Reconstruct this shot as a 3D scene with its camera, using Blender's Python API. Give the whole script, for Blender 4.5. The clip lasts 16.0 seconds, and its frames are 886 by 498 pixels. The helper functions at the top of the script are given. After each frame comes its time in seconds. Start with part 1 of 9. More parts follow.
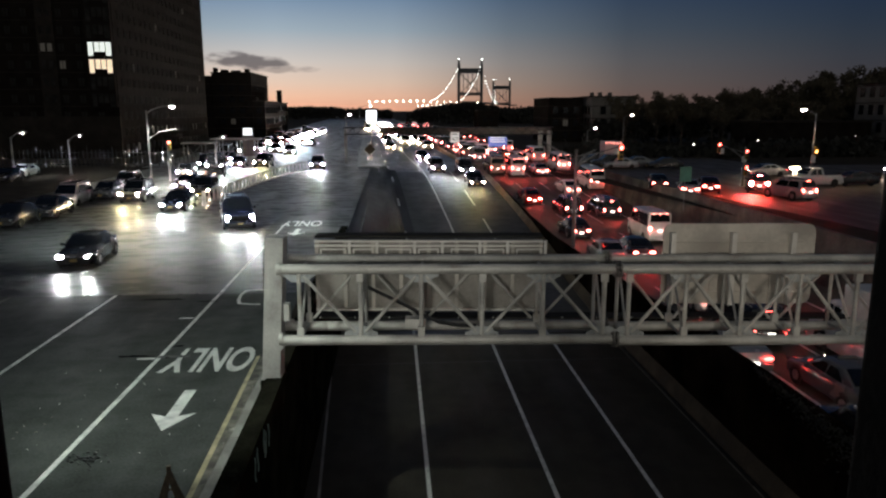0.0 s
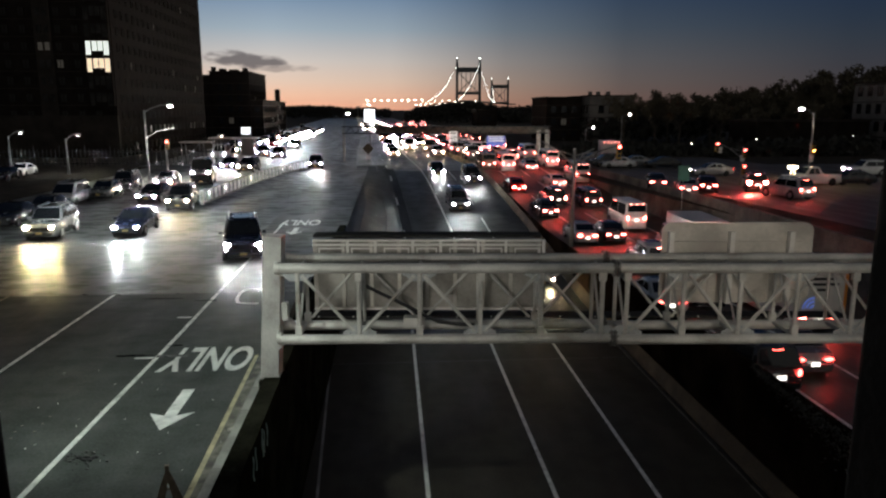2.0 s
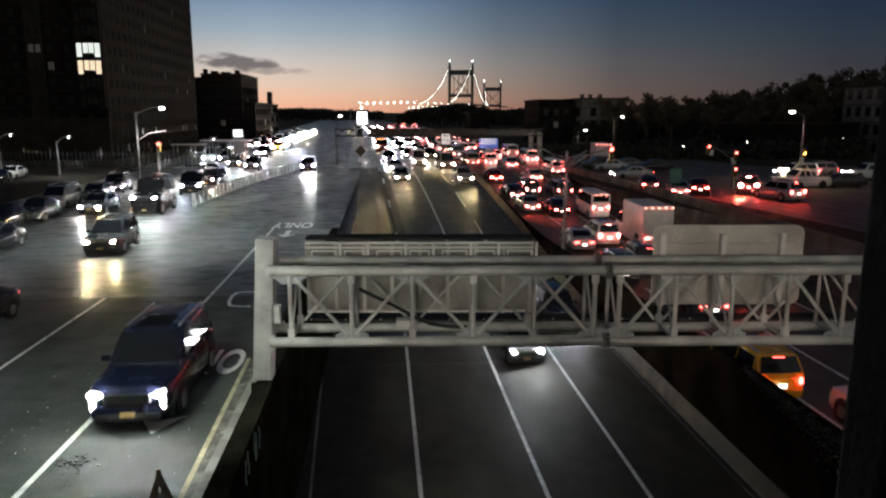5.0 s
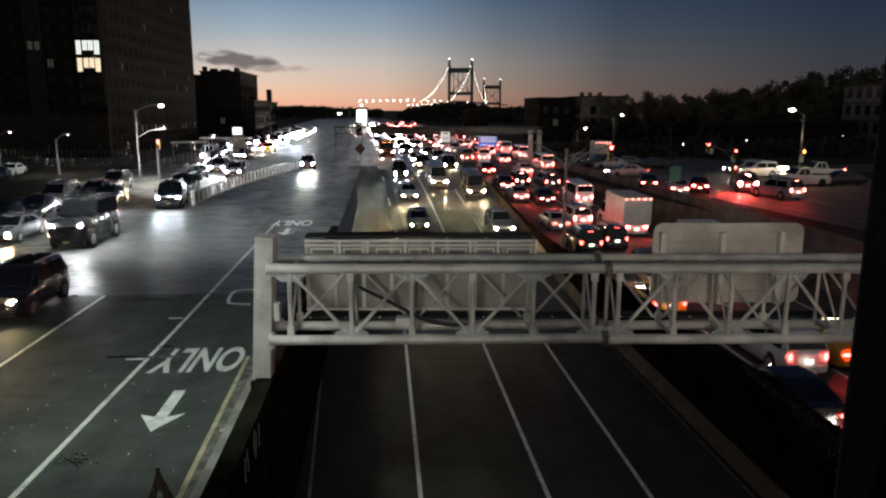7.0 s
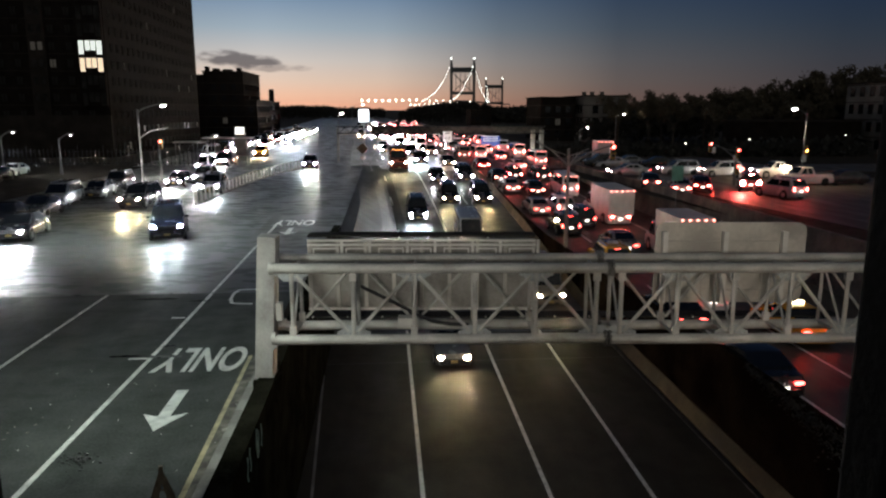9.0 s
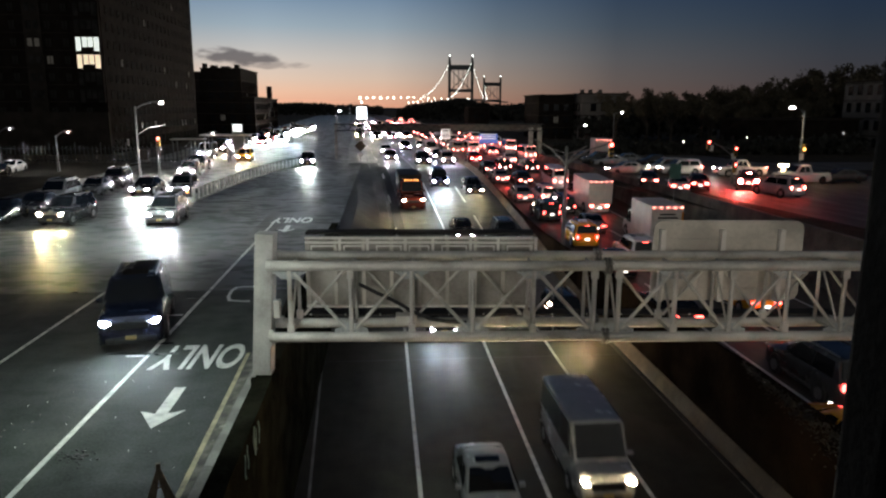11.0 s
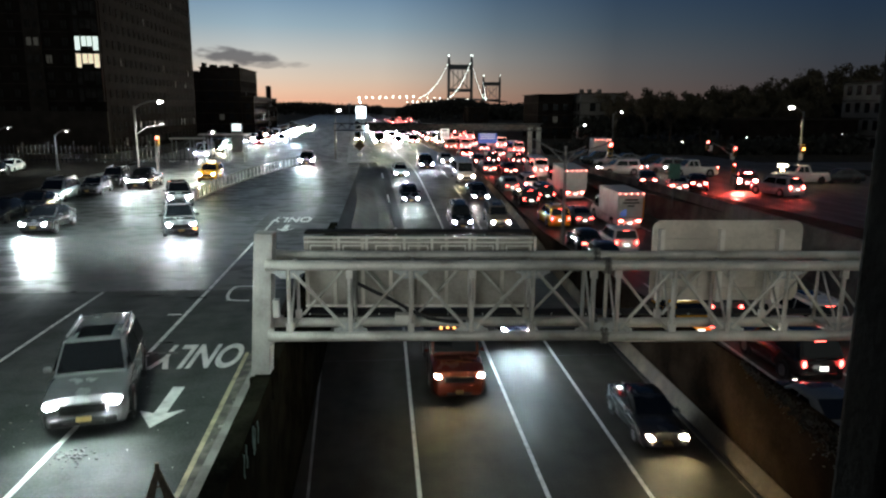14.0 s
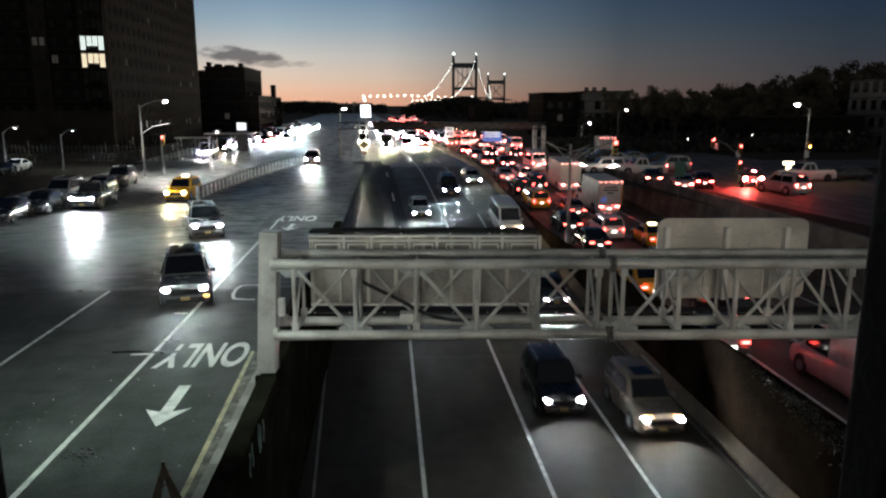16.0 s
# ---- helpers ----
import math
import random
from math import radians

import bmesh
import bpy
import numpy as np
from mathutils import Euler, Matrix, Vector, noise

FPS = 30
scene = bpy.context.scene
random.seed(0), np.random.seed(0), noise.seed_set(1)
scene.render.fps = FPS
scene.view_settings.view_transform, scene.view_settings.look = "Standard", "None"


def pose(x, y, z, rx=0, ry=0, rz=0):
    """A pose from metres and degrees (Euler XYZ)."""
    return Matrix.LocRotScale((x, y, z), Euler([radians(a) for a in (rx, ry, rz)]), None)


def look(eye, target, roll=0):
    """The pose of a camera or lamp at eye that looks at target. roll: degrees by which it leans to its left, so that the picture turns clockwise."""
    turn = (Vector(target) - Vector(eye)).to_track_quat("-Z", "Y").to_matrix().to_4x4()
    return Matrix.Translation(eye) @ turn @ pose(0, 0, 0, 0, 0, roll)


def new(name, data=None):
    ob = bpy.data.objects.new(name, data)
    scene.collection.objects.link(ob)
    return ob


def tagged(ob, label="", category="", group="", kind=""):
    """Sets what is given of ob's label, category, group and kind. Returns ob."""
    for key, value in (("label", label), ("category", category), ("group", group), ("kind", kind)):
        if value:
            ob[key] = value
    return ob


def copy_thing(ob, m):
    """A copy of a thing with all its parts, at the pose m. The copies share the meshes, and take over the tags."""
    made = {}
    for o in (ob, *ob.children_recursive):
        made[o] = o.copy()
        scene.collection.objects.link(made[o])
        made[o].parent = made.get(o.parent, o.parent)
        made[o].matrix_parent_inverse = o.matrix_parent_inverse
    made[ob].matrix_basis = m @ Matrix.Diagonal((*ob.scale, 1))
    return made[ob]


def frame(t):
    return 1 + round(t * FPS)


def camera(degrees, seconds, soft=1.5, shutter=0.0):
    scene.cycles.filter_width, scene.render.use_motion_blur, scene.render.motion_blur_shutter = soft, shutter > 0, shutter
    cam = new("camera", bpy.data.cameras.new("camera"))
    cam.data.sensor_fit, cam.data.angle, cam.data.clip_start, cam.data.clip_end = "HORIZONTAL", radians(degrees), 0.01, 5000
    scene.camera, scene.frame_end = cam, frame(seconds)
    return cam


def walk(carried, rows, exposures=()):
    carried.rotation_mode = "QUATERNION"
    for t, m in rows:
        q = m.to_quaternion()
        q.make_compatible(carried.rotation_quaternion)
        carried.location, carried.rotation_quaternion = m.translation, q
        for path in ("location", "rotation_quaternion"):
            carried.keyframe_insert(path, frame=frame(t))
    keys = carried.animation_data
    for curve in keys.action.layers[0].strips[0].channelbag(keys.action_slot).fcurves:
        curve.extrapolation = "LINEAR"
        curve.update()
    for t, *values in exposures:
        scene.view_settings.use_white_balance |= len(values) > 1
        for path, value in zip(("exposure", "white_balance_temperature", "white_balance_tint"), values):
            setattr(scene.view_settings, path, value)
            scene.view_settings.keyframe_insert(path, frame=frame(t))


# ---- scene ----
# ---------- camera ----------
EYE = (0.0, 0.0, 12.4)
cam = camera(64.0, 16.0, soft=2.3, shutter=0.4)
walk(cam, [
    (0, pose(*EYE, 78.900, 0, -4.000) @ pose(0, 0, 0, 0, 0, 0.000)),
    (0.5, pose(*EYE, 78.823, 0, -4.001) @ pose(0, 0, 0, 0, 0, 0.023)),
    (1, pose(*EYE, 78.887, 0, -4.032) @ pose(0, 0, 0, 0, 0, 0.000)),
    (1.5, pose(*EYE, 78.893, 0, -4.045) @ pose(0, 0, 0, 0, 0, 0.002)),
    (2, pose(*EYE, 78.829, 0, -4.140) @ pose(0, 0, 0, 0, 0, 0.004)),
    (2.5, pose(*EYE, 78.842, 0, -4.116) @ pose(0, 0, 0, 0, 0, 0.006)),
    (3, pose(*EYE, 78.925, 0, -4.241) @ pose(0, 0, 0, 0, 0, -0.032)),
    (3.5, pose(*EYE, 79.033, 0, -4.388) @ pose(0, 0, 0, 0, 0, 0.007)),
    (4, pose(*EYE, 79.059, 0, -4.632) @ pose(0, 0, 0, 0, 0, 0.067)),
    (6.5, pose(*EYE, 78.938, 0, -4.777) @ pose(0, 0, 0, 0, 0, 0.061)),
    (7, pose(*EYE, 78.863, 0, -4.779) @ pose(0, 0, 0, 0, 0, 0.110)),
    (7.5, pose(*EYE, 78.679, 0, -4.787) @ pose(0, 0, 0, 0, 0, 0.170)),
    (8, pose(*EYE, 78.652, 0, -4.658) @ pose(0, 0, 0, 0, 0, 0.114)),
    (8.5, pose(*EYE, 78.830, 0, -4.694) @ pose(0, 0, 0, 0, 0, 0.038)),
    (9, pose(*EYE, 78.830, 0, -4.596) @ pose(0, 0, 0, 0, 0, 0.041)),
    (11.5, pose(*EYE, 78.575, 0, -4.795) @ pose(0, 0, 0, 0, 0, 0.184)),
    (12, pose(*EYE, 78.532, 0, -4.738) @ pose(0, 0, 0, 0, 0, 0.132)),
    (12.5, pose(*EYE, 78.567, 0, -4.738) @ pose(0, 0, 0, 0, 0, 0.134)),
    (13, pose(*EYE, 78.637, 0, -4.801) @ pose(0, 0, 0, 0, 0, 0.152)),
    (13.5, pose(*EYE, 78.675, 0, -4.824) @ pose(0, 0, 0, 0, 0, 0.231)),
    (14, pose(*EYE, 78.611, 0, -4.846) @ pose(0, 0, 0, 0, 0, 0.232)),
    (14.5, pose(*EYE, 78.519, 0, -4.725) @ pose(0, 0, 0, 0, 0, 0.152)),
    (15, pose(*EYE, 78.607, 0, -4.604) @ pose(0, 0, 0, 0, 0, 0.081)),
    (15.5, pose(*EYE, 78.628, 0, -4.590) @ pose(0, 0, 0, 0, 0, 0.089)),
    (16, pose(*EYE, 78.495, 0, -4.442) @ pose(0, 0, 0, 0, 0, 0.041)),
], exposures=[(0, 0.37, 6480, 10), (9, 0.37, 6480, 10), (11.3, 0.34, 6380, 7), (13, 0.38, 6080, 1), (14.2, 0.38, 6080, 1), (16, 0.35, 6230, 5)])

# ---------- world: dusk sky ----------
world = bpy.data.worlds.new("dusk_sky")
scene.world = world
world.use_nodes = True
wt = world.node_tree
wt.nodes.clear()


def wmath(op, a, b=None, c=None):
    n = wt.nodes.new("ShaderNodeMath")
    n.operation = op
    for i, v in enumerate((a, b, c)):
        if v is None:
            continue
        if isinstance(v, (int, float)):
            n.inputs[i].default_value = v
        else:
            wt.links.new(v, n.inputs[i])
    return n.outputs[0]


def ramp(tree, fac, stops, interp="LINEAR"):
    n = tree.nodes.new("ShaderNodeValToRGB")
    r = n.color_ramp
    r.interpolation = interp
    while len(r.elements) < len(stops):
        r.elements.new(0.5)
    for e, (p, c) in zip(r.elements, stops):
        e.position, e.color = p, (*c, 1) if len(c) == 3 else c
    tree.links.new(fac, n.inputs[0])
    return n.outputs[0]


geo = wt.nodes.new("ShaderNodeTexCoord")
sep = wt.nodes.new("ShaderNodeSeparateXYZ")
wt.links.new(geo.outputs["Generated"], sep.inputs[0])
sx, sy, sz = sep.outputs
elev = wmath("MULTIPLY", wmath("ARCSINE", sz), 57.2958)
elev01 = wmath("DIVIDE", elev, 30.0)
# warm side of the sky, towards the place where the sun has set
west = ramp(wt, elev01, [(0.0, (0.70, 0.34, 0.22)), (0.035, (0.70, 0.42, 0.29)), (0.07, (0.62, 0.46, 0.36)),
                         (0.12, (0.50, 0.45, 0.41)), (0.20, (0.27, 0.33, 0.38)), (0.30, (0.115, 0.19, 0.30)), (0.44, (0.055, 0.09, 0.155)), (1.0, (0.010, 0.014, 0.024))])
east = ramp(wt, elev01, [(0.0, (0.024, 0.022, 0.028)), (0.08, (0.019, 0.021, 0.029)), (0.16, (0.013, 0.020, 0.032)),
                         (0.30, (0.006, 0.015, 0.038)), (1.0, (0.006, 0.012, 0.028))])
flat_len = wmath("SQRT", wmath("ADD", wmath("MULTIPLY", sx, sx), wmath("MULTIPLY", sy, sy)))
SET_AZ = radians(-9)
toward = wmath("DIVIDE", wmath("ADD", wmath("MULTIPLY", sx, math.sin(SET_AZ)), wmath("MULTIPLY", sy, math.cos(SET_AZ))), flat_len)
away = wmath("MULTIPLY", wmath("ARCCOSINE", wmath("MINIMUM", toward, 0.99999)), 57.2958)
glow = ramp(wt, wmath("DIVIDE", away, 60.0), [(0.0, (1, 1, 1)), (0.15, (0.85, 0.85, 0.85)), (0.30, (0.36, 0.36, 0.36)), (0.45, (0.12, 0.12, 0.12)), (0.70, (0.03, 0.03, 0.03)), (1.0, (0.0, 0.0, 0.0))])
mixsky = wt.nodes.new("ShaderNodeMix")
mixsky.data_type = "RGBA"
wt.links.new(glow, mixsky.inputs["Factor"])
wt.links.new(east, mixsky.inputs["A"])
wt.links.new(west, mixsky.inputs["B"])
# one long thin cloud bank over the afterglow, broken up by noise
az = wmath("MULTIPLY", wmath("ARCTAN2", sx, sy), 57.2958)
warp = wt.nodes.new("ShaderNodeTexNoise")
warp.inputs["Scale"].default_value = 38.0
warp.inputs["Detail"].default_value = 6.0
stretch = wt.nodes.new("ShaderNodeMapping")
stretch.inputs["Scale"].default_value = (1.0, 1.0, 3.2)
wt.links.new(geo.outputs["Generated"], stretch.inputs[0])
wt.links.new(stretch.outputs[0], warp.inputs[0])
nz = wmath("SUBTRACT", warp.outputs[0], 0.5)


def bank(az0, el0, wa, we, tilt=0.0, rough=1.6):
    da = wmath("SUBTRACT", az, az0)
    de = wmath("SUBTRACT", wmath("SUBTRACT", elev, el0), wmath("MULTIPLY", da, tilt))
    d = wmath("ADD", wmath("POWER", wmath("ABSOLUTE", wmath("DIVIDE", da, wa)), 2.0), wmath("POWER", wmath("ABSOLUTE", wmath("DIVIDE", de, we)), 2.0))
    d = wmath("ADD", d, wmath("MULTIPLY", nz, rough * 2))
    n = wt.nodes.new("ShaderNodeMapRange")
    n.interpolation_type = "SMOOTHSTEP"
    for i, v in ((1, 1.35), (2, 0.2), (3, 0.0), (4, 1.0)):
        n.inputs[i].default_value = v
    wt.links.new(d, n.inputs[0])
    return n.outputs[0]


cl = wmath("MAXIMUM", bank(-11.0, 3.62, 3.0, 0.62, -0.06), wmath("MULTIPLY", bank(-8.2, 3.05, 2.3, 0.30), 0.55))
mixcl = wt.nodes.new("ShaderNodeMix")
mixcl.data_type = "RGBA"
wt.links.new(wmath("MULTIPLY", cl, 0.85), mixcl.inputs["Factor"])
wt.links.new(mixsky.outputs["Result"], mixcl.inputs["A"])
mixcl.inputs["B"].default_value = (0.085, 0.075, 0.08, 1)
# fill glow added on the unseen side of the sky, opposite the sunset
back = wt.nodes.new("ShaderNodeMapRange")
back.interpolation_type = "SMOOTHSTEP"
for i_, v_ in ((1, 0.15), (2, -0.85), (3, 0.0), (4, 1.0)):
    back.inputs[i_].default_value = v_
wt.links.new(sy, back.inputs[0])
back_fill = wt.nodes.new("ShaderNodeMix")
back_fill.data_type = "RGBA"
wt.links.new(back.outputs[0], back_fill.inputs["Factor"])
wt.links.new(mixcl.outputs["Result"], back_fill.inputs["A"])
back_fill.inputs["B"].default_value = (0.15, 0.148, 0.138, 1)
bg = wt.nodes.new("ShaderNodeBackground")
bg.inputs["Strength"].default_value = 1.0
wt.links.new(back_fill.outputs["Result"], bg.inputs["Color"])
wout = wt.nodes.new("ShaderNodeOutputWorld")
wt.links.new(bg.outputs[0], wout.inputs[0])


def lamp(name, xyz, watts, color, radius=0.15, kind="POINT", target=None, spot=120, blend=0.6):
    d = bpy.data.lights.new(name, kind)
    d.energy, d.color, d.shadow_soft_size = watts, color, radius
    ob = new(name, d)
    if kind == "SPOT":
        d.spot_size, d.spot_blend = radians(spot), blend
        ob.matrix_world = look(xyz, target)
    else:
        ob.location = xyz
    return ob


# unseen spots, added to brighten the near and middle service road
lamp("street_or_fill_light", (-7.4, 12.5, 13.6), 2150, (0.88, 1.0, 0.90), 0.25, "SPOT", (-6.0, 18.8, 4.8), 74, 0.9)
lamp("street_or_fill_light", (-16.0, 41.0, 14.5), 9000, (0.86, 0.98, 0.95), 0.25, "SPOT", (-14.0, 44.5, 4.8), 118, 0.9)
# added fill spots for the gantry's near side and the cutting floor
lamp("unseen_fill_light", (-2.5, 1.2, 10.4), 2300, (1.0, 0.97, 0.87), 1.1, "SPOT", (-0.2, 18.0, 8.4), 34, 0.8)
lamp("unseen_fill_light", (4.0, 1.0, 10.4), 420, (1.0, 0.88, 0.68), 0.8, "SPOT", (5.8, 17.0, 0.0), 62, 1.0)
lamp("unseen_fill_light", (6.5, 1.2, 10.4), 1700, (1.0, 0.90, 0.76), 1.1, "SPOT", (9.2, 18.0, 8.7), 31, 0.7)

# ---------- materials ----------
MATS = {}


def mat(name, base, rough=0.6, metal=0.0, vary=0.25, scale=4.0, bump=0.0, bscale=60.0, wear=None, glow_c=None, glow=0.0, coat=0.0, rvary=0.12, spec=0.5):
    """A procedural surface: base colour varied at two scales, roughness varied, fine relief."""
    if name in MATS:
        return MATS[name]
    m = bpy.data.materials.new(name)
    m.use_nodes = True
    t = m.node_tree
    b = t.nodes["Principled BSDF"]
    b.inputs["Metallic"].default_value = metal
    b.inputs["Coat Weight"].default_value = coat
    b.inputs["Specular IOR Level"].default_value = spec
    co = t.nodes.new("ShaderNodeTexCoord")
    n1 = t.nodes.new("ShaderNodeTexNoise")
    n1.inputs["Scale"].default_value, n1.inputs["Detail"].default_value = scale, 8
    n2 = t.nodes.new("ShaderNodeTexNoise")
    n2.inputs["Scale"].default_value, n2.inputs["Detail"].default_value = scale * 14, 4
    for n in (n1, n2):
        t.links.new(co.outputs["Object"], n.inputs["Vector"])
    mx = t.nodes.new("ShaderNodeMath")
    mx.operation = "MULTIPLY_ADD"
    mx.inputs[1].default_value = 0.8
    t.links.new(n1.outputs[0], mx.inputs[0])
    m2 = t.nodes.new("ShaderNodeMath")
    m2.operation = "MULTIPLY"
    m2.inputs[1].default_value = 0.2
    t.links.new(n2.outputs[0], m2.inputs[0])
    t.links.new(m2.outputs[0], mx.inputs[2])
    lo = tuple(c * (1 - vary) for c in base)
    hi = tuple(min(1, c * (1 + vary)) for c in base)
    if wear:
        stops = [(0.30, wear), (0.42, lo), (0.62, hi)]
    else:
        stops = [(0.32, lo), (0.66, hi)]
    t.links.new(ramp(t, mx.outputs[0], stops), b.inputs["Base Color"])
    rr = t.nodes.new("ShaderNodeMapRange")
    for i, v in ((1, 0.3), (2, 0.7), (3, max(0.02, rough - rvary)), (4, min(1, rough + rvary))):
        rr.inputs[i].default_value = v
    t.links.new(n1.outputs[0], rr.inputs[0])
    t.links.new(rr.outputs[0], b.inputs["Roughness"])
    if bump:
        nb = t.nodes.new("ShaderNodeTexNoise")
        nb.inputs["Scale"].default_value, nb.inputs["Detail"].default_value = bscale, 5
        t.links.new(co.outputs["Object"], nb.inputs["Vector"])
        bp = t.nodes.new("ShaderNodeBump")
        bp.inputs["Strength"].default_value, bp.inputs["Distance"].default_value = bump, 0.02
        t.links.new(nb.outputs[0], bp.inputs["Height"])
        t.links.new(bp.outputs[0], b.inputs["Normal"])
    if glow:
        b.inputs["Emission Color"].default_value = (*(glow_c or base), 1)
        b.inputs["Emission Strength"].default_value = glow
    MATS[name] = m
    return m


def road_mat(name, base, wet_lo, wet_hi, lo_r, hi_r, scale=0.12, patch=0.3, relief=0.25, spec=0.5, puddle=0.0):
    """Asphalt: grain, long patches along the lanes, tar strips and a film of water that comes and goes."""
    m = bpy.data.materials.new(name)
    m.use_nodes = True
    t = m.node_tree
    b = t.nodes["Principled BSDF"]
    b.inputs["Specular IOR Level"].default_value = spec
    co = t.nodes.new("ShaderNodeTexCoord")
    mp = t.nodes.new("ShaderNodeMapping")
    mp.inputs["Scale"].default_value = (1.0, 0.22, 1.0)
    t.links.new(co.outputs["Object"], mp.inputs[0])

    def noise_node(sc, det, src):
        n = t.nodes.new("ShaderNodeTexNoise")
        n.inputs["Scale"].default_value, n.inputs["Detail"].default_value = sc, det
        t.links.new(src, n.inputs["Vector"])
        return n.outputs[0]
    big = noise_node(scale * 4, 6, mp.outputs[0])
    grain = noise_node(15, 9, co.outputs["Object"])
    mottle = noise_node(1.1, 7, co.outputs["Object"])
    wet = noise_node(scale * 7, 7, mp.outputs[0])
    mm = t.nodes.new("ShaderNodeMath")
    mm.operation = "MULTIPLY_ADD"
    mm.inputs[1].default_value = 0.34
    t.links.new(grain, mm.inputs[0])
    sm_ = t.nodes.new("ShaderNodeMath")
    sm_.operation = "ADD"
    t.links.new(big, sm_.inputs[0])
    t.links.new(mottle, sm_.inputs[1])
    sc = t.nodes.new("ShaderNodeMath")
    sc.operation = "MULTIPLY"
    sc.inputs[1].default_value = 0.33
    t.links.new(sm_.outputs[0], sc.inputs[0])
    t.links.new(sc.outputs[0], mm.inputs[2])
    col = ramp(t, mm.outputs[0], [(0.36, tuple(c * (1 - patch) for c in base)), (0.50, base), (0.66, tuple(c * (1 + patch * 1.3) for c in base))])
    t.links.new(col, b.inputs["Base Color"])
    rr = t.nodes.new("ShaderNodeMapRange")
    for i, v in ((1, wet_lo), (2, wet_hi), (3, lo_r), (4, hi_r)):
        rr.inputs[i].default_value = v
    t.links.new(wet, rr.inputs[0])
    if puddle:
        # drying patches that run across the lanes, with ragged edges
        mq = t.nodes.new("ShaderNodeMapping")
        mq.inputs["Scale"].default_value = (0.62, 1.3, 1.0)
        t.links.new(co.outputs["Object"], mq.inputs[0])
        dry = t.nodes.new("ShaderNodeMapRange")
        for i, v in ((1, 0.50), (2, 0.58), (3, 0.0), (4, puddle)):
            dry.inputs[i].default_value = v
        t.links.new(noise_node(1.15, 8, mq.outputs[0]), dry.inputs[0])
        ad = t.nodes.new("ShaderNodeMath")
        t.links.new(rr.outputs[0], ad.inputs[0])
        t.links.new(dry.outputs[0], ad.inputs[1])
        t.links.new(ad.outputs[0], b.inputs["Roughness"])
    else:
        t.links.new(rr.outputs[0], b.inputs["Roughness"])
    bp = t.nodes.new("ShaderNodeBump")
    bp.inputs["Strength"].default_value, bp.inputs["Distance"].default_value = relief, 0.01
    t.links.new(grain, bp.inputs["Height"])
    if puddle:
        # shallow ruts and seams across the lanes that break the shine up
        rp = t.nodes.new("ShaderNodeBump")
        rp.inputs["Strength"].default_value, rp.inputs["Distance"].default_value = 0.2, 0.03
        t.links.new(noise_node(2.4, 6, mq.outputs[0]), rp.inputs["Height"])
        t.links.new(rp.outputs[0], bp.inputs["Normal"])
    t.links.new(bp.outputs[0], b.inputs["Normal"])
    return m


asphalt_wet = road_mat("wet_asphalt", (0.044, 0.046, 0.046), 0.34, 0.68, 0.30, 0.46, 0.07, 0.4, 0.3, 0.8, puddle=0.3)
asphalt_damp = road_mat("damp_asphalt", (0.056, 0.062, 0.057), 0.35, 0.62, 0.58, 0.78, patch=0.5, relief=0.5, spec=0.22, puddle=0.1)
asphalt_hw = road_mat("highway_asphalt", (0.072, 0.067, 0.060), 0.34, 0.68, 0.38, 0.54, 0.08, 0.3, 0.2, 0.6, puddle=0.12)
asphalt_gore = road_mat("gore_asphalt", (0.050, 0.048, 0.045), 0.34, 0.68, 0.5, 0.66, 0.08, 0.25, 0.2, 0.3)
hw_concrete = road_mat("wet_highway_concrete", (0.10, 0.094, 0.086), 0.34, 0.68, 0.28, 0.42, 0.08, 0.25, 0.25, 1.0, puddle=0.15)
asphalt_ramp = road_mat("ramp_asphalt", (0.058, 0.055, 0.050), 0.34, 0.68, 0.34, 0.48, 0.08, 0.3, 0.2, 0.5, puddle=0.2)
asphalt_cut = road_mat("cutting_asphalt", (0.054, 0.048, 0.038), 0.36, 0.64, 0.50, 0.72, spec=0.08)
asphalt_out = road_mat("outbound_asphalt", (0.088, 0.074, 0.060), 0.36, 0.62, 0.44, 0.62, spec=0.3)
soil = mat("soil", (0.045, 0.038, 0.03), 0.95, vary=0.5, scale=0.8, bump=0.7, bscale=9, spec=0.05)
concrete = mat("concrete", (0.30, 0.29, 0.27), 0.85, vary=0.28, scale=0.9, bump=0.3, bscale=30, wear=(0.16, 0.15, 0.14))
# stained concrete, darkened below its own tone to stand in for an unlit cutting
barrier_concrete = mat("darkened_barrier_concrete", (0.135, 0.10, 0.065), 0.9, vary=0.35, scale=0.7, bump=0.3, bscale=24, wear=(0.10, 0.08, 0.06))
concrete_dark = mat("stained_concrete", (0.13, 0.115, 0.10), 0.9, vary=0.45, scale=0.6, bump=0.35, bscale=20, wear=(0.05, 0.045, 0.04))
# mossy concrete, its base blackened further to stand in for an unlit face
mossy_unlit = mat("mossy_unlit_concrete", (0.016, 0.0155, 0.011), 0.95, vary=0.5, scale=0.8, bump=0.4, bscale=16, wear=(0.028, 0.030, 0.022), spec=0.0)
# base blackened to stand in for headlamps that would miss this wall
unlit_wall = mat("unlit_wall_concrete", (0.017, 0.0115, 0.008), 0.95, vary=0.5, scale=0.5, bump=0.35, bscale=18, wear=(0.010, 0.008, 0.006), spec=0.0)
galv = mat("galvanised_steel", (0.45, 0.445, 0.415), 0.55, 0.3, vary=0.22, scale=1.1, bump=0.06, bscale=80, wear=(0.27, 0.23, 0.19))
post_steel = mat("painted_post_steel", (0.40, 0.39, 0.37), 0.6, 0.25, vary=0.2, scale=1.4, wear=(0.22, 0.20, 0.18))
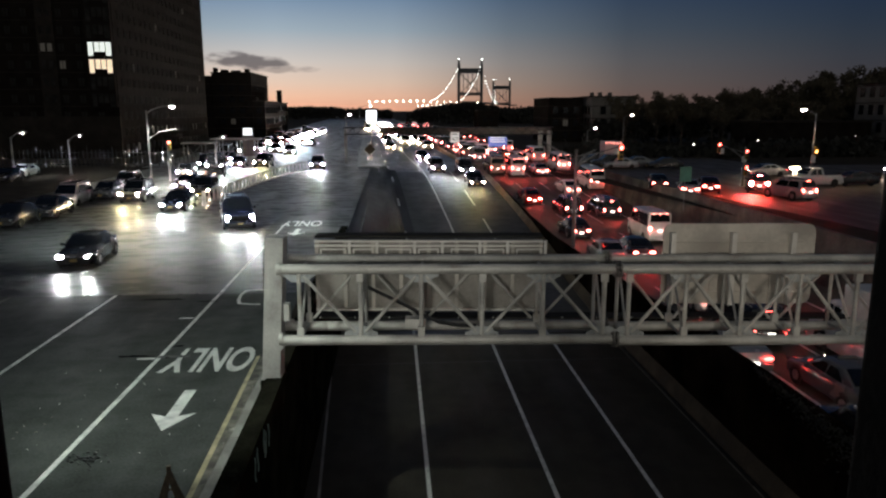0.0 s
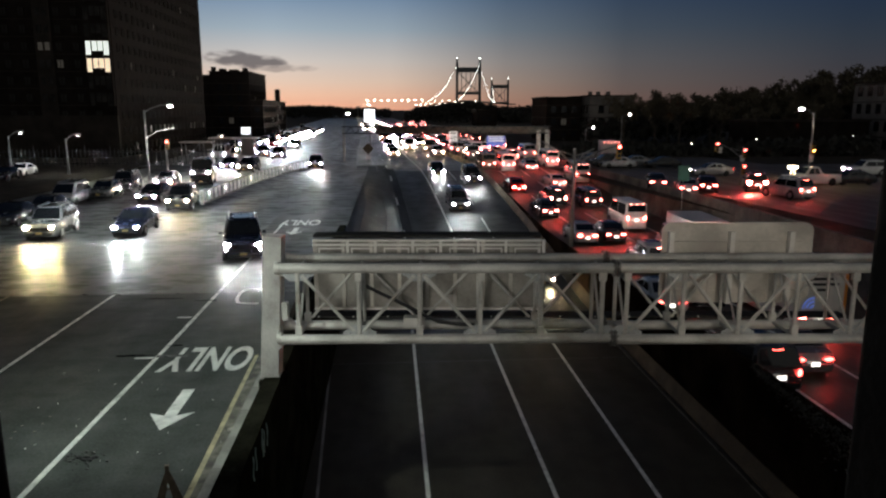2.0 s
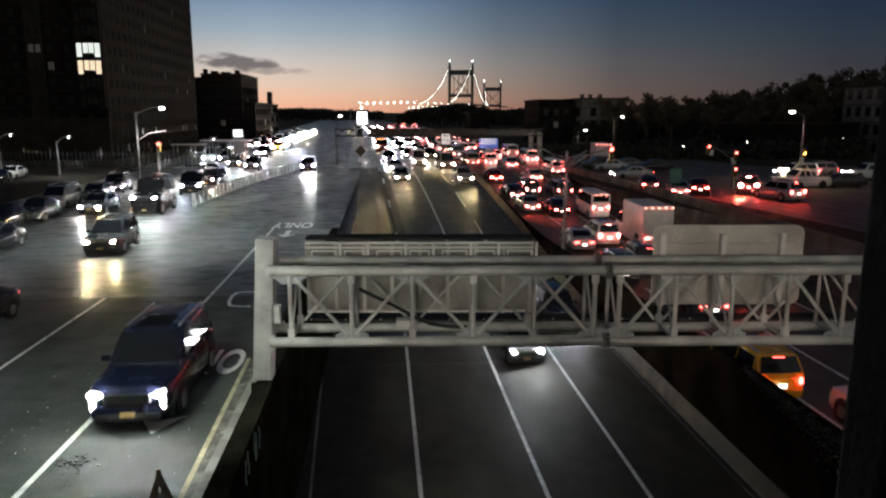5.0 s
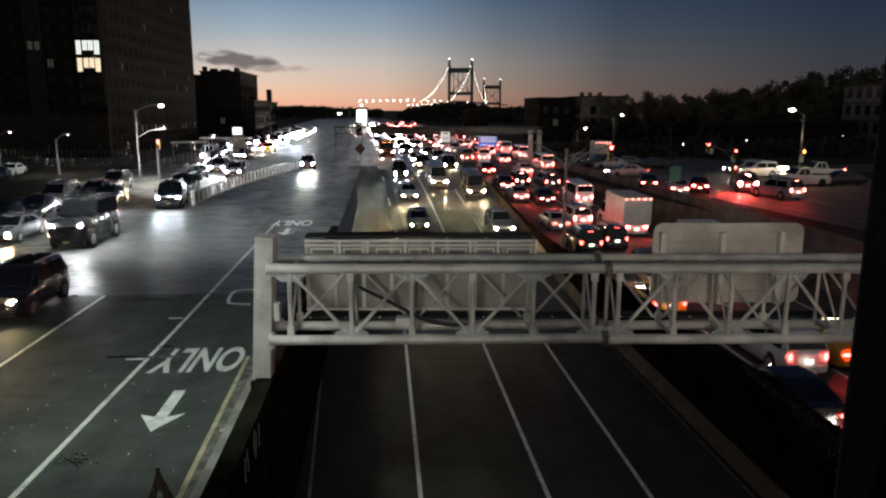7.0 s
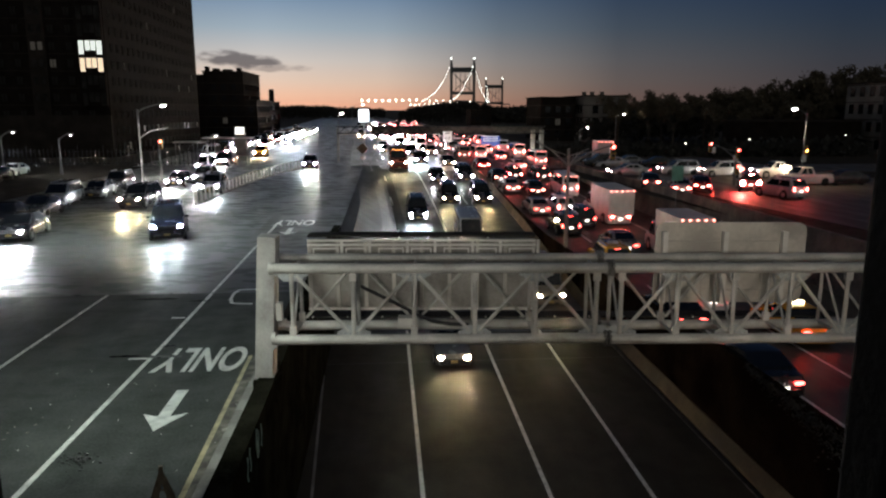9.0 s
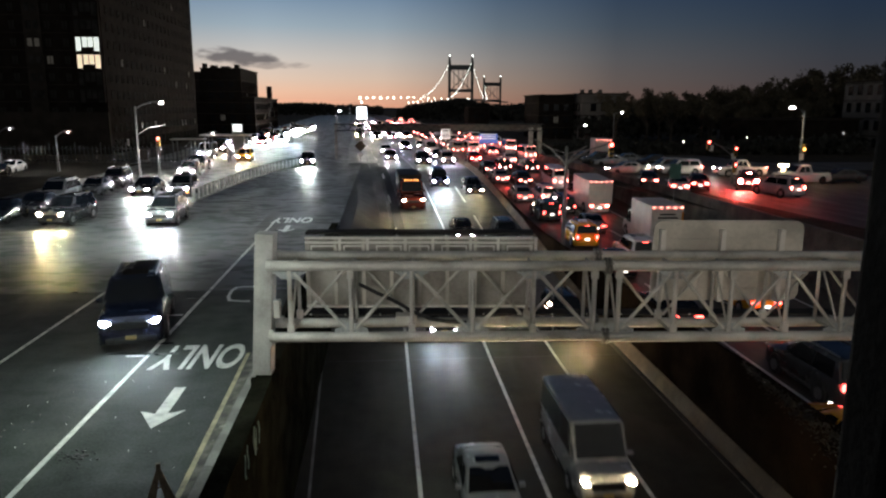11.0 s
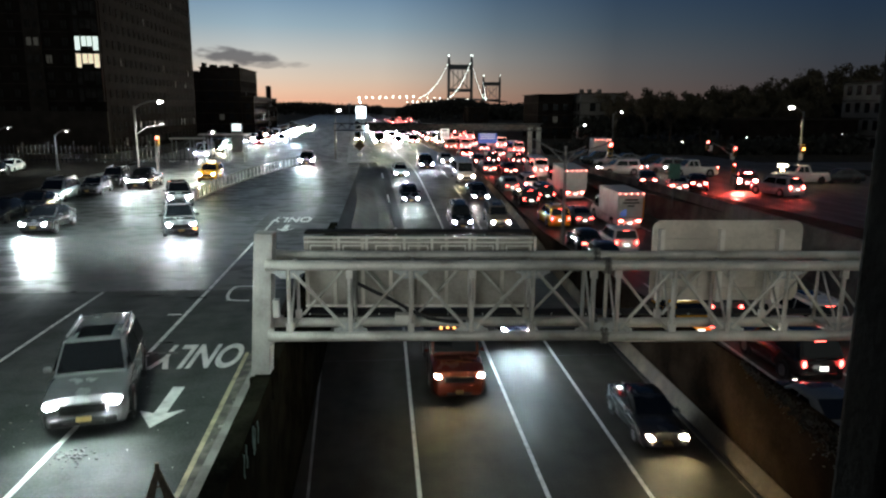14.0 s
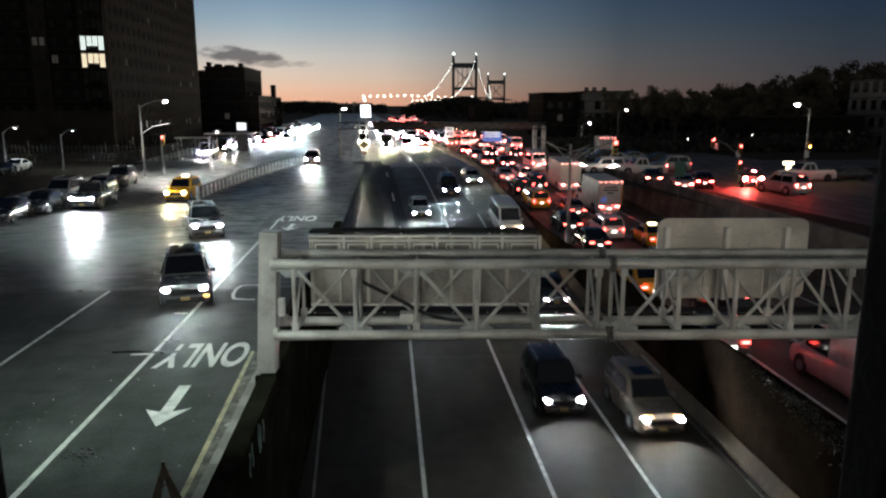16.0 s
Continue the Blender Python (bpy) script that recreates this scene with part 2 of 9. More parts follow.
alum = mat("aluminium_sheet", (0.50, 0.47, 0.42), 0.5, 0.3, vary=0.2, scale=0.7, wear=(0.36, 0.33, 0.30))
bright_alum = mat("bright_aluminium", (0.66, 0.64, 0.60), 0.45, 0.2, vary=0.12, scale=1.5)
back_sheet = mat("weathered_sheet_back", (0.27, 0.255, 0.23), 0.8, vary=0.3, scale=0.8, wear=(0.12, 0.10, 0.09))
paint_white = mat("road_paint_white", (0.78, 0.78, 0.75), 0.6, vary=0.15, scale=3.0, wear=(0.30, 0.30, 0.28))
paint_yellow = mat("road_paint_yellow", (0.46, 0.40, 0.24), 0.6, vary=0.22, scale=3.0, wear=(0.16, 0.13, 0.08))
edge_paint = mat("worn_edge_paint", (0.22, 0.20, 0.17), 0.7, vary=0.3, scale=3.0, wear=(0.07, 0.06, 0.05))
gutter_dirt = mat("gutter_dirt", (0.15, 0.14, 0.12), 0.8, vary=0.5, scale=2.5, bump=0.4, bscale=25, wear=(0.04, 0.038, 0.033))
tar = mat("tar_strip", (0.012, 0.012, 0.012), 0.35, vary=0.3, scale=3)
dark_metal = mat("dark_metal", (0.03, 0.03, 0.032), 0.5, 0.6, vary=0.3, scale=6)
pole_metal = mat("pole_metal", (0.20, 0.20, 0.20), 0.5, 0.5, vary=0.2, scale=5)
black_frame = mat("weathered_black_paint", (0.003, 0.0027, 0.0025), 0.95, vary=0.4, scale=12, bump=0.2, spec=0.05)
rust = mat("rusty_steel", (0.11, 0.09, 0.062), 0.85, 0.2, vary=0.5, scale=9, bump=0.4, bscale=40)
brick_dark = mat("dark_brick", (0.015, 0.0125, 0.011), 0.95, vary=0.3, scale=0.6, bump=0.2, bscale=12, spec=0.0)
brick_grey = mat("grey_render", (0.15, 0.14, 0.13), 0.95, vary=0.25, scale=0.4, spec=0.08)
band_stone = mat("band_course", (0.036, 0.030, 0.026), 0.9, vary=0.2, scale=1.0, spec=0.0)
brown_masonry = mat("brown_masonry", (0.030, 0.026, 0.023), 0.95, vary=0.3, scale=0.5, bump=0.2, bscale=12, spec=0.0)
curtain_dark = mat("curtained_window", (0.026, 0.025, 0.024), 0.8, vary=0.5, scale=0.9, spec=0.0)
window_paint = mat("dark_window_paint", (0.016, 0.014, 0.012), 0.9, vary=0.3, scale=3, spec=0.0)
glass_dark = mat("window_glass", (0.012, 0.014, 0.017), 0.08, vary=0.1, scale=1, rvary=0.03)
lit_warm = mat("lit_window_warm", (0.5, 0.42, 0.3), 0.5, glow_c=(1.0, 0.80, 0.55), glow=0.75, vary=0.4, scale=1.4)
lit_cool = mat("lit_window_cool", (0.5, 0.5, 0.48), 0.5, glow_c=(0.93, 1.0, 0.92), glow=0.7, vary=0.5, scale=1.2)
lit_dim = mat("lit_window_dim", (0.035, 0.03, 0.026), 0.5, glow_c=(1.0, 0.90, 0.74), glow=0.02, vary=0.5, scale=1.2)
bark = mat("bark", (0.05, 0.04, 0.032), 0.95, vary=0.35, scale=6, bump=0.6, bscale=20)
leaf = mat("autumn_leaf", (0.075, 0.06, 0.035), 0.8, vary=0.5, scale=2.5)
foliage_far = mat("far_foliage", (0.022, 0.022, 0.018), 0.95, vary=0.4, scale=0.15)
ivy = mat("ivy_leaf", (0.035, 0.034, 0.028), 0.7, vary=0.5, scale=4)
LAMP_W = mat("lamp_glow", (0.9, 0.9, 0.85), 0.4, glow_c=(1.0, 0.93, 0.82), glow=60.0)
LAMP_FAR = mat("far_lamp_glow", (0.9, 0.9, 0.85), 0.4, glow_c=(1.0, 0.88, 0.72), glow=9.0)
NECKLACE = mat("bridge_lamp_glow", (0.9, 0.95, 0.9), 0.4, glow_c=(0.92, 1.0, 0.92), glow=6.0)
SIG_RED = mat("signal_red_glow", (0.5, 0.02, 0.02), 0.4, glow_c=(1.0, 0.06, 0.05), glow=22.0)
SIG_AMBER = mat("signal_amber_glow", (0.6, 0.25, 0.05), 0.4, glow_c=(1.0, 0.35, 0.08), glow=14.0)
SIGN_LIT = mat("lit_sign_glow", (0.8, 0.85, 0.9), 0.4, glow_c=(0.9, 0.97, 1.0), glow=3.0)
sign_green = mat("sign_green", (0.06, 0.15, 0.12), 0.5, vary=0.2, scale=3)
# sign faces given a faint glow in place of light falling on them
sign_blue_glow = mat("sign_blue_glow", (0.03, 0.06, 0.25), 0.5, glow_c=(0.2, 0.3, 0.9), glow=0.25, vary=0.2, scale=3)
sign_white_glow = mat("sign_white_glow", (0.7, 0.7, 0.7), 0.5, glow_c=(1, 0.95, 0.9), glow=0.35, vary=0.15, scale=3)
sign_white_plain = mat("white_painted_steel", (0.68, 0.68, 0.66), 0.5, vary=0.2, scale=4, wear=(0.4, 0.39, 0.37))
sign_ink = mat("sign_ink", (0.02, 0.02, 0.02), 0.6, vary=0.2, scale=3)


# ---------- mesh helpers ----------
def finish(bm, name, material, parent=None, smooth=False):
    me = bpy.data.meshes.new(name)
    if not smooth:
        bmesh.ops.recalc_face_normals(bm, faces=bm.faces)
    bm.to_mesh(me)
    bm.free()
    for mm in (material if isinstance(material, (list, tuple)) else [material]):
        me.materials.append(mm)
    if smooth:
        me.shade_smooth()
    ob = new(name, me)
    if parent:
        ob.parent = parent
    return ob


def part(name, bm, material, parent, label="", smooth=False):
    """One mesh of its own under a thing or a part."""
    ob = finish(bm, name, material, parent, smooth)
    return tagged(ob, label) if label else ob


def share(name, mesh, parent, m=None):
    """An object of its own on a mesh that exists already."""
    ob = new(name, mesh)
    ob.parent = parent
    if m is not None:
        ob.matrix_local = m
    return ob


def empty(name, m, label, category, group="", kind=""):
    ob = new(name)
    ob.empty_display_size = 0.2
    ob.matrix_world = m
    return tagged(ob, label, category, group, kind)


def box(bm, x0, x1, y0, y1, z0, z1, bev=0.0, m=None):
    r = bmesh.ops.create_cube(bm, size=1.0, matrix=Matrix.Translation(((x0 + x1) / 2, (y0 + y1) / 2, (z0 + z1) / 2)) @ Matrix.Diagonal((x1 - x0, y1 - y0, z1 - z0, 1)))
    vs = r["verts"]
    if bev:
        es = list({e for v in vs for e in v.link_edges})
        o = bmesh.ops.bevel(bm, geom=es, offset=bev, segments=2, affect="EDGES", profile=0.6)
        vs = list({v for f in o["faces"] for v in f.verts} | {v for v in vs if v.is_valid})
    if m is not None:
        bmesh.ops.transform(bm, matrix=m, verts=vs)
    return bm


def tube(bm, a, b, r, r2=None, seg=12):
    a, b = Vector(a), Vector(b)
    q = (b - a).to_track_quat("Z", "Y").to_matrix().to_4x4()
    bmesh.ops.create_cone(bm, cap_ends=True, segments=seg, radius1=r, radius2=r if r2 is None else r2, depth=(b - a).length,
                          matrix=Matrix.Translation((a + b) / 2) @ q)
    return bm


def B():
    return bmesh.new()


def boxed(*a, **k):
    return box(B(), *a, **k)


def tubed(*a, **k):
    return tube(B(), *a, **k)


def loft(bm, rings, caps=True):
    vs = [[bm.verts.new(p) for p in r] for r in rings]
    n = len(rings[0])
    for a, b in zip(vs, vs[1:]):
        for i in range(n):
            bm.faces.new((a[i], a[(i + 1) % n], b[(i + 1) % n], b[i]))
    if caps:
        bm.faces.new(list(reversed(vs[0])))
        bm.faces.new(vs[-1])
    return bm


def strip(bm, pts, x0, x1, zf, lift, shift=None):
    """A ribbon along +y between the offsets x0 and x1, lying on the height zf(y)."""
    prev = None
    for y in pts:
        s = shift(y) if shift else 0.0
        a, b = bm.verts.new((x0 + s, y, zf(y) + lift)), bm.verts.new((x1 + s, y, zf(y) + lift))
        if prev:
            bm.faces.new((prev[0], prev[1], b, a))
        prev = (a, b)
    return bm


# ---------- plan ----------
GROUND = 4.8


def smooth01(a):
    a = min(1.0, max(0.0, a))
    return a * a * (3 - 2 * a)


def shift(y):
    """The highway bends to the left in the distance."""
    return float(np.interp(y, (-60, 60, 85, 120, 240, 480, 800, 1500), (0, 0, -1.2, -3, -7, -18, -32, -60)))


def z_in(y):
    """Inbound carriageway: climbs out of its cutting towards the distance."""
    return GROUND * smooth01((y - 35) / 60)


def z_out(y):
    return 2.4 + 2.4 * smooth01((y - 55) / 50)


def z_flat(y):
    return GROUND


STATIONS = [-350, -120, -40, 0, 10, 20] + [30 + 4 * i for i in range(23)] + [130, 145, 160, 180, 200, 225, 250, 280, 320, 360, 420, 480, 560, 640, 800, 1000]

# ---------- ground and carriageways ----------
bm = B()
prof = lambda y: [(-3000, GROUND - 0.05), (-3.45 + shift(y), GROUND - 0.05), (-3.4 + shift(y), z_in(y) - 0.06), (12.5 + shift(y), z_in(y) - 0.06),
                  (12.55 + shift(y), z_out(y) - 0.06), (25.3 + shift(y), z_out(y) - 0.06), (25.35 + shift(y), GROUND - 0.05), (3000, GROUND - 0.05)]
rows_v = []
for y in [-1500] + STATIONS + [1500, 4500]:
    rows_v.append([bm.verts.new((x, y, z)) for x, z in prof(min(y, 1000))])
for a, b in zip(rows_v, rows_v[1:]):
    for i in range(len(a) - 1):
        bm.faces.new((a[i], a[i + 1], b[i + 1], b[i]))
tagged(finish(bm, "ground", soil), "dark bare earth around the sunken highway", "ground", kind="structure")

bm = strip(B(), [y for y in STATIONS if y <= 38], -3.3, 12.14, z_in, 0.0, shift)
tagged(finish(bm, "highway_cutting", asphalt_cut), "dark dry asphalt of the sunken inbound carriageway", "road", kind="structure")
bm = strip(B(), [y for y in STATIONS if 38 <= y <= 90], -3.3, 12.1, z_in, 0.0, shift)
tagged(finish(bm, "highway_inbound", asphalt_hw), "dark damp asphalt of the sunken inbound carriageway", "road", kind="structure")
bm = strip(B(), [y for y in STATIONS if y >= 90], -3.3, 12.1, z_in, 0.0, shift)
tagged(finish(bm, "highway_inbound_far", hw_concrete), "wet shining concrete of the distant inbound carriageway", "road", kind="structure")
bm = strip(B(), STATIONS, 12.75, 25.2, z_out, 0.0, shift)
tagged(finish(bm, "highway_outbound", asphalt_out), "asphalt of the crowded outbound carriageway", "road", kind="structure")
bm = B()
near, far = [-350, 0, 29.6], [29.6, 36, 45, 60, 80, 98]
strip(bm, near, -27, -3.95, z_flat, 0.0)
tagged(finish(bm, "service_road", asphalt_damp), "grey damp asphalt of the service road", "road", kind="structure")
strip(bm := B(), far, -32, -8.2, z_flat, 0.004)
tagged(finish(bm, "service_road_far", asphalt_wet), "wet shining asphalt of the service road and ramp", "road", kind="structure")
strip(bm := B(), far, -8.2, -3.0, z_flat, 0.004)
tagged(finish(bm, "ramp", asphalt_ramp), "dark wet asphalt of the ramp lane", "road", kind="structure")
strip(bm := B(), [98, 130, 200, 320, 520, 800], -32, -3.2, z_flat, 0.004, lambda y: shift(y) * 0.9)
tagged(finish(bm, "service_road_end", asphalt_wet), "wet asphalt of the distant service road", "road", kind="structure")
strip(bm := B(), [-350, 0, 30, 45, 60, 75, 92, 130], 30.5, 58, z_flat, 0.0, lambda y: -(y - 45) * 0.11 if y > 0 else 4.95)
tagged(finish(bm, "service_road_east", asphalt_out), "worn asphalt of the service road beyond the highway", "road", kind="structure")
bm = B()
box(bm, 22, 110, 84, 96, GROUND - 0.03, GROUND + 0.012)
tagged(finish(bm, "cross_street", asphalt_out), "asphalt of the side street crossing", "road", kind="structure")


# the ramp's gore: a banked sheet that joins the service road to the climbing highway
bm = B()
prev = None
for y in [44 + 3 * i for i in range(19)]:
    ring = [bm.verts.new((x + shift(y), y, GROUND + 0.002 + (z_in(y) - GROUND) * t + 0.003 * (t > 0))) for x, t in ((-4.2, 0.0), (-2.2, 0.10), (-0.4, 0.5), (0.6, 0.9), (1.0, 1.0))]
    if prev:
        for i in range(4):
            bm.faces.new((prev[i], prev[i + 1], ring[i + 1], ring[i]))
    prev = ring
tagged(finish(bm, "ramp_gore", asphalt_gore), "wet asphalt apron where the ramp leaves the highway", "road", kind="structure")


def marking(name, x0, x1, y0, y1, zf, material, label, shift_f=None, lift=0.006, seg=4.0):
    n = max(1, int((y1 - y0) / seg))
    bm = strip(B(), [y0 + (y1 - y0) * i / n for i in range(n + 1)], x0, x1, zf, lift, shift_f)
    return tagged(finish(bm, name, material), label, "road marking", kind="structure")


for x in (1.05, 5.21, 8.55):
    marking("lane_line", x - 0.075, x + 0.075, -60, 42, z_in, paint_white, "solid worn white lane line")
    for k in range(9):
        y0 = 46 + k * 12
        marking("lane_line", x - 0.08, x + 0.08, y0, y0 + (12 if 5 < x < 6 else 7 if x > 4 else 3.2), z_in, paint_white, "worn white lane dash", shift, lift=0.05)
marking("edge_line", -2.60, -2.5, -20, 40, z_in, concrete, "faint worn edge line by the wall", lambda y: -0.048 * (y - 21))
marking("edge_line", 11.86, 11.93, -40, 38, z_in, edge_paint, "thin worn edge line along the median barrier")
marking("gutter", 11.95, 12.09, -40, 38, z_in, tar, "dark dirty gutter along the median barrier")
for x in (14.57, 17.5):
    dx = lambda y: shift(y) + 1.05 * smooth01((y - 28) / 28)
    marking("lane_line", x - 0.07, x + 0.07, 10, 31, z_out, paint_white, "white lane line on the outbound side", dx)
    for k in range(14):
        y0 = 34 + k * 9
        marking("lane_line", x - 0.07, x + 0.07, y0, y0 + 4.6, z_out, paint_white, "white lane dash on the outbound side", dx, lift=0.04)
marking("edge_line", 21.6, 21.74, 10, 200, z_out, paint_white, "white edge line on the outbound side", shift, lift=0.04)
marking("lane_line", -7.42, -7.28, -40, 48.5, z_flat, paint_white, "solid white line beside the turn-only lane", lambda y: -0.012 * max(0, 23 - y), lift=0.010, seg=2.0)
marking("lane_line", -11.66, -11.53, -40, 29.6, z_flat, paint_white, "solid white lane line", lift=0.006)
for k in range(3):
    marking("lane_line", -11.7 + 0.02 * k, -11.57 + 0.02 * k, 33 + 9 * k, 36 + 9 * k, z_flat, edge_paint, "faint white lane dash on wet road", lift=0.010)
    marking("lane_line", -15.9, -15.77, 27 + 8 * k, 30 + 8 * k, z_flat, edge_paint, "faint white lane dash", lift=0.010)
marking("edge_line", -4.37, -4.25, -40, 21.6, z_flat, paint_yellow, "worn yellow edge line by the kerb", lambda y: 0.018 * max(0, 21.6 - y) if y > 8 else 0.245, seg=2.0)
kerb = empty("kerb", Matrix(), "pale worn concrete kerb between road and parapet", "kerb", kind="structure")
kerb_me = None
for k in range(26):
    if kerb_me is None:
        o = part("kerb_stone", boxed(-0.19, 0.19, -0.74, 0.74, -0.05, 0.07, 0.015), concrete, kerb)
        kerb_me = o.data
        o.matrix_local = pose(-3.73, 21.0, GROUND)
    else:
        share("kerb_stone", kerb_me, kerb, pose(-3.73 + 0.008 * math.sin(k * 2.3), 21.0 - 1.5 * k, GROUND + 0.004 * math.sin(k * 1.7)))
marking("gutter", -4.20, -3.93, -40, 21.7, z_flat, gutter_dirt, "dirty gutter strip along the kerb", lift=0.004)
marking("tar_line", -0.35, -0.2, 50, 110, z_in, tar, "dark tar joint along the lane", shift, lift=0.05)
marking("tar_line", -1.6, -1.5, 44, 95, z_in, tar, "dark tar joint along the lane", shift, lift=0.05)
for yy in (33.6, 60.5, 88):
    marking("tar_joint", -3.2, 12.0, yy, yy + 0.05, z_in, tar, "dark transverse expansion joint", shift, lift=0.004)
marking("stop_mark", -8.0, -7.5, 25.9, 26.05, z_flat, paint_white, "short white cross mark")
marking("paint_remnant", -8.02, -7.47, 21.50, 21.64, z_flat, paint_white, "short worn white bar beside the painted word")
marking("tar_patch", -7.42, -6.45, 21.58, 21.80, z_flat, tar, "dark tarred crack across the painted word", lift=0.016)
marking("tar_joint", -27, -4.0, 29.5, 29.66, z_flat, tar, "dark seam across the road", lift=0.012)


def flat_poly(name, pts, z, material, label, category="road marking"):
    bm = B()
    lo = [bm.verts.new((x, y, z)) for x, y in pts]
    hi = [bm.verts.new((x, y, z + 0.004)) for x, y in pts]
    bm.faces.new(hi)
    for i in range(len(pts)):
        bm.faces.new((lo[i], lo[(i + 1) % len(pts)], hi[(i + 1) % len(pts)], hi[i]))
    return tagged(finish(bm, name, material), label, category, kind="structure")


def road_arrow(cx, tip, length, width):
    """Arrow painted for traffic that comes towards -y."""
    pts = [(cx, tip), (cx + width / 2, tip + length * 0.40), (cx + width * 0.14, tip + length * 0.33), (cx + width * 0.14, tip + length),
           (cx - width * 0.14, tip + length), (cx - width * 0.14, tip + length * 0.33), (cx - width / 2, tip + length * 0.40)]
    flat_poly("painted_arrow", pts, GROUND + 0.007, paint_white, "white straight-ahead arrow painted on asphalt")


def road_word(cx, cy, width, height):
    cu = bpy.data.curves.new("word", "FONT")
    cu.body, cu.align_x, cu.align_y, cu.size = "ONLY", "CENTER", "CENTER", 1.0
    cu.extrude, cu.offset = 0.002, 0.025
    tmp = new("word", cu)
    bpy.context.view_layer.update()
    me = bpy.data.meshes.new_from_object(tmp.evaluated_get(bpy.context.evaluated_depsgraph_get()))
    bpy.data.objects.remove(tmp)
    ob = new("painted_word", me)
    me.materials.append(paint_white)
    w, h = ob.dimensions.x, ob.dimensions.y
    ob.scale = (width / max(w, 0.01), height / max(h, 0.01), 1)
    ob.location = (cx, cy, GROUND + 0.009)
    ob.rotation_euler = (0, 0, math.pi)
    return tagged(ob, "white word ONLY painted on asphalt", "road marking", kind="structure")


road_arrow(-5.66, 16.35, 2.55, 1.12)
road_word(-5.70, 21.5, 2.62, 2.2)
road_arrow(-6.2, 43.6, 2.5, 1.15)
road_word(-6.2, 48.4, 2.7, 2.3)


marking("shoulder_strip", 0.98, 1.80, 52, 92, z_in, asphalt_gore, "dark damp strip beside the lane", shift, lift=0.04)

# white outline of a small painted island beside the gantry post
loop = [(-5.35, 27.61), (-5.73, 27.64), (-6.25, 27.80), (-6.43, 28.45), (-6.49, 29.45), (-6.38, 30.02), (-6.09, 30.14), (-5.30, 30.10)]
cx_, cy_ = -5.5, 28.9
for (xa, ya), (xb, yb) in zip(loop, loop[1:]):
    k_ = 0.86
    flat_poly("island_line", [(xa, ya), (xb, yb), (cx_ + (xb - cx_) * k_, cy_ + (yb - cy_) * k_), (cx_ + (xa - cx_) * k_, cy_ + (ya - cy_) * k_)], GROUND + 0.012, paint_white, "worn white outline of a small island")
# a worn dark patch with a broken iron lid in the near lane
for k, (px_, py_) in enumerate(((-9.09, 16.53), (-9.09, 16.86), (-8.64, 16.51), (-8.65, 16.95), (-8.66, 17.36), (-9.01, 16.18))):
    flat_poly("road_stud_scar", [(px_ - 0.035, py_ - 0.02), (px_ + 0.03, py_ - 0.015), (px_ + 0.02, py_ + 0.02), (px_ - 0.02, py_ + 0.02)], GROUND + 0.006, edge_paint, "small pale scar on the asphalt")

# thin films of standing water, ragged along the lane
water = mat("standing_water", (0.025, 0.026, 0.026), 0.16, vary=0.2, scale=1.5, rvary=0.04)
rw = random.Random(15)
for cx_, cy_, lx, ly in ((-8.15, 21.8, 0.55, 0.10), (-7.1, 22.7, 0.3, 0.07), (-9.4, 28.7, 0.9, 0.09), (-7.5, 28.3, 0.5, 0.08)):
    pts = []
    for j in range(14):
        t_ = 2 * math.pi * j / 14
        k_ = rw.uniform(0.55, 1.15)
        pts.append((cx_ + lx * k_ * math.cos(t_), cy_ + ly * k_ * math.sin(t_)))
    flat_poly("puddle", pts, GROUND + 0.013, water, "thin dark film of standing water on the asphalt", "puddle")

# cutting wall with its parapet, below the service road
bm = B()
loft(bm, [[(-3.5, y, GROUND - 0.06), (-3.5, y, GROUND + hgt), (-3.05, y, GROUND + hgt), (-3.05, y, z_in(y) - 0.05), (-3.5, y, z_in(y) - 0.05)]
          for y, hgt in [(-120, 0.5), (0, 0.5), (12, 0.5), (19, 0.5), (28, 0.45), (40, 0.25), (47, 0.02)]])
tagged(finish(bm, "retaining_wall_west", mossy_unlit), "stained concrete retaining wall with low parapet", "wall", kind="structure")
# median: a pale barrier foot and a tall dark wall that sinks towards the distance
bm = B()
loft(bm, [[(12.13 + shift(y), y, z_in(y) - 0.05), (12.15 + shift(y), y, z_in(y) + 0.12), (12.24 + shift(y), y, z_in(y) + 0.32), (12.375 + shift(y), y, z_in(y) + 0.62),
           (12.42 + shift(y), y, z_in(y) + 0.62), (12.42 + shift(y), y, z_in(y) - 0.05)] for y in STATIONS[1:]])
tagged(finish(bm, "median_barrier", barrier_concrete), "brown stained concrete median barrier", "barrier", kind="structure")
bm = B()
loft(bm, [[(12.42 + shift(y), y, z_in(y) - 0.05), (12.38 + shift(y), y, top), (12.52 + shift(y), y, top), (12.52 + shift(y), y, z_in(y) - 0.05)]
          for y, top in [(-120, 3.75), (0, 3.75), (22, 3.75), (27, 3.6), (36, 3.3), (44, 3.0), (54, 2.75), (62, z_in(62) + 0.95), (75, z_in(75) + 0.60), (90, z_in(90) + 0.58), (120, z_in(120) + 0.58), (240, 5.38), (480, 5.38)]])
tagged(finish(bm, "median_wall", unlit_wall), "tall dark stained median wall between the carriageways", "wall", kind="structure")
bm = B()
loft(bm, [[(24.7 + shift(y), y, z_out(y) - 0.05), (25.0 + shift(y), y, GROUND + 0.75), (25.35 + shift(y), y, GROUND + 0.75), (25.35 + shift(y), y, z_out(y) - 0.05)] for y in STATIONS if y < 140])
tagged(finish(bm, "retaining_wall_east", concrete_dark), "brown concrete retaining wall of the outbound side", "wall", kind="structure")
bm = B()
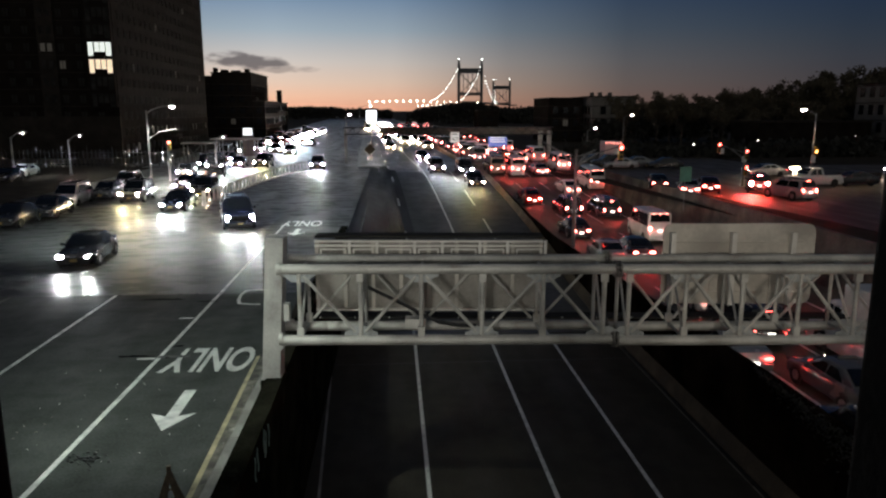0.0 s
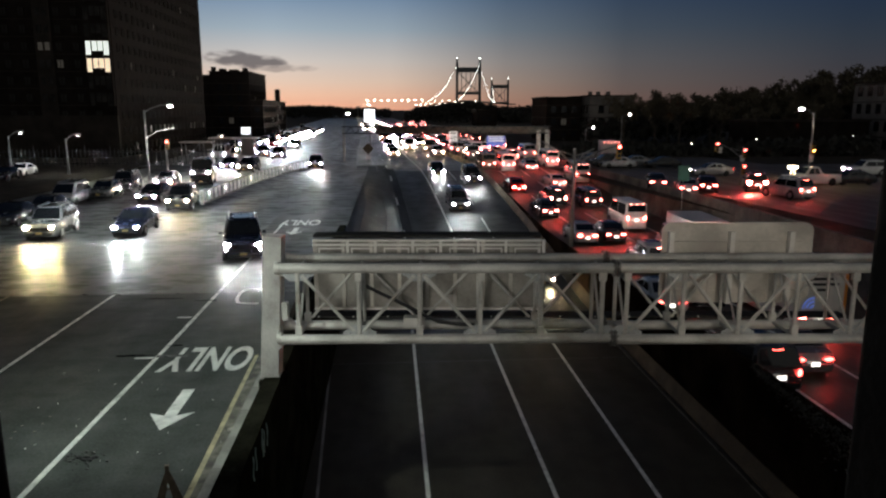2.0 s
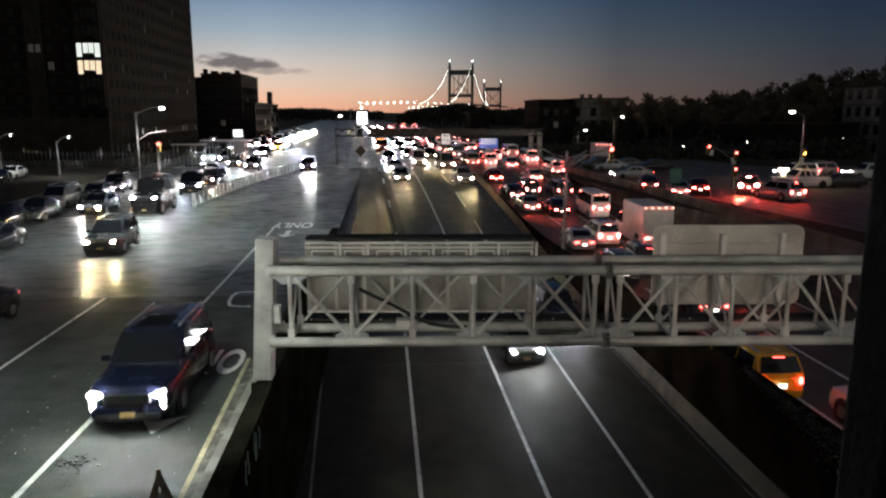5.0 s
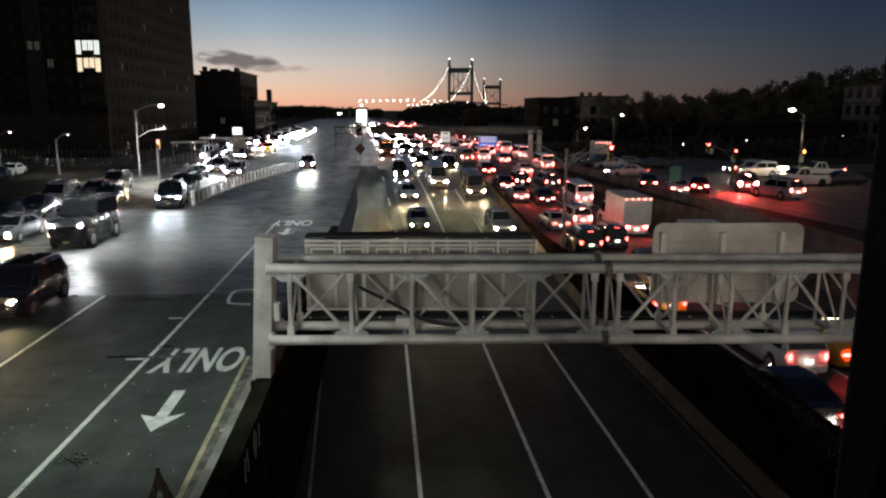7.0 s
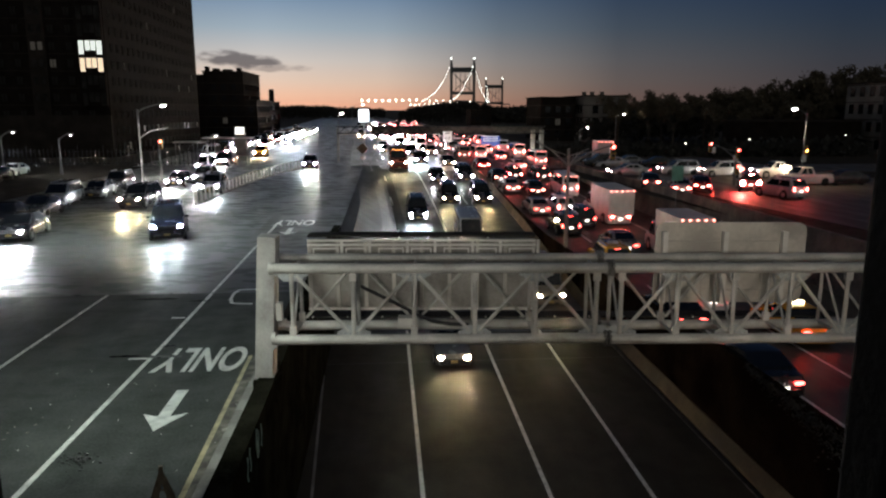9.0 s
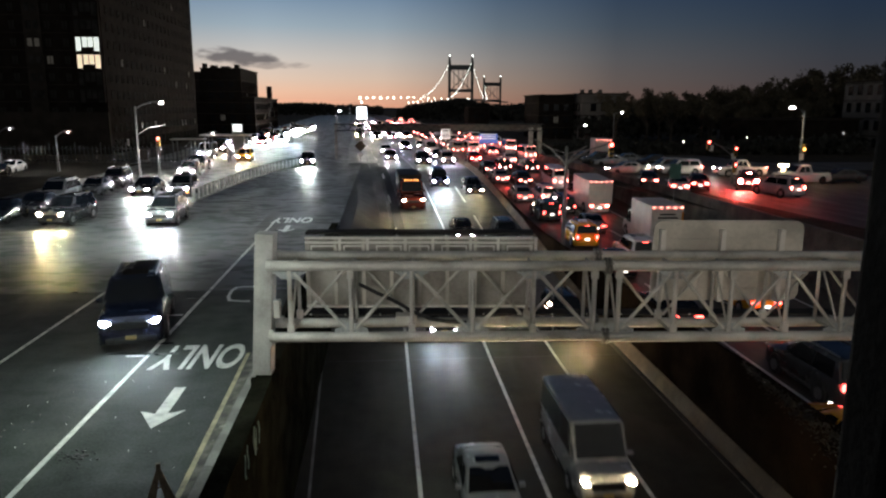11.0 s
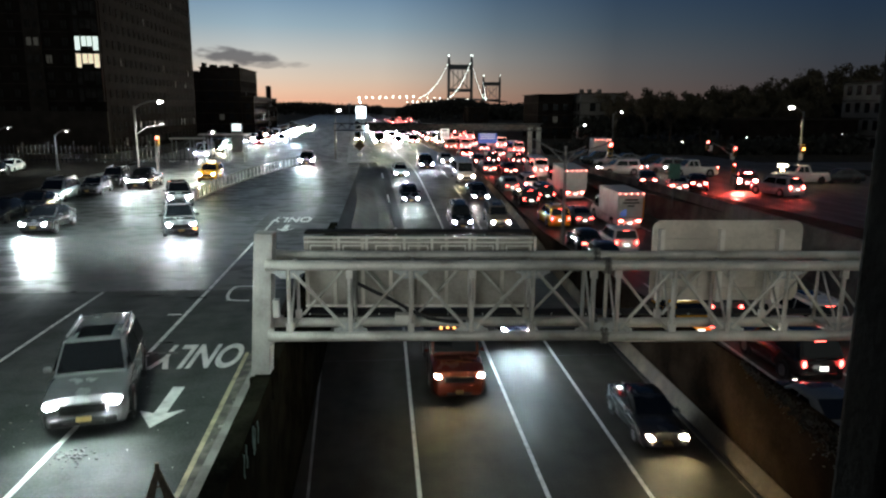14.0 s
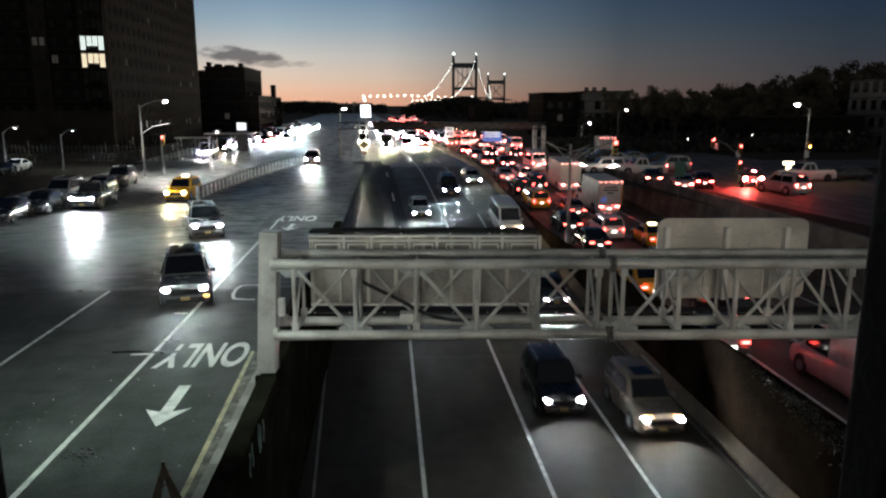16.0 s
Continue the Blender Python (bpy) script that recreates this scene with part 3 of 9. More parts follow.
strip(bm, [-60, 20, 45, 60, 75, 92], 25.4, 30.4, lambda y: GROUND, 0.02, lambda y: -(y - 45) * 0.11 if y > 45 else 0)
tagged(finish(bm, "planting_strip", soil), "dark bare verge beside the service road", "verge", kind="structure")

# ---------- sign gantry ----------
GD = 18.0                                  # distance of its near truss
GM = Matrix.Rotation(radians(-4.0), 4, "Z")  # it stands slightly askew to the lanes


grating = mat("dull_dark_grating", (0.03, 0.029, 0.027), 0.9, vary=0.4, scale=9, spec=0.1)
gusset_steel = mat("gusset_steel", (0.36, 0.38, 0.38), 0.55, 0.3, vary=0.2, scale=2.2, wear=(0.22, 0.21, 0.20))
flange_steel = mat("dark_flange_steel", (0.16, 0.155, 0.145), 0.6, 0.4, vary=0.4, scale=9, wear=(0.30, 0.29, 0.27))


def sign_gantry():
    g = empty("sign_gantry", GM.copy(), "grey galvanised tubular truss sign gantry across the sunken highway", "gantry")
    zb, zt, d2 = 6.44, 8.34, 19.25
    x0, x1, xj = -4.28, 14.6, 4.55
    # upright post
    post = part("post", box(B(), -0.27, 0.22, -0.22, 0.3, 0, 3.95, 0.03, Matrix.Translation((-4.62, GD + 0.35, 5.2)) @ Matrix.Rotation(radians(3.6), 4, "Y")), post_steel, g, "tall square steel post")
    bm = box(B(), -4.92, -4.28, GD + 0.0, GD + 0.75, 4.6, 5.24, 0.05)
    part("pedestal", bm, mossy_unlit, g, "stained concrete pedestal under the post")
    bm = boxed(-0.29, 0.24, -0.24, 0.32, -0.04, 0.03, 0.01, m=Matrix.Translation((-4.62, GD + 0.35, 5.28)))
    part("base_plate", bm, post_steel, post)
    part("post", box(B(), 14.5, 15.0, GD + 0.1, GD + 0.9, 2.4, 9.1, 0.03), post_steel, g, "tall square steel post")
    for z in (zb, zt):
        for y in (GD, d2):
            for a, b in ((x0 - (0.65 if y == d2 else 0), xj - 0.04), (xj + 0.04, x1)):
                part("chord", tubed((a, y, z - 0.04 * (z == zb)), (b, y, z), 0.135, seg=20), galv, g, smooth=False)
            for s in (-1, 1):
                part("flange", tubed((xj + s * 0.05 - 0.022, y, z), (xj + s * 0.05 + 0.022, y, z), 0.225, seg=20), flange_steel, g, "dark bolted flange ring")
            for j in range(8):
                c_, s_ = math.cos(j * math.pi / 4 + 0.3) * 0.182, math.sin(j * math.pi / 4 + 0.3) * 0.182
                part("flange_bolt", tubed((xj - 0.11, y + c_, z + s_), (xj + 0.11, y + c_, z + s_), 0.022, seg=6), flange_steel, g)
            part("collar", tubed((x0 - 0.05, y, z), (x0 + 0.06, y, z), 0.165, seg=16), galv, g)
    n = 6
    panels = [(-3.84, 4.14, 5, 1), (4.79, 13.73, 6, 0)]
    for a, b, k, odd in panels:
        w = (b - a) / k
        xs = [a + w * i for i in range(k + 1)]
        for i, x in enumerate(xs):
            for y in (GD, d2):
                part("vertical_strut", tubed((x + 0.08, y, zb + 0.1), (x + 0.08, y, zt - 0.1), 0.062 if y == GD else 0.05, seg=10), galv, g)
                z_a = zt - 0.34 if i % 2 == odd else zb + 0.10
                part("strut_socket", box(B(), x - 0.01, x + 0.17, y - 0.075, y + 0.075, z_a, z_a + 0.24, 0.012), galv, g)
            part("cross_strut", tubed((x + 0.08, GD, zt - 0.06), (x + 0.08, d2, zt - 0.06), 0.045, seg=8), galv, g)
            part("cross_strut", tubed((x + 0.08, GD, zb + 0.06), (x + 0.08, d2, zb + 0.06), 0.045, seg=8), galv, g)
            part("cross_brace", tubed((x + 0.08, GD, zb + 0.1), (x + 0.08, d2, zt - 0.12), 0.035, seg=8), galv, g)
            low = i % 2 == odd
            zz = zb if low else zt
            # gusset plate with cut corners at each meeting of diagonals
            bm = B()
            s = 1 if low else -1
            pts = [(-0.36, 0.03), (0.52, 0.03), (0.52, 0.13), (0.42, 0.16), (0.30, 0.29), (-0.14, 0.29), (-0.26, 0.16), (-0.36, 0.13)]
            f = [bm.verts.new((x + px, GD - 0.02, zz + s * (0.06 + pz))) for px, pz in pts]
            k2 = [bm.verts.new((x + px, GD + 0.0, zz + s * (0.06 + pz))) for px, pz in pts]
            bm.faces.new(f)
            bm.faces.new(list(reversed(k2)))
            for j in range(8):
                bm.faces.new((f[j], k2[j], k2[(j + 1) % 8], f[(j + 1) % 8]))
            plate = part("gusset_plate", bm, gusset_steel, g, "bluish bolted gusset plate")
            for bx in (-0.28, -0.16, 0.0, 0.16, 0.32, 0.44):
                part("bolt", tubed((x + bx, GD - 0.045, zz + s * 0.14), (x + bx, GD - 0.018, zz + s * 0.14), 0.013, seg=6), flange_steel, plate)
        for i in range(k):
            xa, xb = xs[i] + 0.2, xs[i + 1] - 0.06
            za, zc = (zt - 0.2, zb + 0.2) if i % 2 != odd else (zb + 0.2, zt - 0.2)
            part("diagonal", tubed((xa, GD, za), (xb, GD, zc), 0.050, seg=10), galv, g)
            part("diagonal", tubed((xa, d2, zc), (xb, d2, za), 0.042, seg=10), galv, g)
    # bracket plates by the post, power box and cables
    for z in (zb - 0.28, zt - 0.28):
        bm = B()
        a = [bm.verts.new((px, GD + 0.1, z + pz)) for px, pz in ((-4.42, 0.22), (-4.0, 0.22), (-4.42, -0.15))]
        b = [bm.verts.new((v.co.x, GD + 0.5, v.co.z)) for v in a]
        bm.faces.new(a)
        bm.faces.new(list(reversed(b)))
        for j in range(3):
            bm.faces.new((a[j], b[j], b[(j + 1) % 3], a[(j + 1) % 3]))
        part("bracket", bm, post_steel, g)
    part("conduit_box", boxed(-4.18, -4.03, GD - 0.1, GD + 0.12, 6.95, 7.42, 0.015), galv, g, "small pale switch box")
    part("power_box", boxed(-1.02, -0.45, GD + 0.35, GD + 0.7, 6.62, 6.88, 0.015), galv, g, "grey power box")
    pts = [(-2.0, GD + 0.4, 7.75), (-1.6, GD + 0.4, 7.55), (-1.1, GD + 0.4, 7.3), (-0.5, GD + 0.35, 6.98), (-0.1, GD + 0.35, 6.8), (0.4, GD + 0.4, 6.7), (0.9, GD + 0.45, 6.66)]
    bm = loft(B(), [[(x_, y_ + 0.05 * math.cos(j * math.pi / 3), z_ + 0.055 * math.sin(j * math.pi / 3)) for j in range(6)] for x_, y_, z_ in pts])
    part("cable", bm, dark_metal, g, "loose black cable run")
    # catwalk grating under the signs and small fittings on it
    part("catwalk", boxed(-3.6, 11.6, d2 + 0.2, d2 + 0.75, 6.55, 6.60), grating, g, "dark grating walkway")
    for i in range(14):
        part("bolt_cap", boxed(-3.5 + i * 0.98, -3.46 + i * 0.98, d2 + 0.1, d2 + 0.14, 6.6, 6.64), galv, g)
    return g


def left_sign():
    """Wide sign seen from behind: sheet, stiffeners, a top tray and the slanted visor above it."""
    s = empty("overhead_sign", GM.copy(), "wide overhead sign seen from behind, pale aluminium with frames", "sign")
    y, z0, z1, a, b = 19.72, 6.75, 8.80, -3.62, 2.82
    part("sheet", boxed(a, b, y, y + 0.05, z0, z1, 0.006), back_sheet, s, "weathered grey back sheet")
    k = 8
    for i in range(k + 1):
        x = a + 0.05 + (b - a - 0.1) * i / k
        part("stiffener", boxed(x - 0.05, x + 0.05, y - 0.09, y - 0.002, z0, z1 - 0.03, 0.004), alum, s)
    for z in (z1 - 0.02, z1 - 0.15, z0 + 0.04):
        part("rail", boxed(a, b, y - 0.15, y - 0.03, z - 0.03, z + 0.02, 0.004), bright_alum, s)
    for i in range(7):
        x, w_ = a + 0.16 + i * 0.92, 0.58 if i % 2 else 0.72
        for q in ((x, x + w_, z1 - 0.27, z1 - 0.23), (x, x + w_, z1 - 0.53, z1 - 0.49), (x, x + 0.04, z1 - 0.53, z1 - 0.23), (x + w_ - 0.04, x + w_, z1 - 0.53, z1 - 0.23)):
            part("frame_bar", boxed(q[0], q[1], y - 0.16, y - 0.12, q[2], q[3]), bright_alum, s)
        part("frame_post", boxed(x + w_ + 0.06, x + w_ + 0.14, y - 0.17, y - 0.11, z1 - 0.42, z1, 0.004), bright_alum, s)
    part("visor", boxed(a - 0.02, b + 0.02, y + 0.08, y + 0.62, z1 + 0.03, z1 + 0.10, 0.01), grating, s, "dark top tray of the sign")
    for i in range(8):
        x = a + 0.2 + i * (b - a - 0.4) / 7
        part("hanger", boxed(x - 0.05, x + 0.05, 19.3, y - 0.135, 8.28, 8.38), galv, s)
    return s


def right_sign():
    s = empty("overhead_sign", GM.copy(), "round-cornered overhead sign seen from behind, bare aluminium", "sign")
    y, z0, z1, a, b, r = 19.66, 6.95, 9.27, 6.22, 10.50, 0.26
    bm = B()
    ring = []
    for cx, cz, a0 in ((b - r, z1 - r, 0), (a + r, z1 - r, 90), (a + r, z0 + r, 180), (b - r, z0 + r, 270)):
        for j in range(7):
            t = radians(a0 + 15 * j)
            ring.append((cx + r * math.cos(t), cz + r * math.sin(t)))
    f = [bm.verts.new((x, y, z)) for x, z in ring]
    k = [bm.verts.new((x, y + 0.05, z)) for x, z in ring]
    bm.faces.new(f)
    bm.faces.new(list(reversed(k)))
    for j in range(len(ring)):
        bm.faces.new((f[j], k[j], k[(j + 1) % len(ring)], f[(j + 1) % len(ring)]))
    part("sheet", bm, alum, s)
    for x in (6.45, 8.15, 9.82):
        part("stiffener", boxed(x - 0.07, x + 0.07, y - 0.2, y - 0.002, z0, z1 - 0.24, 0.01), bright_alum, s)
    for z in (8.72, 7.3):
        part("rail", boxed(a + 0.35, b - 0.35, y - 0.06, y - 0.004, z - 0.02, z + 0.02), alum, s)
    for x in (6.9, 7.6, 8.6, 9.3, 10.2):
        part("rib", boxed(x - 0.02, x + 0.02, y - 0.05, y - 0.003, z0 + 0.05, 8.3), alum, s)
    for x in (6.45, 8.15, 9.82):
        part("hanger", boxed(x - 0.05, x + 0.05, 19.3, y - 0.125, 8.28, 8.38), galv, s)
    return s


sign_gantry()
left_sign()
right_sign()

# ---------- footbridge where the camera stands ----------
bm = B()
box(bm, -40, 40, -3.6, 0.78, 10.5, 10.8)
tagged(finish(bm, "footbridge", concrete_dark), "concrete deck of the footbridge over the highway", "bridge", kind="structure")
fr = empty("railing_frame", GM.copy(), "black painted steel railing frame close to the lens", "railing")
part("right_upright", boxed(0.432, 0.67, 0.62, 0.70, 10.8, 13.4, 0.01), black_frame, fr)
part("left_upright", boxed(-0.65, -0.462, 0.62, 0.70, 10.8, 13.4, 0.008), black_frame, fr)
part("bottom_rail", boxed(-0.65, 0.67, 0.60, 0.68, 11.60, 11.70, 0.01), black_frame, fr)


# ---------- small things by the wall ----------
def barricade():
    g = empty("barricade", pose(-4.42, 13.0, GROUND + 0.01, 0, 0, 12), "rusty folded steel barricade leaning by the gutter", "barricade")
    for sx_ in (-1, 1):
        bm = B()
        lo_ = [(0.02 * sx_, -0.05, 0.86), (0.44 * sx_, -0.1, 0.0), (0.16 * sx_, -0.1, 0.0), (-0.03 * sx_, -0.05, 0.66)]
        f_ = [bm.verts.new(p_) for p_ in lo_]
        k_ = [bm.verts.new((p_[0], p_[1] + 0.12, p_[2])) for p_ in lo_]
        bm.faces.new(f_)
        bm.faces.new(list(reversed(k_)))
        for j in range(4):
            bm.faces.new((f_[j], k_[j], k_[(j + 1) % 4], f_[(j + 1) % 4]))
        part("leg", bm, rust, g)
    g.scale = (0.66, 0.66, 0.90)
    part("cap", boxed(-0.06, 0.06, -0.06, 0.06, 0.82, 0.92, 0.015), rust, g)
    part("brace", tubed((-0.22, -0.05, 0.36), (0.22, 0.05, 0.36), 0.025, seg=6), rust, g)
    return g


barricade()
rng = random.Random(4)
bm = B()
for i in range(110):
    y = rng.uniform(9, 22)
    x = rng.choice((rng.gauss(-3.9, 0.12), rng.uniform(-11, -4.4)))
    s = rng.uniform(0.008, 0.022)
    box(bm, x, x + s, y, y + s * 1.3, GROUND + 0.006, GROUND + 0.010 + s * 0.4)
tagged(finish(bm, "litter", paint_white), "scattered pale grit and scraps on the asphalt", "litter", kind="stuff")
can = tubed((-4.0, 16.2, GROUND + 0.04), (-3.88, 16.28, GROUND + 0.04), 0.035, seg=10)
tagged(finish(can, "drink_can", alum), "crushed silver can lying in the gutter", "can")


bm = B()
rg = random.Random(31)
for k in range(7):
    y_, z_ = rg.choice((rg.uniform(15.3, 16.0), rg.uniform(14.2, 14.9))), rg.uniform(5.05, 5.27)
    for j in range(5):
        a_ = (-3.045, y_ + 0.05 * math.sin(j * 1.3 + k), z_ - 0.11 * j)
        b_ = (-3.045, y_ + 0.05 * math.sin((j + 1) * 1.3 + k), z_ - 0.11 * (j + 1))
        tube(bm, a_, b_, 0.022, seg=5)
tagged(finish(bm, "painted_scrawl", mat("teal_spray_paint", (0.20, 0.30, 0.27), 0.7, vary=0.4, scale=6)), "pale teal spray-paint strokes on the cutting wall", "graffiti", kind="stuff")


bm = B()
rg = random.Random(8)
for i in range(70):
    a_, r_ = rg.uniform(0, 6.28), abs(rg.gauss(0, 0.22))
    x_, y_, s_ = -6.9 + r_ * 1.3 * math.cos(a_), 14.95 + r_ * math.sin(a_), rg.uniform(0.015, 0.07)
    box(bm, x_, x_ + s_, y_, y_ + s_ * 0.8, GROUND + 0.002, GROUND + 0.006 + s_ * 0.35, m=None)
tagged(finish(bm, "broken_asphalt", tar), "crumbled dark patch of broken asphalt", "rubble", kind="stuff")

# ivy and debris along the median wall's top, near the camera
rng = random.Random(9)
bm = B()
for i in range(3000):
    y = 10 + 12.5 * rng.random() ** 1.3
    drop = abs(rng.gauss(0, 0.5)) * min(1.0, (23 - y) / 7)
    x = 12.36 - abs(rng.gauss(0, 0.07)) + 0.12 * (drop < 0.08)
    z = 3.74 - drop
    s = rng.uniform(0.03, 0.08)
    q = Euler((rng.uniform(-1, 1), rng.uniform(-1, 1), rng.uniform(0, 6))).to_matrix()
    vs = [bm.verts.new(Vector((x, y, z)) + q @ Vector(p)) for p in ((-s, 0, 0), (0, -s * 0.6, 0), (s, 0, 0), (0, s * 0.6, 0))]
    bm.faces.new(vs)
tagged(finish(bm, "ivy", ivy), "dark ragged ivy hanging over the median wall", "ivy", kind="stuff")


# ---------- parapet fence between the ramp and the service road ----------
def ramp_fence():
    g = empty("ramp_railing", pose(0, 0, GROUND), "pale concrete balustrade railing between ramp and service road", "railing")
    pts = [Vector((-15.3, 58.5, 0)), Vector((-15.0, 66, 0)), Vector((-14.3, 76, 0)), Vector((-12.9, 86, 0)), Vector((-10.6, 96, 0))]
    base, rail = B(), B()
    for a, b in zip(pts, pts[1:]):
        d = (b - a).normalized()
        n = Vector((d.y, -d.x, 0)) * 0.14
        for bm_, z0, z1, k in ((base, 0, 0.14, 1.0), (rail, 0.98, 1.08, 0.6)):
            lo = [bm_.verts.new(p + n * s * k + Vector((0, 0, z0))) for p, s in ((a, 1), (b, 1), (b, -1), (a, -1))]
            hi = [bm_.verts.new(v.co + Vector((0, 0, z1 - z0))) for v in lo]
            bm_.faces.new(hi)
            for j in range(4):
                bm_.faces.new((lo[j], lo[(j + 1) % 4], hi[(j + 1) % 4], hi[j]))
    part("kerb_base", base, concrete, g)
    part("top_rail", rail, concrete, g)
    bal = None
    for a, b in zip(pts, pts[1:]):
        n = int((b - a).length / 1.15)
        for i in range(n):
            p = a.lerp(b, i / n)
            m = Matrix.Translation((p.x, p.y, 0.13))
            if bal is None:
                o = part("baluster", boxed(-0.06, 0.06, -0.05, 0.05, 0, 0.86), sign_white_plain, g)
                o.matrix_local = m
                bal = o.data
            else:
                share("baluster", bal, g, m)
    part("end_post", boxed(-15.42, -15.18, 58.1, 58.4, 0, 1.15, 0.03), sign_white_plain, g)


ramp_fence()


# ---------- poles, signals, lamps ----------
def curve_tube(bm, pts, r0, r1, seg=8):
    n = len(pts) - 1
    for i in range(n):
        tube(bm, pts[i], pts[i + 1], r0 + (r1 - r0) * i / n, r0 + (r1 - r0) * (i + 1) / n, seg)
    return bm


def signal_head(parent, m, lit, label):
    hd = part("signal_head", boxed(-0.17, 0.17, -0.12, 0.12, -0.5, 0.5, 0.03), mat("signal_yellow", (0.30, 0.18, 0.02), 0.5), parent, label)
    hd.matrix_local = m
    for i, z in enumerate((0.31, 0.0, -0.31)):
        on = lit == i
        l = part("lens", tubed((0, -0.12, z), (0, -0.15, z), 0.13 if on else 0.11, seg=12), SIG_RED if on and i == 0 else SIG_AMBER if on else dark_metal, hd)
        v = B()
        for k in range(6):
            t0, t1 = radians(180 * k / 6), radians(180 * (k + 1) / 6)
            q = [v.verts.new((0.14 * math.cos(t), yy, z + 0.14 * math.sin(t))) for t, yy in ((t0, -0.12), (t1, -0.12), (t1, -0.27), (t0, -0.27))]
            v.faces.new(q)
        part("visor", v, dark_metal, hd)
    return hd


def street_lamp(x, y, base, h, arm, rot, label, watts=0, signal=None, sig_arm=0, color=(1, 0.93, 0.82), sig_z=6.0, size=1.0):
    g = empty("street_lamp", pose(x, y, base - 0.06, 0, 0, rot), label, "street lamp", "street lamps")
    part("pole", tubed((0, 0, 0), (0, 0, h), 0.11, 0.075, 10), pole_metal, g)
    part("foot", tubed((0, 0, 0), (0, 0, 0.9), 0.18, 0.13, 10), pole_metal, g)
    part("arm", curve_tube(B(), [(0, 0, h - 0.3), (arm * 0.3, 0, h + 0.15), (arm * 0.7, 0, h + 0.45), (arm, 0, h + 0.5)], 0.05, 0.035), pole_metal, g)
    part("lamp_head", boxed(arm - 0.2, arm + 0.55, -0.16, 0.16, h + 0.44, h + 0.6, 0.05), pole_metal, g)
    bm = B()
    bmesh.ops.create_uvsphere(bm, u_segments=12, v_segments=6, radius=0.21 * size, matrix=Matrix.Translation((arm + 0.2, 0, h + 0.38)) @ Matrix.Diagonal((1.2, 0.9, 0.7, 1)))
    part("globe", bm, LAMP_W, g, "glowing lamp glass")
    if sig_arm:
        part("signal_arm", curve_tube(B(), [(0, 0, sig_z - 0.6), (sig_arm * 0.4, 0, sig_z + 0.15), (sig_arm, 0, sig_z + 0.5)], 0.06, 0.04), pole_metal, g)
    if signal is not None:
        signal_head(g, pose(sig_arm if sig_arm else 0.25, -0.1, sig_z if sig_arm else sig_z), signal, "traffic signal head")
    if watts:
        p = g.matrix_world @ Vector((arm + 0.2, 0, h + 0.05))
        lamp("street_or_fill_light", tuple(p), watts * 1.6, color, 0.2, "SPOT", (p.x, p.y - 0.3, base), 125, 0.7)
    return g


street_lamp(-26.0, 78.4, GROUND, 7.6, 2.5, 0, "grey street lamp pole with curved signal arm, lit", 8500, None, 3.0, (1, 0.95, 0.86), 5.2)
street_lamp(43.7, 71.7, GROUND, 7.3, -1.6, 0, "grey street lamp pole with traffic signal beside the side street, lit", 700, 1, 0, (1, 0.74, 0.48), 3.4, 1.1)
street_lamp(-8.35, 129.6, GROUND, 6.5, 0.5, 0, "tall grey street lamp pole on the gore, lit", 300, None, 0, (1, 0.95, 0.9))
street_lamp(-10.5, 232, GROUND, 8.6, 3.4, 0, "distant grey street lamp pole", 0, None, 0)
street_lamp(49.0, 150, GROUND, 6.2, 1.5, 0, "distant lit street lamp before the apartment houses", 90, None, 0, (1, 0.8, 0.55))
street_lamp(35.2, 128, GROUND, 4.0, 1.2, 0, "distant lit street lamp", 70, None, 0, (1, 0.9, 0.75))
street_lamp(-52, 74, GROUND, 5.0, 1.2, 0, "low lit lamp beyond the fence", 420, None, 0, (0.95, 0.97, 1.0), size=0.42)
street_lamp(-44, 86, GROUND, 4.6, 1.2, 0, "low lit lamp beyond the fence", 260, None, 0, (0.95, 0.97, 1.0), size=0.3)
street_lamp(-38.5, 88, GROUND, 4.2, 1.2, 0, "low lit lamp beyond the fence", 260, None, 0, (0.95, 0.97, 1.0), size=0.32)
street_lamp(-20.4, 84.0, GROUND, 4.2, 0.8, 0, "low lit lamp at the junction", 240, None, 0, (0.95, 0.97, 1.0), size=0.35)


def signal_mast(x, y, base, h, arms, label):
    """A pole with long truss arms and a red light at the end."""
    g = empty("signal_mast", pose(x, y, base), label, "traffic signal")
    part("pole", tubed((0, 0, 0), (0, 0, h), 0.14, 0.09, 10), pole_metal, g)
    for dx, dz, lit in arms:
        part("mast_arm", curve_tube(B(), [(0, 0, h - 1.2), (dx * 0.5, 0, h - 0.45 + dz * 0.4), (dx, 0, h - 0.3 + dz)], 0.07, 0.04), pole_metal, g)
        part("stay", tubed((0, 0, h - 0.5), (dx * 0.55, 0, h - 0.4 + dz * 0.4), 0.03, seg=6), pole_metal, g)
        if lit is not None:
            signal_head(g, pose(dx * 0.96, -0.1, h - 0.75 + dz), lit, "traffic signal head")
    return g


signal_mast(12.56, 48.3, 2.84, 6.9, [(-2.3, 0.8, None), (3.2, 0.55, 0), (1.4, 0.3, None)], "tall grey signal mast with branching arms and a red light")
sm = signal_mast(35.3, 69.5, GROUND, 3.9, [(-2.9, 0.75, 0)], "signal pole with short arm and red lights")
signal_head(sm, pose(0.05, -0.2, 3.25), 0, "traffic signal head")
signal_head(sm, pose(0.10, -0.2, 1.62), 0, "traffic signal head")
part("plate", boxed(-0.36, 0.12, -0.2, -0.17, 2.45, 3.05, 0.01), sign_white_plain, sm, "white sign plate on the pole")
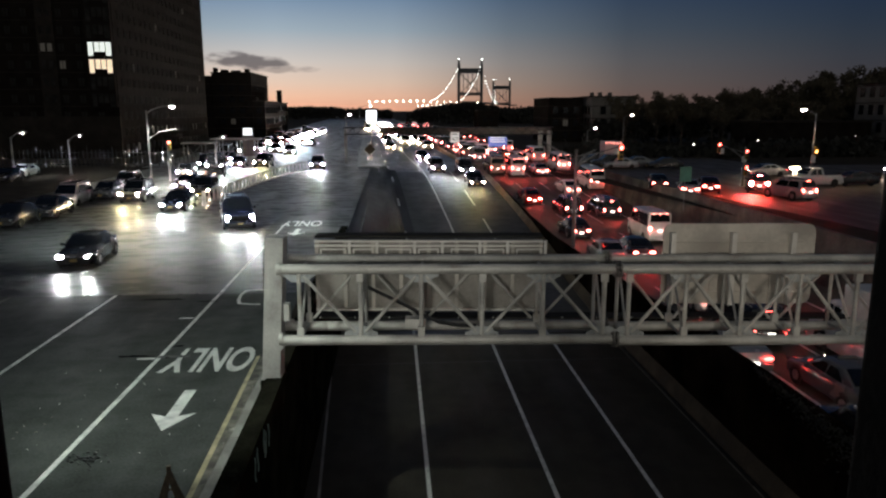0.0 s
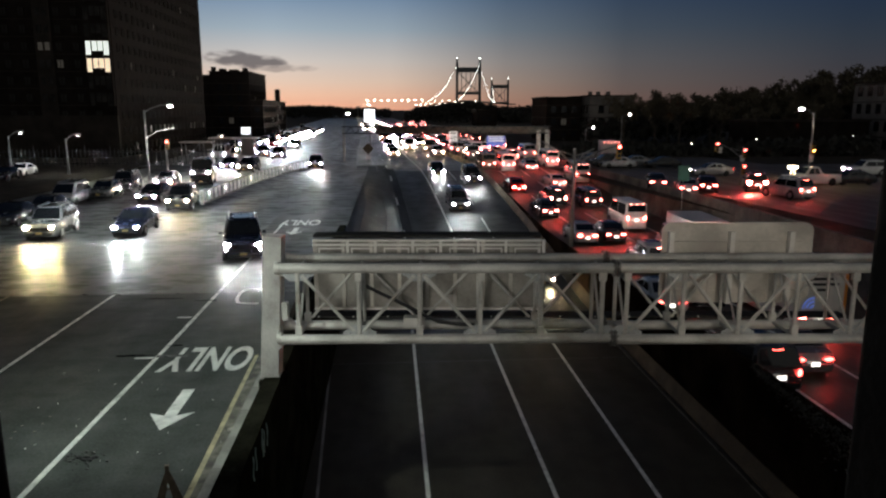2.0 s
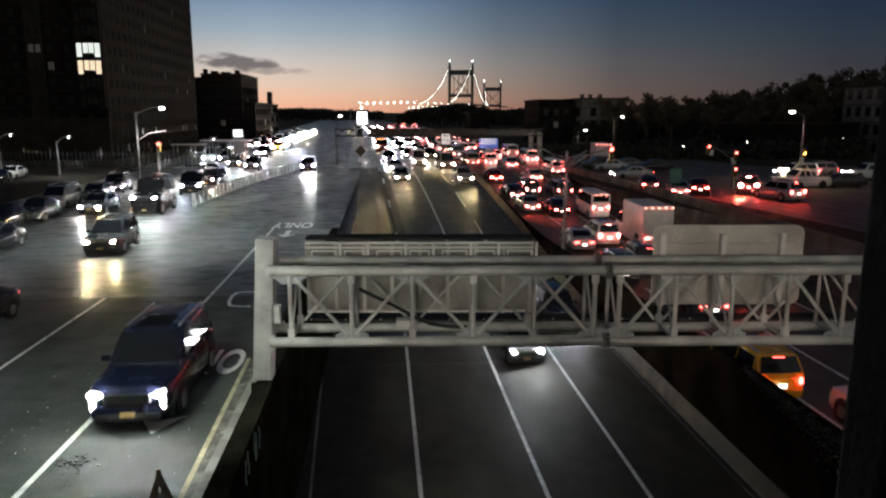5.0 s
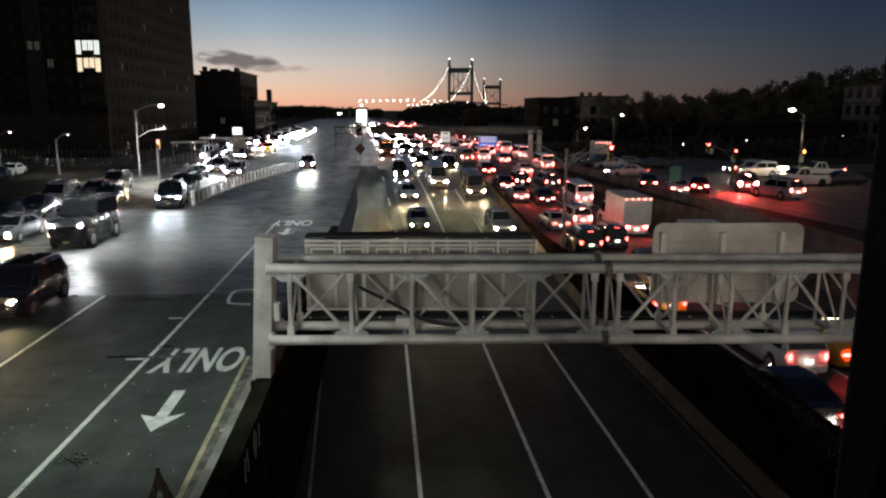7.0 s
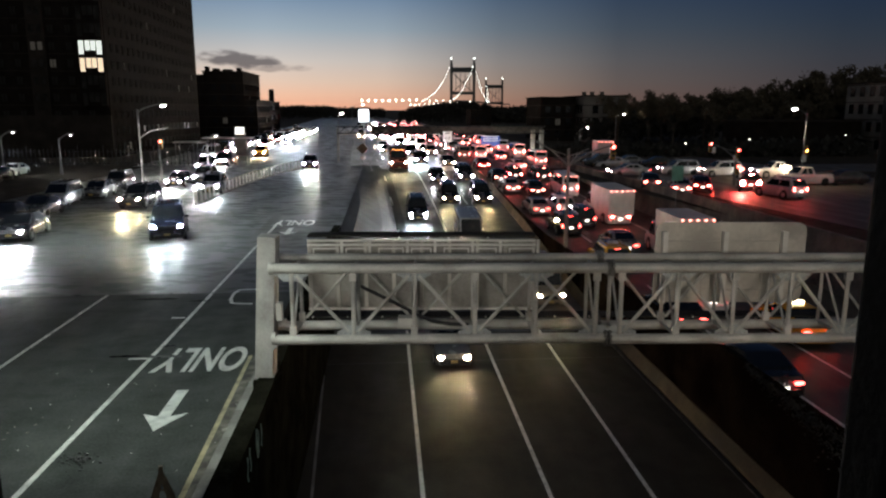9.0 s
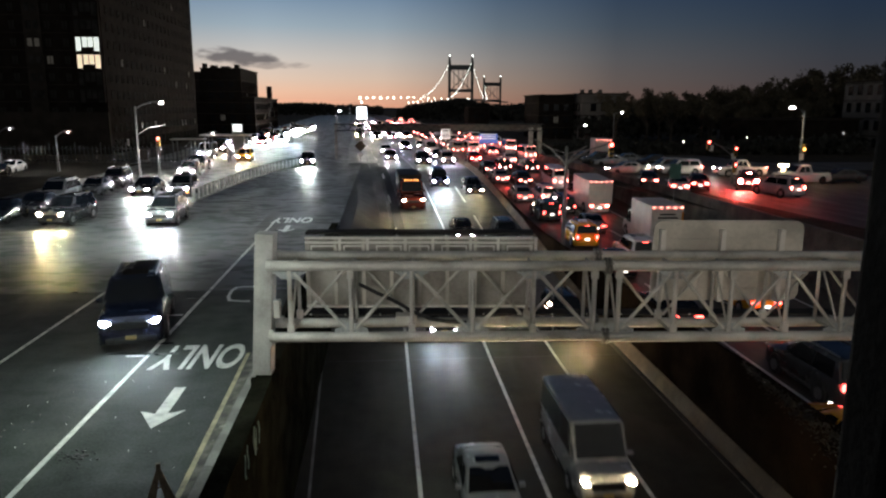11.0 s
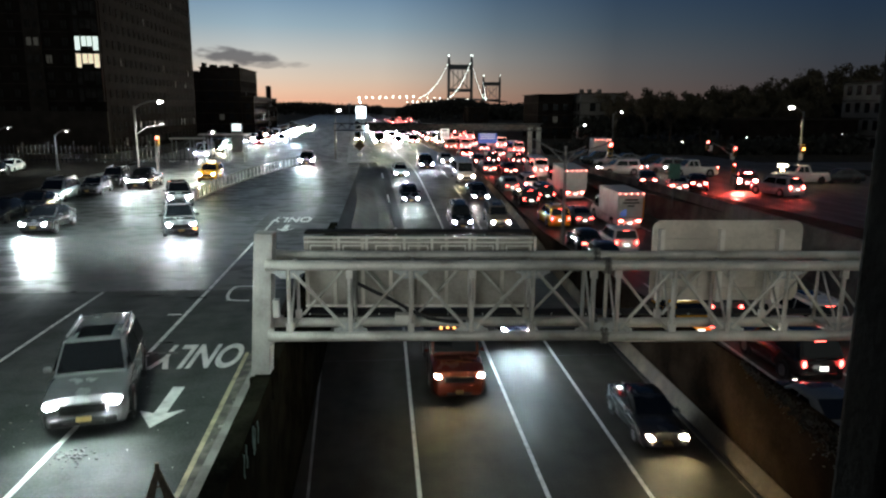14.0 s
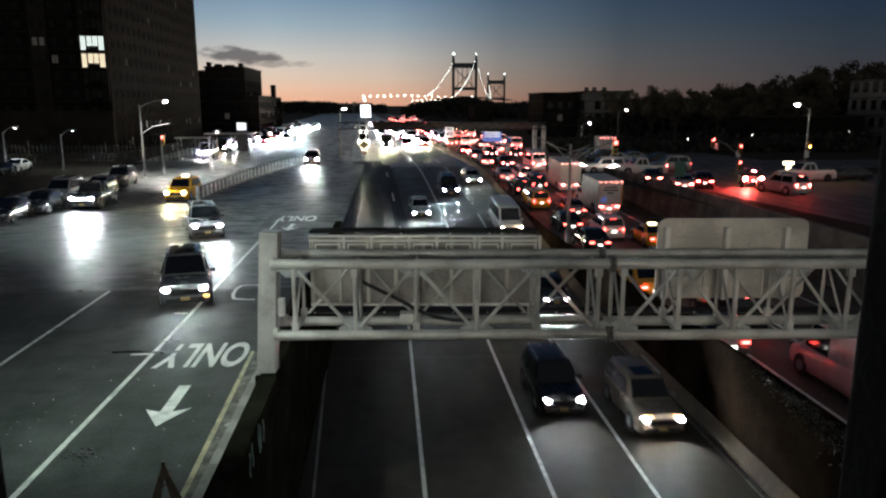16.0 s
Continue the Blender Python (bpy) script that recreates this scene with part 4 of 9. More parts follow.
part("plate", boxed(-2.72, -2.28, -0.2, -0.17, 3.3, 3.85, 0.01), sign_white_plain, sm, "white sign plate under the arm")
g = signal_mast(-24.2, 79.0, GROUND, 4.3, [(0.2, 0.3, 0)], "short signal pole with a red light")


# ---------- roadside signs ----------
def post_sign(name, x, y, base, h, w, sh, face, label, back=True, legs=1, text="", turn=0):
    g = empty(name, pose(x, y, base, 0, 0, turn), label, "sign")
    for i in range(legs):
        lx = 0 if legs == 1 else (-w * 0.3 + i * w * 0.6)
        part("leg", tubed((lx, 0, 0), (lx, 0, h), 0.035, seg=8), pole_metal, g)
    part("panel", boxed(-w / 2, w / 2, -0.06, -0.03, h - sh, h, 0.012), face, g)
    if text:
        for i, ch in enumerate(text):
            cu = bpy.data.curves.new("digit", "FONT")
            cu.body, cu.size, cu.align_x = ch, sh * 0.55, "CENTER"
            cu.extrude = 0.004
            tmp = new("digit", cu)
            bpy.context.view_layer.update()
            me = bpy.data.meshes.new_from_object(tmp.evaluated_get(bpy.context.evaluated_depsgraph_get()))
            bpy.data.objects.remove(tmp)
            me.materials.append(sign_ink)
            o = new("digit", me)
            o.parent = g
            o.matrix_local = Matrix.Translation(((i - (len(text) - 1) / 2) * w * 0.42, -0.07, h - sh * 0.85)) @ Matrix.Rotation(radians(90), 4, "X")
        part("caption_bar", boxed(-w * 0.35, w * 0.35, -0.068, -0.061, h - sh * 0.22, h - sh * 0.12), sign_ink, g)
    return g


ws = empty("warning_sign", pose(-3.3, 102.7, GROUND), "dark diamond warning sign on a post at the gore", "sign")
part("leg", tubed((0, 0, 0), (0, 0, 2.9), 0.05, seg=8), pole_metal, ws)
part("panel", box(B(), -0.58, 0.58, -0.03, 0.0, -0.58, 0.58, 0.01, Matrix.Translation((0, -0.05, 2.05)) @ Matrix.Rotation(radians(45), 4, "Y")), rust, ws, "square panel set on its corner")
part("plaque", boxed(-0.35, 0.35, -0.07, -0.04, 0.55, 1.05, 0.01), sign_white_plain, ws, "small plate under the diamond")
post_sign("street_sign", 22.3, 52.9, GROUND - 0.1, 3.45, 0.92, 1.15, sign_green, "green road sign on a thin post seen at dusk")
post_sign("speed_sign", 8.85, 102.2, GROUND, 4.45, 1.2, 1.4, sign_white_glow, "white speed limit sign reading 40", text="40")
post_sign("guide_sign", 17.8, 121.1, GROUND, 3.1, 3.2, 1.65, sign_blue_glow, "blue and white guide sign on two legs", legs=2)
bm = B()
for k in range(3):
    box(bm, 16.5, 19.1, 121.0, 121.03, 7.0 + k * 0.36, 7.14 + k * 0.36)
tagged(finish(bm, "guide_sign_lettering", sign_white_glow), "pale bars of lettering on the guide sign", "lettering")

# plates on the lamp pole by the side street
for z_, h_ in ((2.2, 0.75), (1.2, 0.45)):
    tagged(finish(boxed(43.45, 43.95, 71.48, 71.5, GROUND + z_, GROUND + z_ + h_, 0.01), "street_plate", sign_white_plain), "weathered white plate fixed to the lamp pole", "sign")
# a lit twin-tube lamp beacon by the kerb of the side street
tb = empty("kerb_beacon", pose(43.9, 75.0, GROUND), "lit roadside beacon with two glowing tubes under a white lamp", "beacon")
part("base", boxed(-0.35, 0.35, -0.2, 0.2, 0, 0.16, 0.03), dark_metal, tb)
for x in (-0.16, 0.16):
    part("light_tube", tubed((x, 0, 0.16), (x, 0, 1.15), 0.055, seg=10), mat("beacon_tube_glow", (0.7, 0.4, 0.2), 0.4, glow_c=(1.0, 0.62, 0.34), glow=7.0), tb, "orange glowing tube")
part("lamp_head", boxed(-0.55, 0.5, -0.16, 0.16, 1.2, 1.5, 0.06), mat("beacon_head_glow", (0.8, 0.75, 0.6), 0.4, glow_c=(1.0, 0.82, 0.58), glow=12.0), tb, "bright white lamp head")


# ---------- second gantry, far down the highway ----------
def far_gantry():
    g = empty("far_gantry", pose(0, 104.6, GROUND), "dark sign gantry with twin columns over the highway", "gantry")
    for x in (21.7, 23.0):
        part("column", boxed(x - 0.3, x + 0.3, -0.3, 0.3, 0, 4.6, 0.04), concrete, g)
    part("column", boxed(-7.0, -6.7, -0.15, 0.15, 0, 4.9), concrete, g)
    part("beam", box(B(), -7.0, 23.6, -0.35, 0.35, 4.05, 4.2), dark_metal, g)
    part("beam", box(B(), -7.0, 23.6, -0.35, 0.35, 5.0, 5.15), dark_metal, g)
    part("cladding", boxed(-2.0, 23.2, 0.05, 0.12, 4.2, 5.0), mat("weathered_sheet", (0.10, 0.085, 0.075), 0.8, vary=0.3, scale=0.8), g)
    for i in range(20):
        x = -6.6 + i * 1.5
        part("diagonal", tubed((x, -0.3, 4.2), (x + (0.75), -0.3, 5.0), 0.05, seg=6), dark_metal, g)
        part("diagonal", tubed((x + 0.75, -0.3, 5.0), (x + 1.5, -0.3, 4.2), 0.05, seg=6), dark_metal, g)
    return g


far_gantry()
s = empty("lit_sign", pose(-3.75, 128, GROUND), "bright white lit message board on a pole beside the highway", "sign")
part("case", boxed(-0.95, 0.95, -0.1, 0.3, 5.35, 7.6, 0.05), dark_metal, s)
part("lamp_panel", boxed(-0.85, 0.85, -0.14, -0.1, 5.45, 7.5, 0.015), SIGN_LIT, s, "glowing white panel")
part("leg", tubed((0, 0.1, 0), (0, 0.1, 5.4), 0.12, seg=10), pole_metal, s)


# ---------- buildings ----------
def building(name, x0, x1, y0, y1, h, wall, label, floor_h=2.8, faces=("S",), win=(1.3, 1.5), gap=2.6, lit=0.06, seed=1, bands=True, lit_spots=(), base=GROUND, parapet=0.7, pair=False):
    """A house with its own wall mesh, cornice, string courses and separate windows with frames and panes."""
    r = random.Random(seed)
    g = empty(name, pose(0, 0, base), label, "building")
    part("wall", boxed(x0, x1, y0, y1, -0.2, h), wall, g)
    part("roof", boxed(x0 - 0.25, x1 + 0.25, y0 - 0.25, y1 + 0.25, h, h + parapet * 0.35), band_stone, g, "stone coping along the roofline")
    if bands and name != "apartment_tower":
        for k in range(1, int(h / floor_h) + 1):
            part("string_course", boxed(x0 - 0.05, x1 + 0.05, y0 - 0.05, y1 + 0.05, k * floor_h - 0.28, k * floor_h - 0.12), band_stone, g)
    ww, wh = win
    meshes = {}
    for face in faces:
        a, b = (x0, x1) if face == "S" else (y0, y1)
        n = max(1, int((b - a - 0.8) / gap))
        off = (b - a - (n - 1) * gap) / 2
        for k in range(int(h / floor_h)):
            for i in range(n):
                c = a + off + i * gap
                z = k * floor_h + 0.9
                if z + wh > h - 0.2:
                    continue
                u = r.random()
                key = lit_dim if u < lit else curtain_dark if name == "apartment_tower" else glass_dark
                for (fi, ki, mm) in lit_spots:
                    if fi == (face, i) and ki == k:
                        key = mm
                if key not in meshes:
                    bm = boxed(-ww / 2, ww / 2, -0.05, 0.02, 0, wh)
                    p = finish(bm, "window", key)
                    fr_ = B()
                    for q in ((-ww / 2 - 0.07, -ww / 2, 0, wh), (ww / 2, ww / 2 + 0.07, 0, wh), (-0.035, 0.035, 0, wh), (-ww / 2 - 0.07, ww / 2 + 0.07, wh, wh + 0.08), (-ww / 2 - 0.12, ww / 2 + 0.12, -0.1, 0)):
                        box(fr_, q[0], q[1], -0.1, 0.0, q[2], q[3])
                    f2 = finish(fr_, "window_frame", window_paint if name == "apartment_tower" else brick_dark)
                    meshes[key] = (p.data, f2.data)
                    bpy.data.objects.remove(p)
                    bpy.data.objects.remove(f2)
                m = Matrix.Translation((c, y0 - 0.01, z)) if face == "S" else Matrix.Translation((x1 + 0.01 if face == "E" else x0 - 0.01, c, z)) @ Matrix.Rotation(radians(90 if face == "E" else -90), 4, "Z")
                w = share("window", meshes[key][0], g, m)
                share("window_frame", meshes[key][1], w)
    return g


W, C, D = lit_warm, lit_cool, lit_dim
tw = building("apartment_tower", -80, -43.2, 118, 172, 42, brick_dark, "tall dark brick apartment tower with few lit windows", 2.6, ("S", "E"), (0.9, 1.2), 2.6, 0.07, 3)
part("podium", boxed(-80, -43.0, 117.2, 117.95, 0, 6.6), brown_masonry, tw, "paler masonry of the lower floors")
for k in range(2, 16):
    part("string_course", boxed(-80.05, -47.4, 117.9, 118.0, k * 2.6 + 0.32, k * 2.6 + 0.42), band_stone, tw)
bay = B()
box(bay, -47.3, -43.3, 117.3, 117.94, 8.0, 41)
part("bay_column", bay, brick_dark, tw)
part("bay_column", boxed(-54.6, -52.0, 117.6, 117.98, 6.6, 41), brown_masonry, tw, "slightly paler stair bay")
for k, mm in ((3, curtain_dark), (4, curtain_dark), (5, curtain_dark), (6, D), (7, curtain_dark), (8, curtain_dark), (9, curtain_dark), (10, curtain_dark)):
    for xx in (-53.8, -52.75):
        part("bay_window", boxed(xx - 0.35, xx + 0.35, 117.5, 117.58, k * 2.6 + 0.9, k * 2.6 + 2.1), mm, tw)
# the stair bay's tall panes, lit on two floors
for k, mm in ((3, curtain_dark), (4, curtain_dark), (5, W), (6, C), (7, curtain_dark), (8, curtain_dark), (9, curtain_dark)):
    for i, (xx, w_) in enumerate(((-46.55, 0.7), (-45.6, 0.7), (-44.75, 0.7), (-43.85, 0.75))):
        o = part("bay_window", boxed(xx - w_ / 2, xx + w_ / 2, 117.2, 117.28, k * 2.6 + (0.25 if i in (0, 3) else 0.85), k * 2.6 + 2.3), mm, tw)
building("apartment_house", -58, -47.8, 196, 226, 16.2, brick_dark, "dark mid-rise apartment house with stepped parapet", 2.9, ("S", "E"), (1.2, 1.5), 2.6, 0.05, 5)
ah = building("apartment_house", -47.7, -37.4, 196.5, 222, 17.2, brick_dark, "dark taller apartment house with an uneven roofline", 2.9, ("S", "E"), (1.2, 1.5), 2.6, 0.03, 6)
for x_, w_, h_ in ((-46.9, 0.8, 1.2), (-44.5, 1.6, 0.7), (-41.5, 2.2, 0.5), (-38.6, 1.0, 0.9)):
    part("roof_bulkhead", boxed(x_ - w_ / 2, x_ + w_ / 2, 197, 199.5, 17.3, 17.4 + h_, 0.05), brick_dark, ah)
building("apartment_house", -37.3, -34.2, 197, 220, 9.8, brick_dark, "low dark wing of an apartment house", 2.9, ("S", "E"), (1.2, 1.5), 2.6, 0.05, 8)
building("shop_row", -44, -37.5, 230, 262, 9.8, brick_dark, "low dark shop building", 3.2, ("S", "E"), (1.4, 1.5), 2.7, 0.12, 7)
ch = tubed((-40.2, 262, GROUND), (-40.2, 262, 19.2), 1.0, 0.9, 14)
tagged(finish(ch, "chimney", brick_dark), "dark round brick chimney against the afterglow", "chimney")
building("apartment_house", 37.5, 46.0, 172, 190, 10.3, brick_dark, "dark brick apartment house with a dim window", 2.9, ("S",), (1.2, 1.5), 2.5, 0.10, 8)
building("apartment_house", 47.0, 57.5, 168, 190, 10.6, brick_grey, "grey rendered apartment house at dusk", 2.9, ("S", "W"), (1.2, 1.6), 2.5, 0.05, 9)
building("house", 27.5, 34, 230, 244, 7.2, brick_dark, "small dark house beyond the highway", 2.9, ("S",), (1.0, 1.4), 2.2, 0.1, 10, bands=False)
building("house", 84, 98, 112, 126, 12.0, brick_grey, "dark corner house with pale chimney", 3.0, ("S", "W"), (1.1, 1.5), 2.6, 0.05, 12)
building("shop_row", 62, 82, 118, 128, 5.5, brick_dark, "low dark shops under the trees", 3.0, ("S",), (1.6, 1.6), 3.0, 0.06, 13, bands=False)
for x in (49, 51, 53.5):
    tagged(finish(boxed(x - 0.4, x + 0.4, 175, 176, 15.3, 16.6), "chimney_stack", brick_grey), "small brick chimney stack on a roof", "chimney")

# construction-site fence and scaffold in front of the tower
fence = empty("site_fence", pose(0, 99, GROUND), "dark picket fence with gates before the tower", "fence")
post_me = None
for i in range(90):
    x = -74 + i * 0.55
    h = 2.3 if i % 6 else 2.8
    m = Matrix.Translation((x, 0, 0)) @ Matrix.Diagonal((1, 1, h, 1))
    if post_me is None:
        o = part("picket", boxed(-0.05, 0.05, -0.04, 0.04, 0, 1), dark_metal, fence)
        o.matrix_local = m
        post_me = o.data
    else:
        share("picket", post_me, fence, m)
part("fence_rail", boxed(-74, -24.5, -0.03, 0.03, 1.9, 2.0), dark_metal, fence)
part("fence_rail", boxed(-74, -24.5, -0.03, 0.03, 0.35, 0.45), dark_metal, fence)
sc_ = empty("scaffold", pose(-28.5, 99.5, GROUND), "grey scaffold shed over the pavement", "scaffold")
for i in range(5):
    for yy in (0.4, 2.4):
        part("scaffold_post", tubed((i * 2.4, yy, 0), (i * 2.4, yy, 3.2 + 0.5 * (i > 1)), 0.06, seg=6), pole_metal, sc_)
part("scaffold_deck", boxed(-0.3, 4.0, 0.3, 2.5, 3.05, 3.2), alum, sc_)
part("scaffold_deck", boxed(3.6, 10.2, 0.3, 2.5, 3.6, 3.75), alum, sc_)
for i in range(4):
    part("scaffold_brace", tubed((i * 2.4, 0.4, 0.4), (i * 2.4 + 2.4, 0.4, 3.0), 0.035, seg=6), pole_metal, sc_)
bb = empty("bus_shelter", pose(-24.0, 121, GROUND), "small lit glass shelter with a bright poster", "shelter")
part("poster", boxed(-0.7, 0.7, -0.06, 0.0, 3.5, 4.6, 0.02), mat("poster_glow", (0.8, 0.85, 0.9), 0.4, glow_c=(0.95, 1.0, 1.0), glow=1.3), bb)
fl = empty("work_light", pose(-19.0, 152, GROUND), "dazzling bluish-white floodlight on a stand", "floodlight")
part("stand", tubed((0, 0, 0), (0, 0, 1.9), 0.06, seg=8), pole_metal, fl)
for dx_, dz_ in ((-1.0, 1.8), (0.1, 2.3), (0.9, 1.9), (1.9, 2.6)):
    bm = B()
    bmesh.ops.create_uvsphere(bm, u_segments=12, v_segments=8, radius=0.5, matrix=Matrix.Translation((dx_, 0, dz_)) @ Matrix.Diagonal((1.1, 0.08, 0.85, 1)))
    part("flood_lamp", bm, mat("flood_glow", (0.9, 0.95, 1.0), 0.4, glow_c=(0.66, 0.84, 1.0), glow=30.0), fl)
part("shelter_frame", boxed(-0.9, 0.9, 0.02, 0.12, 0, 4.7, 0.02), pole_metal, bb)


# ---------- bridge in the distance ----------
def suspension_bridge():
    g = empty("suspension_bridge", pose(0, 0, 0), "dark steel suspension bridge with strings of white lights", "bridge")
    steel = mat("bridge_steel", (0.06, 0.065, 0.07), 0.7, 0.2, vary=0.2, scale=0.05)

    def tower(cx, y, w, z0, z1, name):
        t = part(name, box(box(B(), cx - w / 2 - 1.6, cx - w / 2 + 1.6, y - 3, y + 3, 2, z1 - 4), cx + w / 2 - 1.6, cx + w / 2 + 1.6, y - 3, y + 3, 2, z1 - 4), steel, g)
        for s_ in (-1, 1):
            part("finial", tubed((cx + s_ * w / 2, y, z1 - 4), (cx + s_ * w / 2, y, z1 + 3), 1.6, 0.7, 8), steel, t)
            bm = B()
            bmesh.ops.create_uvsphere(bm, u_segments=8, v_segments=5, radius=0.9, matrix=Matrix.Translation((cx + s_ * w / 2, y - 1, z1 + 2.5)))
            part("beacon", bm, NECKLACE, t)
        part("portal_beam", boxed(cx - w / 2, cx + w / 2, y - 2, y + 2, z1 - 16, z1 - 9.5), steel, t)
        part("portal_beam", boxed(cx - w / 2, cx + w / 2, y - 2, y + 2, z0 + 8, z0 + 12), steel, t)
        bm = B()
        for k in range(4):
            xx = cx - w / 2 + w * (k + 1) / 5
            tube(bm, (xx, y, z0 + 10), (xx, y, z1 - 12), 0.45, seg=5)
        tube(bm, (cx - w * 0.45, y, z1 - 16), (cx + w * 0.4, y, z0 + 12), 0.6, seg=5)
        tube(bm, (cx + w * 0.45, y, z1 - 16), (cx - w * 0.4, y, z0 + 12), 0.5, seg=5)
        part("lattice", bm, steel, t)

    tower(107.5, 1000, 31.5, 24, 78, "near_tower")
    tower(212, 1400, 32, 14, 68, "far_tower")
    part("deck", box(B(), -8, 8, -20, 700, -2, 0, m=Matrix.Translation((107.5, 1000, 24)) @ Matrix.Rotation(radians(-14.6), 4, "Z")), steel, g)

    def cable(a, b, sag, n):
        a, b = Vector(a), Vector(b)
        pts = []
        for i in range(n + 1):
            t = i / n
            p = a.lerp(b, t)
            p.z -= sag * 4 * t * (1 - t)
            pts.append(p)
        bm = loft(B(), [[(p.x, p.y + 0.5 * math.cos(j * 1.2566), p.z + 0.5 * math.sin(j * 1.2566)) for j in range(5)] for p in pts])
        part("main_cable", bm, steel, g)
        bm = B()
        for p in pts[::1]:
            bmesh.ops.create_icosphere(bm, subdivisions=1, radius=0.55, matrix=Matrix.Translation(p + Vector((0, -1, 0.6))))
        part("cable_lights", bm, NECKLACE, g, "string of small white cable lights")
        return pts

    cable((91.8, 1000, 72), (52, 930, 24), 8, 15)
    cable((123.3, 1000, 74), (88, 930, 24), 7, 15)
    cable((123.3, 1000, 72), (170, 1180, 22), 10, 17)
    cable((196.5, 1400, 60), (180, 1250, 24), 5, 10)
    bm = B()
    for i in range(17):
        x = -31 + i * 9.2
        bmesh.ops.create_icosphere(bm, subdivisions=1, radius=0.75 + 0.3 * (i < 9), matrix=Matrix.Translation((x, 985, 23.4 + 0.14 * i * (i < 9) - 1.2 * (i > 12))))
    part("deck_lights", bm, LAMP_FAR, g, "row of warm roadway lamps")
    bm = B()
    for i in range(9):
        bmesh.ops.create_icosphere(bm, subdivisions=1, radius=0.9, matrix=Matrix.Translation((34 + i * 6.1, 960, 17.6 + 0.25 * i)))
    part("ramp_lights", bm, LAMP_FAR, g, "row of warm ramp lamps")


suspension_bridge()


# ---------- trees and far woods ----------
def leaf_cloud(bm, centre, rad, n, r, size):
    c = Vector(centre)
    for i in range(n):
        d = Vector((r.gauss(0, 1), r.gauss(0, 1), r.gauss(0, 0.8)))
        d = d.normalized() * rad * r.random() ** 0.4
        p = c + d
        s = size * r.uniform(0.6, 1.4)
        q = Euler((r.uniform(-1.5, 1.5), r.uniform(-1.5, 1.5), r.uniform(0, 6.3))).to_matrix()
        bm.faces.new([bm.verts.new(p + q @ Vector(v)) for v in ((-s, 0, 0), (0, -s * 0.55, 0.1 * s), (s, 0, 0), (0, s * 0.55, -0.1 * s))])


def tree(x, y, base, h, spread, seed, label, leaf_size=0.22, n_limbs=9, dens=120):
    r = random.Random(seed)
    g = empty("tree", pose(x, y, base), label, "tree", "street trees")
    tr, cr = B(), B()
    tube(tr, (0, 0, 0), (r.uniform(-.3, .3), 0, h * 0.45), 0.25, 0.16, 8)
    tips = []
    for k in range(n_limbs):
        a = r.uniform(0, 6.28)
        z0 = h * r.uniform(0.28, 0.45)
        mid = Vector((math.cos(a) * spread * 0.45, math.sin(a) * spread * 0.45, h * r.uniform(0.5, 0.68)))
        end = Vector((math.cos(a + r.uniform(-.5, .5)) * spread * r.uniform(0.4, 1.0), math.sin(a) * spread * r.uniform(0.5, 1.0), h * r.uniform(0.6, 1.0)))
        tube(tr, (0, 0, z0), mid, 0.12, 0.07, 6)
        tube(tr, mid, end, 0.07, 0.025, 5)
        tips += [mid.lerp(end, 0.4), end]
        for j in range(3):
            tw_ = mid.lerp(end, r.uniform(0.2, 0.9))
            e2 = tw_ + Vector((r.gauss(0, .8), r.gauss(0, .8), r.uniform(0.1, 1.1)))
            tube(tr, tw_, e2, 0.03, 0.01, 4)
            tips.append(e2)
    for t_ in tips:
        leaf_cloud(cr, t_, spread * r.uniform(0.16, 0.34), int(dens * r.uniform(0.5, 1.3)), r, leaf_size)
    part("trunk", tr, bark, g)
    part("crown", cr, leaf, g)
    return g


kinds = []
for k in range(4):
    kinds.append(tree(60 + k * 9, 146 + k * 5, GROUND, 10.2 + k * 0.6, 4.2, 20 + k, "dark autumn street tree with thinning leaves"))
rr = random.Random(77)
sil = [(52, 158, 10.2), (57, 152, 9.6), (63, 160, 10.8), (66, 140, 9.2), (71, 152, 10.0), (75, 143, 10.6), (80, 156, 12.0), (83, 148, 11.5), (88, 152, 13.2), (92, 146, 13.6), (96, 154, 15.4),
       (100, 147, 14.8), (105, 152, 15.8), (110, 150, 15.6), (116, 150, 16.0), (70, 134, 8.0), (78, 132, 8.8), (101, 134, 12.5), (108, 136, 13.0), (86, 136, 9.5), (94, 133, 10.5)]
for i, (x, y, h) in enumerate(sil):
    src = kinds[i % 4]
    o = copy_thing(src, pose(x, y, GROUND, 0, 0, rr.uniform(0, 360)))
    k = h / (10.2 + (i % 4) * 0.6)
    o.scale = (k * 0.95, k * 0.95, k)
for x, y, h in ((-62, 103, 4.6), (-68, 101, 5.2)):
    o = copy_thing(kinds[1], pose(x, y, GROUND, 0, 0, rr.uniform(0, 360)))
    o.scale = (h / 10.8,) * 3


